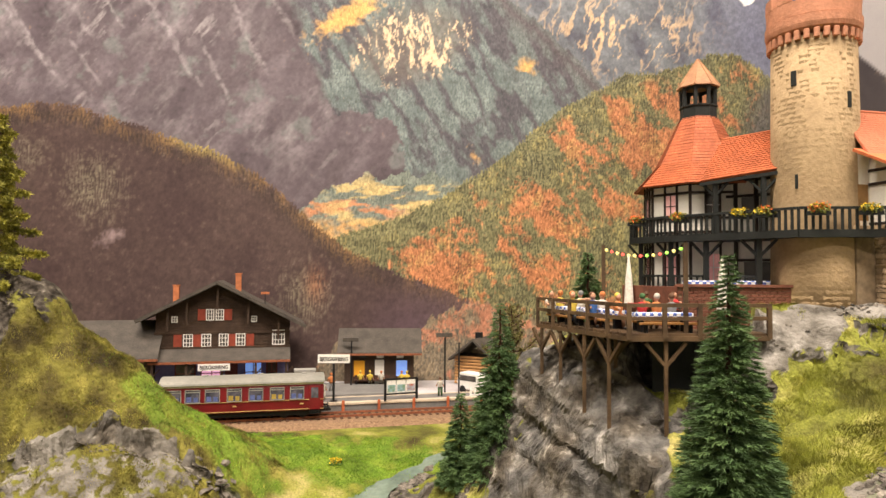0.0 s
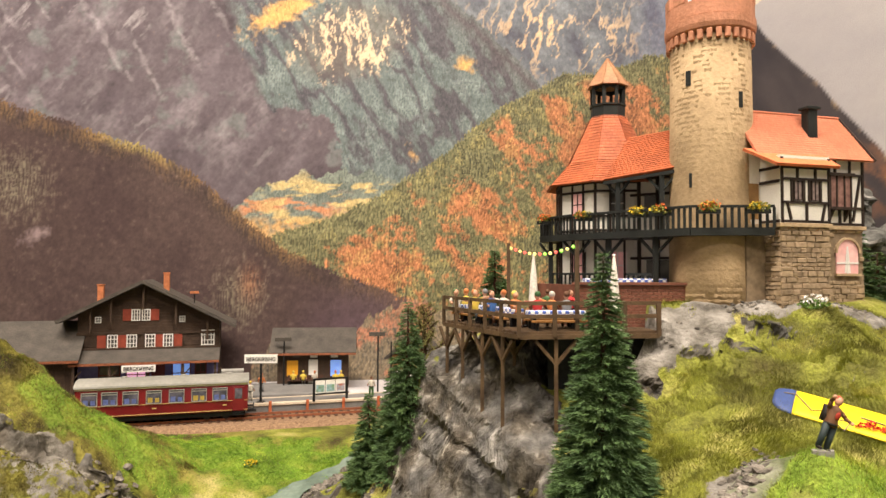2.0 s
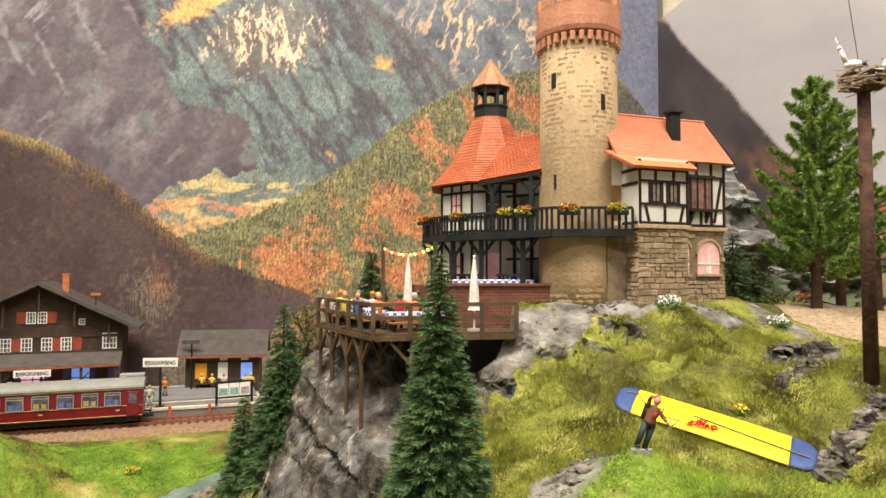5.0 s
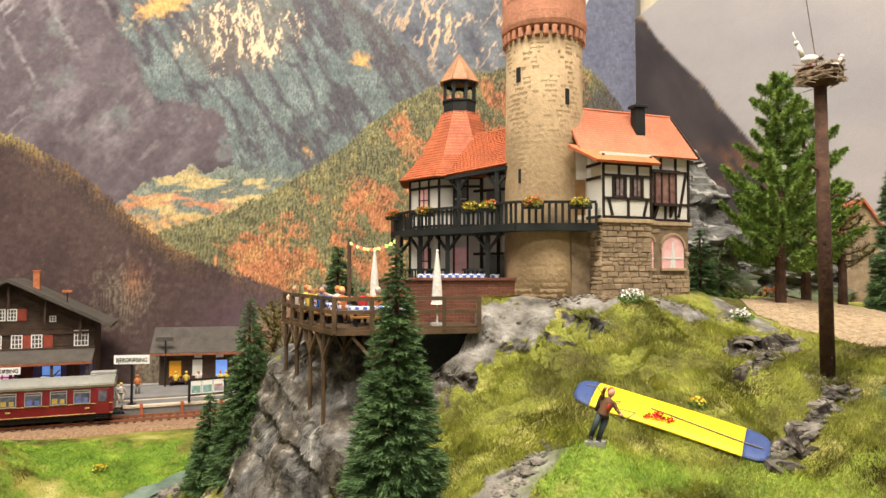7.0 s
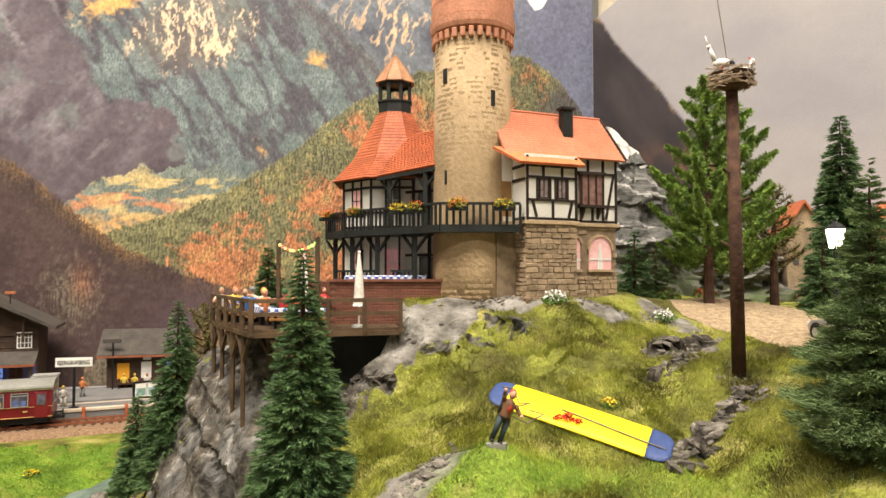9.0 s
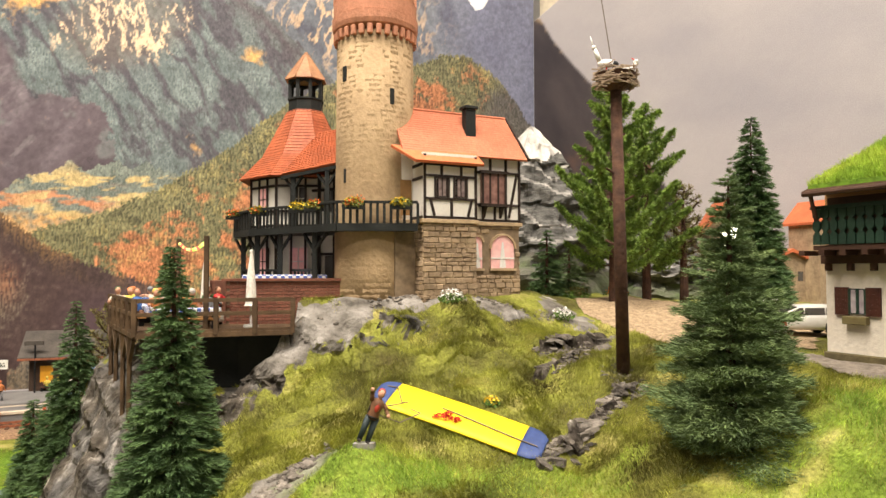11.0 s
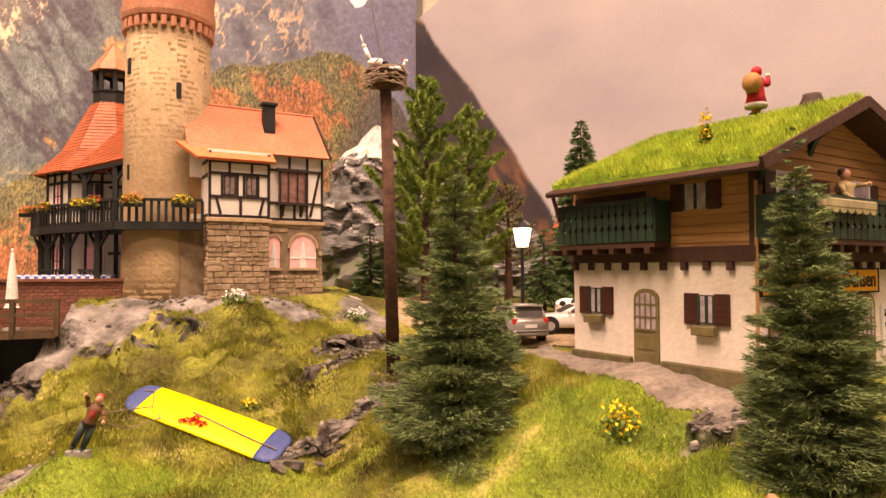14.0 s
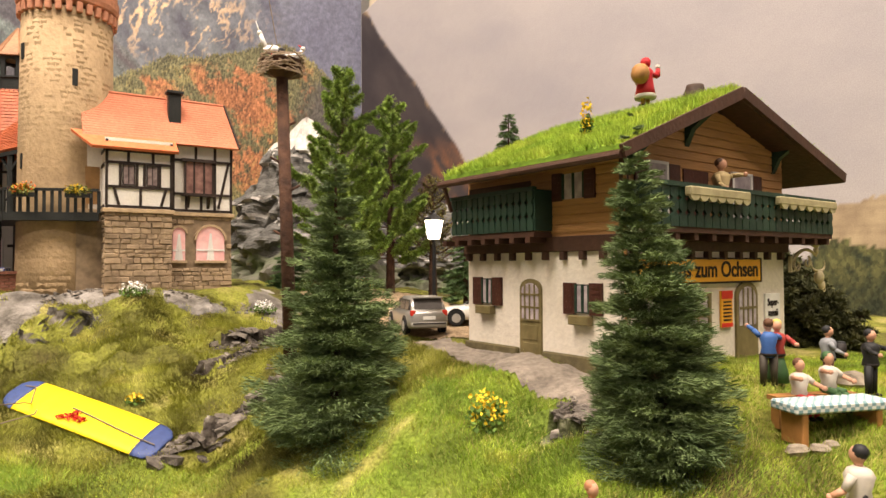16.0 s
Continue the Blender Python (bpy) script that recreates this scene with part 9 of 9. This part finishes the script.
for x in (-0.6, 0.55):
    for y in (-0.2, 0.2):
        rod(bm, (x, y, 0), (x, y, 0.9), 0.09, 0.12, 6, 0)
cow = new("cow", to_mesh("cow", bm, [M["white"], M["blackmetal"]]))
cow.matrix_basis = pose(40.9 * U, 41.2 * U, (ground_z(40.9, 41.2)) * U, 0, 0, 10)
tagged(cow, "black and white model cow on the grass", "cow figurine")
def far_house(x, y, z, turn, w, h, peak, label):
    t = thing("stone_house", (x, y, z), turn, label, "house", "far houses")
    part("body", boxes((-w, 0, 0, w, 3.5, h)), M["stone"], t)
    part("roof", prism(bmesh.new(), [(-w - 0.4, h - 0.3), (0, h + peak), (w + 0.4, h - 0.3), (w + 0.4, h - 0.55), (0, h + peak - 0.3), (-w - 0.4, h - 0.55)], -0.4, 3.9, "y"), M["redtile"], t)
    part("gable", prism(bmesh.new(), [(-w, h), (w, h), (0, h + peak - 0.3)], 0.0, 0.3, "y"), M["stone"], t)
    for k in (-0.5, 0.5):
        part("window", boxes((k * w - 0.25, -0.06, h * 0.5, k * w + 0.25, 0.02, h * 0.5 + 0.9)), M["glass"], t)


far_house(49.6, 62.0, 27.0, -10, 1.5, 7.0, 2.6, "small stone house with a red tiled gable on the far rise")
far_house(59.4, 60.5, 26.5, 15, 1.7, 8.2, 1.9, "stone gatehouse with a red tiled roof on the far rise")
far_house(55.8, 61.5, 26.5, 5, 2.0, 4.6, 0.8, "low beige stone house on the far rise")

# ---- round the inn ----
inn_at = lambda x, y, z: tuple((inn.matrix_basis @ Vector((x * U, y * U, z * U))) / U)
pot = thing("flower_pot", inn_at(0.15, FV - 0.75, -0.45), 0, "terracotta pot with purple flowers at the inn corner", "flower pot")
part("pot", lathe(bmesh.new(), [(0.28, 0), (0.36, 0.7), (0.40, 0.72), (0.40, 0.82), (0.3, 0.82)], 14), M["terracotta"], pot)
M["purple"] = paint("purple_petals", (0.16, 0.03, 0.10), None, 200, 0.7)
clump("foliage", pot, (0, 0, 1.1), 0.35, 0.35, 0.35, 90, M["leaf"], 0.09, 70)
clump("blossom", pot, (0.05, 0, 1.7), 0.45, 0.4, 0.5, 90, M["purple"], 0.09, 71)
figure(inn_at(4.9, FV - 0.62, 5.0), 30, (0.46, 0.35, 0.17), (0.38, 0.29, 0.14), (0.07, 0.035, 0.02), "painted figure in a tan shirt on the balcony", False, (40, 95), 0, None, 1.32)
sx = inn_at(5.25, -6.0, 10.42)
fur = lambda bm: (lathe(bm, [(0.46, 0.30), (0.49, 0.42), (0.45, 0.50)], 14, (0, 0), 0, True, 2), lathe(bm, [(0.46, 0.45), (0.38, 0.8), (0.33, 1.3), (0.36, 1.55), (0.2, 1.7)], 14, (0, 0), 0, True, 0), ball(bm, (0.52, 0.18, 1.32), 0.46, 12, (0.9, 0.9, 1.0), 1), ball(bm, (0, 0.04, 1.92), 0.24, 10, (1, 1, 1.05), 0), rod(bm, (-0.34, 0, 1.5), (-0.72, 0.1, 1.42), 0.13, 0.12, 8, 0), rod(bm, (-0.72, 0.1, 1.42), (-0.80, 0.05, 1.75), 0.12, 0.1, 8, 0), ball(bm, (-0.8, 0.05, 1.86), 0.12, 8, (1, 1, 1), 2))
figure(sx, 200, (0.52, 0.02, 0.025), (0.45, 0.22, 0.07), WHITE, "red-coated figure with a brown sack on the grass roof", False, (20, 15), 0, [fur], 0.96)
gz = ground_z
figure((42.75, 17.35, gz(42.75, 17.35)), 160, BLUE, (0.06, 0.05, 0.035), BROWN, "painted dancer figure in a blue shirt", False, (80, 120))
figure((43.25, 17.6, gz(43.25, 17.6)), 330, (0.35, 0.05, 0.04), GREEN, YEL, "painted dancer figure in a green skirt", False, (100, 70), skirt=True)
squeeze = lambda bm: (box(bm, -0.12, -0.5, 1.0, 0.32, -0.22, 1.45, mi=3), box(bm, 0.1, -0.52, 1.3, 0.4, -0.3, 1.5, mi=2))
figure((45.7, 18.3, gz(45.7, 18.3)), 60, (0.24, 0.25, 0.26), BROWN, BLACK, "painted accordion player figure in a grey coat", False, (50, 60), 0, [squeeze])
figure((45.9, 16.9, gz(45.9, 16.9)), 20, BLACK, BLACK, BLACK, "painted musician figure in a dark coat", False, (70, 80))
tb = thing("garden_table", (43.05, 15.35, gz(43.05, 15.35)), 0, "garden table with a pale blue checked cloth", "table")
M["mintcheck"] = M["cloth"].copy()
M["mintcheck"].name = "pale_check_cloth"
mint = [n for n in M["mintcheck"].node_tree.nodes if n.type == "TEX_CHECKER"][0]
mint.inputs["Color1"].default_value, mint.inputs["Color2"].default_value, mint.inputs["Scale"].default_value = (0.58, 0.60, 0.56, 1), (0.17, 0.29, 0.31, 1), 760
part("tablecloth", boxes((-1.5, -0.5, 0.66, 1.5, 0.5, 0.92), bevel=0.05), M["mintcheck"], tb, "pale blue checked cloth")
for x in (-1.15, 1.15):
    part("trestle", boxes((x - 0.1, -0.4, -0.2, x + 0.1, 0.4, 0.68), bevel=0.03), M["bench"], tb)
for x, y, top, hair in ((42.75, 16.15, WHITE, BROWN), (43.75, 16.2, WHITE, GREEN)):
    figure((x, y, gz(x, y) + 0.02), 5, top, RED if x < 43 else GREEN, hair, "painted guest figure seated at the garden table", True, (95, 60))
sb_ = thing("garden_bench", (43.2, 16.2, gz(43.2, 16.2)), 0, "wooden bench behind the garden table", "bench")
part("seat", boxes((-1.3, -0.2, 0.38, 1.3, 0.2, 0.5)), M["bench"], sb_)
for x in (-1.1, 1.1):
    part("leg", boxes((x - 0.1, -0.16, -0.4, x + 0.1, 0.16, 0.38)), M["bench"], sb_)
strap = lambda bm: rod(bm, (-0.25, -0.1, 1.55), (0.25, 0.24, 0.95), 0.05, None, 6, 2)
figure((39.5, 10.9, gz(39.5, 10.9)), 200, WHITE, BROWN, BLACK, "painted photographer figure in a white shirt with a strap", False, (20, 35), 0, [strap], 1.05)
figure((35.5, 14.0, min(23.25, gz(35.5, 14.0) - 0.1)), 30, (0.4, 0.2, 0.1), BROWN, (0.45, 0.2, 0.1), "small painted bald figure seated in the meadow", True, (20, 20))
M["gardenstone"] = paint("beige_garden_stone", (0.34, 0.29, 0.22), (0.20, 0.165, 0.12), 140, 0.9, 0.8, 380, fine=0.25)
stn = [(41.6, 14.9, 0.3), (42.1, 14.7, 0.26), (42.5, 14.8, 0.2), (46.6, 18.4, 0.6)]
for k, (x, y, r0) in enumerate(stn):
    bm = bmesh.new()
    ball(bm, (0, 0, r0 * 0.3), r0, 9, (1.2, 0.8, 0.6))
    for v in bm.verts:
        v.co += Vector((noise.noise(v.co * 3 + Vector((k, 0, 0))), noise.noise(v.co * 3 + Vector((0, k, 5))), noise.noise(v.co * 3 + Vector((9, 0, k))))) * 0.18 * r0
    s = part("garden_stone", bm, M["gardenstone"])
    s.matrix_basis = pose(x * U, y * U, gz(x, y) * U)
    tagged(s, "pale stone beside the garden table", "stone", "garden stones")

# ---- flowers ----
def flower_bush(x, y, z, rx, rz, petal, n, seed, label):
    t = thing("flower_bush", (x, y, z), 0, label, "flowers")
    clump("foliage", t, (0, 0, rz * 0.5), rx, rx, rz * 0.6, n, M["leaf"], 0.10, seed)
    clump("blossom", t, (0, 0, rz * 0.95), rx * 0.9, rx * 0.9, rz * 0.8, n, petal, 0.075, seed + 1)


flower_bush(35.2, 21.2, gz(35.2, 21.2), 0.75, 0.85, M["flowyellow"], 150, 80, "bush of yellow flowers in the meadow")
flower_bush(20.9, 36.9, gz(20.9, 36.9), 0.75, 0.45, M["white"], 140, 82, "white flowers at the castle wall")
flower_bush(27.3, 38.0, gz(27.3, 38.0), 0.7, 0.45, M["white"], 120, 84, "white flowers on the rocky path")
flower_bush(-14.6, 50.5, gz(-14.6, 50.5), 0.6, 0.35, M["flowyellow"], 80, 86, "yellow flowers in the valley meadow")
flower_bush(22.2, 31.3, gz(22.2, 31.3), 0.4, 0.3, M["flowyellow"], 70, 88, "yellow flowers behind the paraglider")
fx = inn_at(1.0, -6.5, 8.4)
flower_bush(fx[0], fx[1], fx[2], 0.26, 0.95, M["flowyellow"], 120, 90, "tall yellow flowers on the grass roof")
flower_bush(33.6, 47.0, gz(33.6, 47), 1.0, 0.5, M["floworange"], 100, 92, "rusty dry bush by the road")
flower_bush(29.9, 44.2, gz(29.9, 44.2), 0.9, 0.5, M["scrub"], 120, 94, "dry brown bush beside the castle")

# ---- broken plaster along the crevices ----
M["rubble"] = paint("broken_plaster_rock", (0.21, 0.185, 0.155), (0.055, 0.046, 0.037), 150, 0.92, 1.0, 420, fine=0.3)
island_vary(M["rubble"], 0.45)


def rubble(x0, y0, x1, y1, spread, count, size, seed, label):
    """Angular flakes half sunk in the turf along a line."""
    r = random.Random(seed)
    verts, polys = [], []
    for _ in range(count):
        t = r.random()
        x, y = x0 + (x1 - x0) * t + r.gauss(0, spread), y0 + (y1 - y0) * t + r.gauss(0, spread)
        s = size * r.uniform(0.35, 1.0) * (1.6 if r.random() < 0.08 else 1.0)
        turn, c = r.uniform(0, 6.28), Vector((x, y, gz(x, y) + 0.05 * s))
        tip = Matrix.Rotation(r.uniform(-0.6, 0.6), 3, "X") @ Matrix.Rotation(r.uniform(-0.6, 0.6), 3, "Y")
        k, n = len(verts), 6
        for ring, lift in ((1.0, -0.5), (0.88, 0.10), (0.55, 0.22)):
            for i in range(n):
                a, q = turn + 6.28 * i / n, s * ring * r.uniform(0.6, 1.15)
                verts.append(c + tip @ Vector((math.cos(a) * q * 1.3, math.sin(a) * q * 0.8, s * lift * r.uniform(0.7, 1.2))))
        for j in (0, 1):
            polys += [(k + j * n + i, k + j * n + (i + 1) % n, k + (j + 1) * n + (i + 1) % n, k + (j + 1) * n + i) for i in range(n)]
        polys.append(tuple(k + 2 * n + i for i in range(n)))
    me = bpy.data.meshes.new("rubble")
    me.from_pydata([tuple(v * U) for v in verts], [], polys)
    me.materials.append(M["rubble"])
    return tagged(new("rubble", me), label, "rubble", kind="stuff")


rubble(24.9, 34.7, 29.3, 36.2, 0.20, 70, 0.34, 401, "broken dark rock flakes along the upper crevice")
rubble(24.5, 32.6, 27.4, 34.8, 0.18, 50, 0.24, 402, "broken dark rock flakes between the turf")
rubble(23.8, 28.0, 25.9, 29.8, 0.22, 60, 0.30, 403, "broken dark rock flakes below the paraglider tip")
rubble(25.4, 29.3, 29.2, 31.4, 0.24, 80, 0.34, 404, "broken dark rock flakes beside the nest pole")
rubble(28.3, 32.2, 29.4, 34.2, 0.35, 60, 0.20, 405, "broken rock flakes round the foot of the pole")
rubble(37.2, 20.0, 38.6, 18.5, 0.35, 90, 0.24, 406, "broken rock flakes at the edge of the footpath")
rubble(9.5, 36.3, 14.5, 36.6, 0.35, 60, 0.16, 407, "crumbled plaster rock below the terrace wall")
rubble(16.0, 37.4, 27.5, 38.3, 0.30, 130, 0.16, 408, "crumbled stones along the castle shelf")
rubble(-20.5, 40.4, -14.5, 43.8, 0.6, 130, 0.30, 409, "broken grey stones at the foot of the near hill")
rubble(-10.4, 46.2, -7.0, 49.6, 0.45, 120, 0.42, 410, "pale broken stones on the stream bank")
rubble(-30.8, 36.0, -20.8, 40.0, 0.16, 110, 0.15, 411, "broken stones along the ledge of the near hill")
rubble(12.3, 26.2, 15.2, 28.8, 0.35, 110, 0.24, 412, "pale broken rock below the pilot figure")

# ---- stream in the valley ----
M["water"] = paint("milky_green_stream", (0.21, 0.27, 0.22), (0.10, 0.14, 0.11), 30, 0.12, 0.4, 260, spec=0.6)
bm = bmesh.new()
pts = [(-14.5, 42.0), (-11.6, 46.5), (-9.0, 49.5), (-6.5, 52.0), (-4.0, 54.0)]
prev = None
for k in range(49):
    t = k / 48 * (len(pts) - 1)
    i = min(int(t), len(pts) - 2)
    x, y = pts[i][0] + (pts[i + 1][0] - pts[i][0]) * (t - i), pts[i][1] + (pts[i + 1][1] - pts[i][1]) * (t - i)
    w = 1.3 - 0.75 * k / 48 + 0.18 * math.sin(k * 0.55)
    z = min(gz(x - w, y), gz(x, y), gz(x + w, y)) + 0.28
    cur = [bm.verts.new((x + w * s + 0.15 * math.sin(k * 0.9 + s), y - 0.6 * w * s, z)) for s in (-1, -0.33, 0.33, 1)]
    if prev:
        for a in range(3):
            bm.faces.new((prev[a], prev[a + 1], cur[a + 1], cur[a]))
    prev = cur
tagged(part("water", bm, M["water"], smooth=True), "milky green stream running through the meadow", "water", kind="structure")

# ---- static grass ----
def fibre(name, *tones, scale=32.0):
    """Grass fibre: four tones over two sizes of patches, each fibre a little lighter or darker."""
    m = paint(name, tones[0], tones[1], scale, 0.8, fine=0.25, bump_scale=170.0)
    r = [n for n in m.node_tree.nodes if n.type == "VALTORGB"][0].color_ramp
    while len(r.elements) < 4:
        r.elements.new(0.5)
    for el, pos, tone_ in zip(r.elements, (0.30, 0.44, 0.56, 0.70), tones):
        el.position, el.color = pos, (*tone_, 1)
    island_vary(m, 0.35)
    return m


M["blade"] = fibre("olive_grass_fibre", (0.105, 0.088, 0.028), (0.20, 0.20, 0.038), (0.33, 0.345, 0.05), (0.52, 0.46, 0.14))
M["blade_lush"] = fibre("green_grass_fibre", (0.13, 0.19, 0.024), (0.22, 0.33, 0.034), (0.33, 0.44, 0.046), (0.50, 0.51, 0.09), scale=60.0)
M["blade_moss"] = fibre("brown_olive_moss_fibre", (0.060, 0.046, 0.018), (0.130, 0.108, 0.028), (0.235, 0.215, 0.040), (0.40, 0.35, 0.08), scale=50.0)
M["blade_valley"] = fibre("vivid_green_grass_fibre", (0.080, 0.155, 0.014), (0.14, 0.255, 0.020), (0.225, 0.355, 0.028), (0.37, 0.43, 0.055), scale=50.0)
M["straw"] = fibre("straw_grass_fibre", (0.26, 0.23, 0.06), (0.36, 0.34, 0.09), (0.44, 0.41, 0.12), (0.52, 0.46, 0.18))
M["blade_roof"] = fibre("bright_roof_grass", (0.22, 0.36, 0.035), (0.30, 0.44, 0.045), (0.38, 0.50, 0.055), (0.48, 0.54, 0.08), scale=60.0)


def field(name, count, x0, x1, y0, y1, mask, material, ln, seed, label, wide=0.018):
    g = np.random.RandomState(seed)
    x, y = g.uniform(x0, x1, count), g.uniform(y0, y1, count)
    i, j = np.clip(np.searchsorted(GX, x) - 1, 0, len(GX) - 2), np.clip(np.searchsorted(GY, y) - 1, 0, len(GY) - 2)
    keep = g.rand(count) < mask[i, j]
    x, y, i, j = x[keep], y[keep], i[keep], j[keep]
    a, b = (x - GX[i]) / (GX[i + 1] - GX[i]), (y - GY[j]) / (GY[j + 1] - GY[j])
    z = (GZ[i, j] * (1 - a) + GZ[i + 1, j] * a) * (1 - b) + (GZ[i, j + 1] * (1 - a) + GZ[i + 1, j + 1] * a) * b
    n = len(x)
    p = np.stack([x, y, z - 0.02], 1)
    comb = 0.7 * np.stack([lattice(x, y, 1.3, seed + 1), lattice(x, y, 1.3, seed + 2) - 0.3], 1)
    aim = np.concatenate([g.normal(0, 0.36, (n, 2)) + comb, np.full((n, 1), 0.8)], 1)
    aim /= np.linalg.norm(aim, axis=1)[:, None]
    th = g.rand(n) * 2 * np.pi
    side = np.stack([np.cos(th), np.sin(th), 0 * th], 1) * wide
    ob = spray(name, p, p + aim * (ln * g.uniform(0.5, 1.25, n))[:, None], side, material, None)
    return tagged(ob, label, "grass", kind="stuff")


slope_now = np.hypot(np.gradient(GZ, GX, axis=0), np.gradient(GZ, GY, axis=1))
tame = np.clip(1.6 - slope_now, 0, 1)
patchy = np.clip(0.55 + 0.9 * lattice(XX, YY, 1.7, 301) + 0.4 * lattice(XX, YY, 0.6, 302), 0, 1)


def within(poly):
    """The grid points that lie in an outline of the plan."""
    c = np.zeros(XX.shape, bool)
    for (x0, y0), (x1, y1) in zip(poly, poly[1:] + poly[:1]):
        if y0 != y1:
            c ^= ((y0 > YY) != (y1 > YY)) & (XX < (x1 - x0) * (YY - y0) / (y1 - y0) + x0)
    return c


open_ground = np.clip(1 - BARE * 1.3, 0, 1) * tame * ~(within(ROAD) | within(PATHWAY))
field("grass", 400000, 8, 36, 24, 38.5, open_ground * np.clip(patchy + 0.25, 0, 1) * (1 - MEADOW), M["blade"], 0.27, 310, "olive static grass on the castle slope", 0.015)
field("grass", 190000, 8, 50, 16, 31, open_ground * MEADOW, M["blade_lush"], 0.29, 320, "long green static grass in the foreground meadow", 0.012)
field("grass", 170000, 34, 54, 8, 24, open_ground * 0.9, M["blade_lush"], 0.20, 330, "green static grass round the garden table", 0.013)
field("grass", 110000, -34, -4, 38, 57, open_ground * np.maximum(MEADOW, 0.12), M["blade_valley"], 0.20, 340, "green static grass in the valley", 0.020)
field("grass", 150000, -36, -18, 34, 50, np.clip(1 - BARE * 1.2, 0, 1) * np.clip(patchy + 0.2, 0, 1) * (1 - 0.9 * MEADOW), M["blade_moss"], 0.22, 350, "brown-olive moss and static grass on the near hill", 0.018)
field("grass", 36000, 26, 46, 13, 30, open_ground * np.clip(0.2 + patchy, 0, 1), M["straw"], 0.34, 370, "dry straw-coloured static grass among the green", 0.010)
g = np.random.RandomState(360)
n = 90000
xr = g.uniform(EL[0] + 0.1, ER[0] - 0.1, n)
yr = g.uniform(RF + 0.1, RB - 0.1, n)
zr = np.where(xr < AP[0], EL[1] + (xr - EL[0]) * (AP[1] - EL[1]) / (AP[0] - EL[0]), AP[1] + (xr - AP[0]) * (ER[1] - AP[1]) / (ER[0] - AP[0])) + 0.15
aim = np.concatenate([g.normal(-0.15, 0.4, (n, 1)), g.normal(0, 0.4, (n, 1)), np.full((n, 1), 0.8)], 1)
aim /= np.linalg.norm(aim, axis=1)[:, None]
th = g.rand(n) * 2 * np.pi
p = np.stack([xr, yr, zr], 1)
ob = spray("roof_grass", p, p + aim * (0.36 * g.uniform(0.5, 1.2, n))[:, None], np.stack([np.cos(th), np.sin(th), 0 * th], 1) * 0.018, M["blade_roof"], roof)
ob["kind"], ob["label"] = "stuff", "long bright green roof grass"
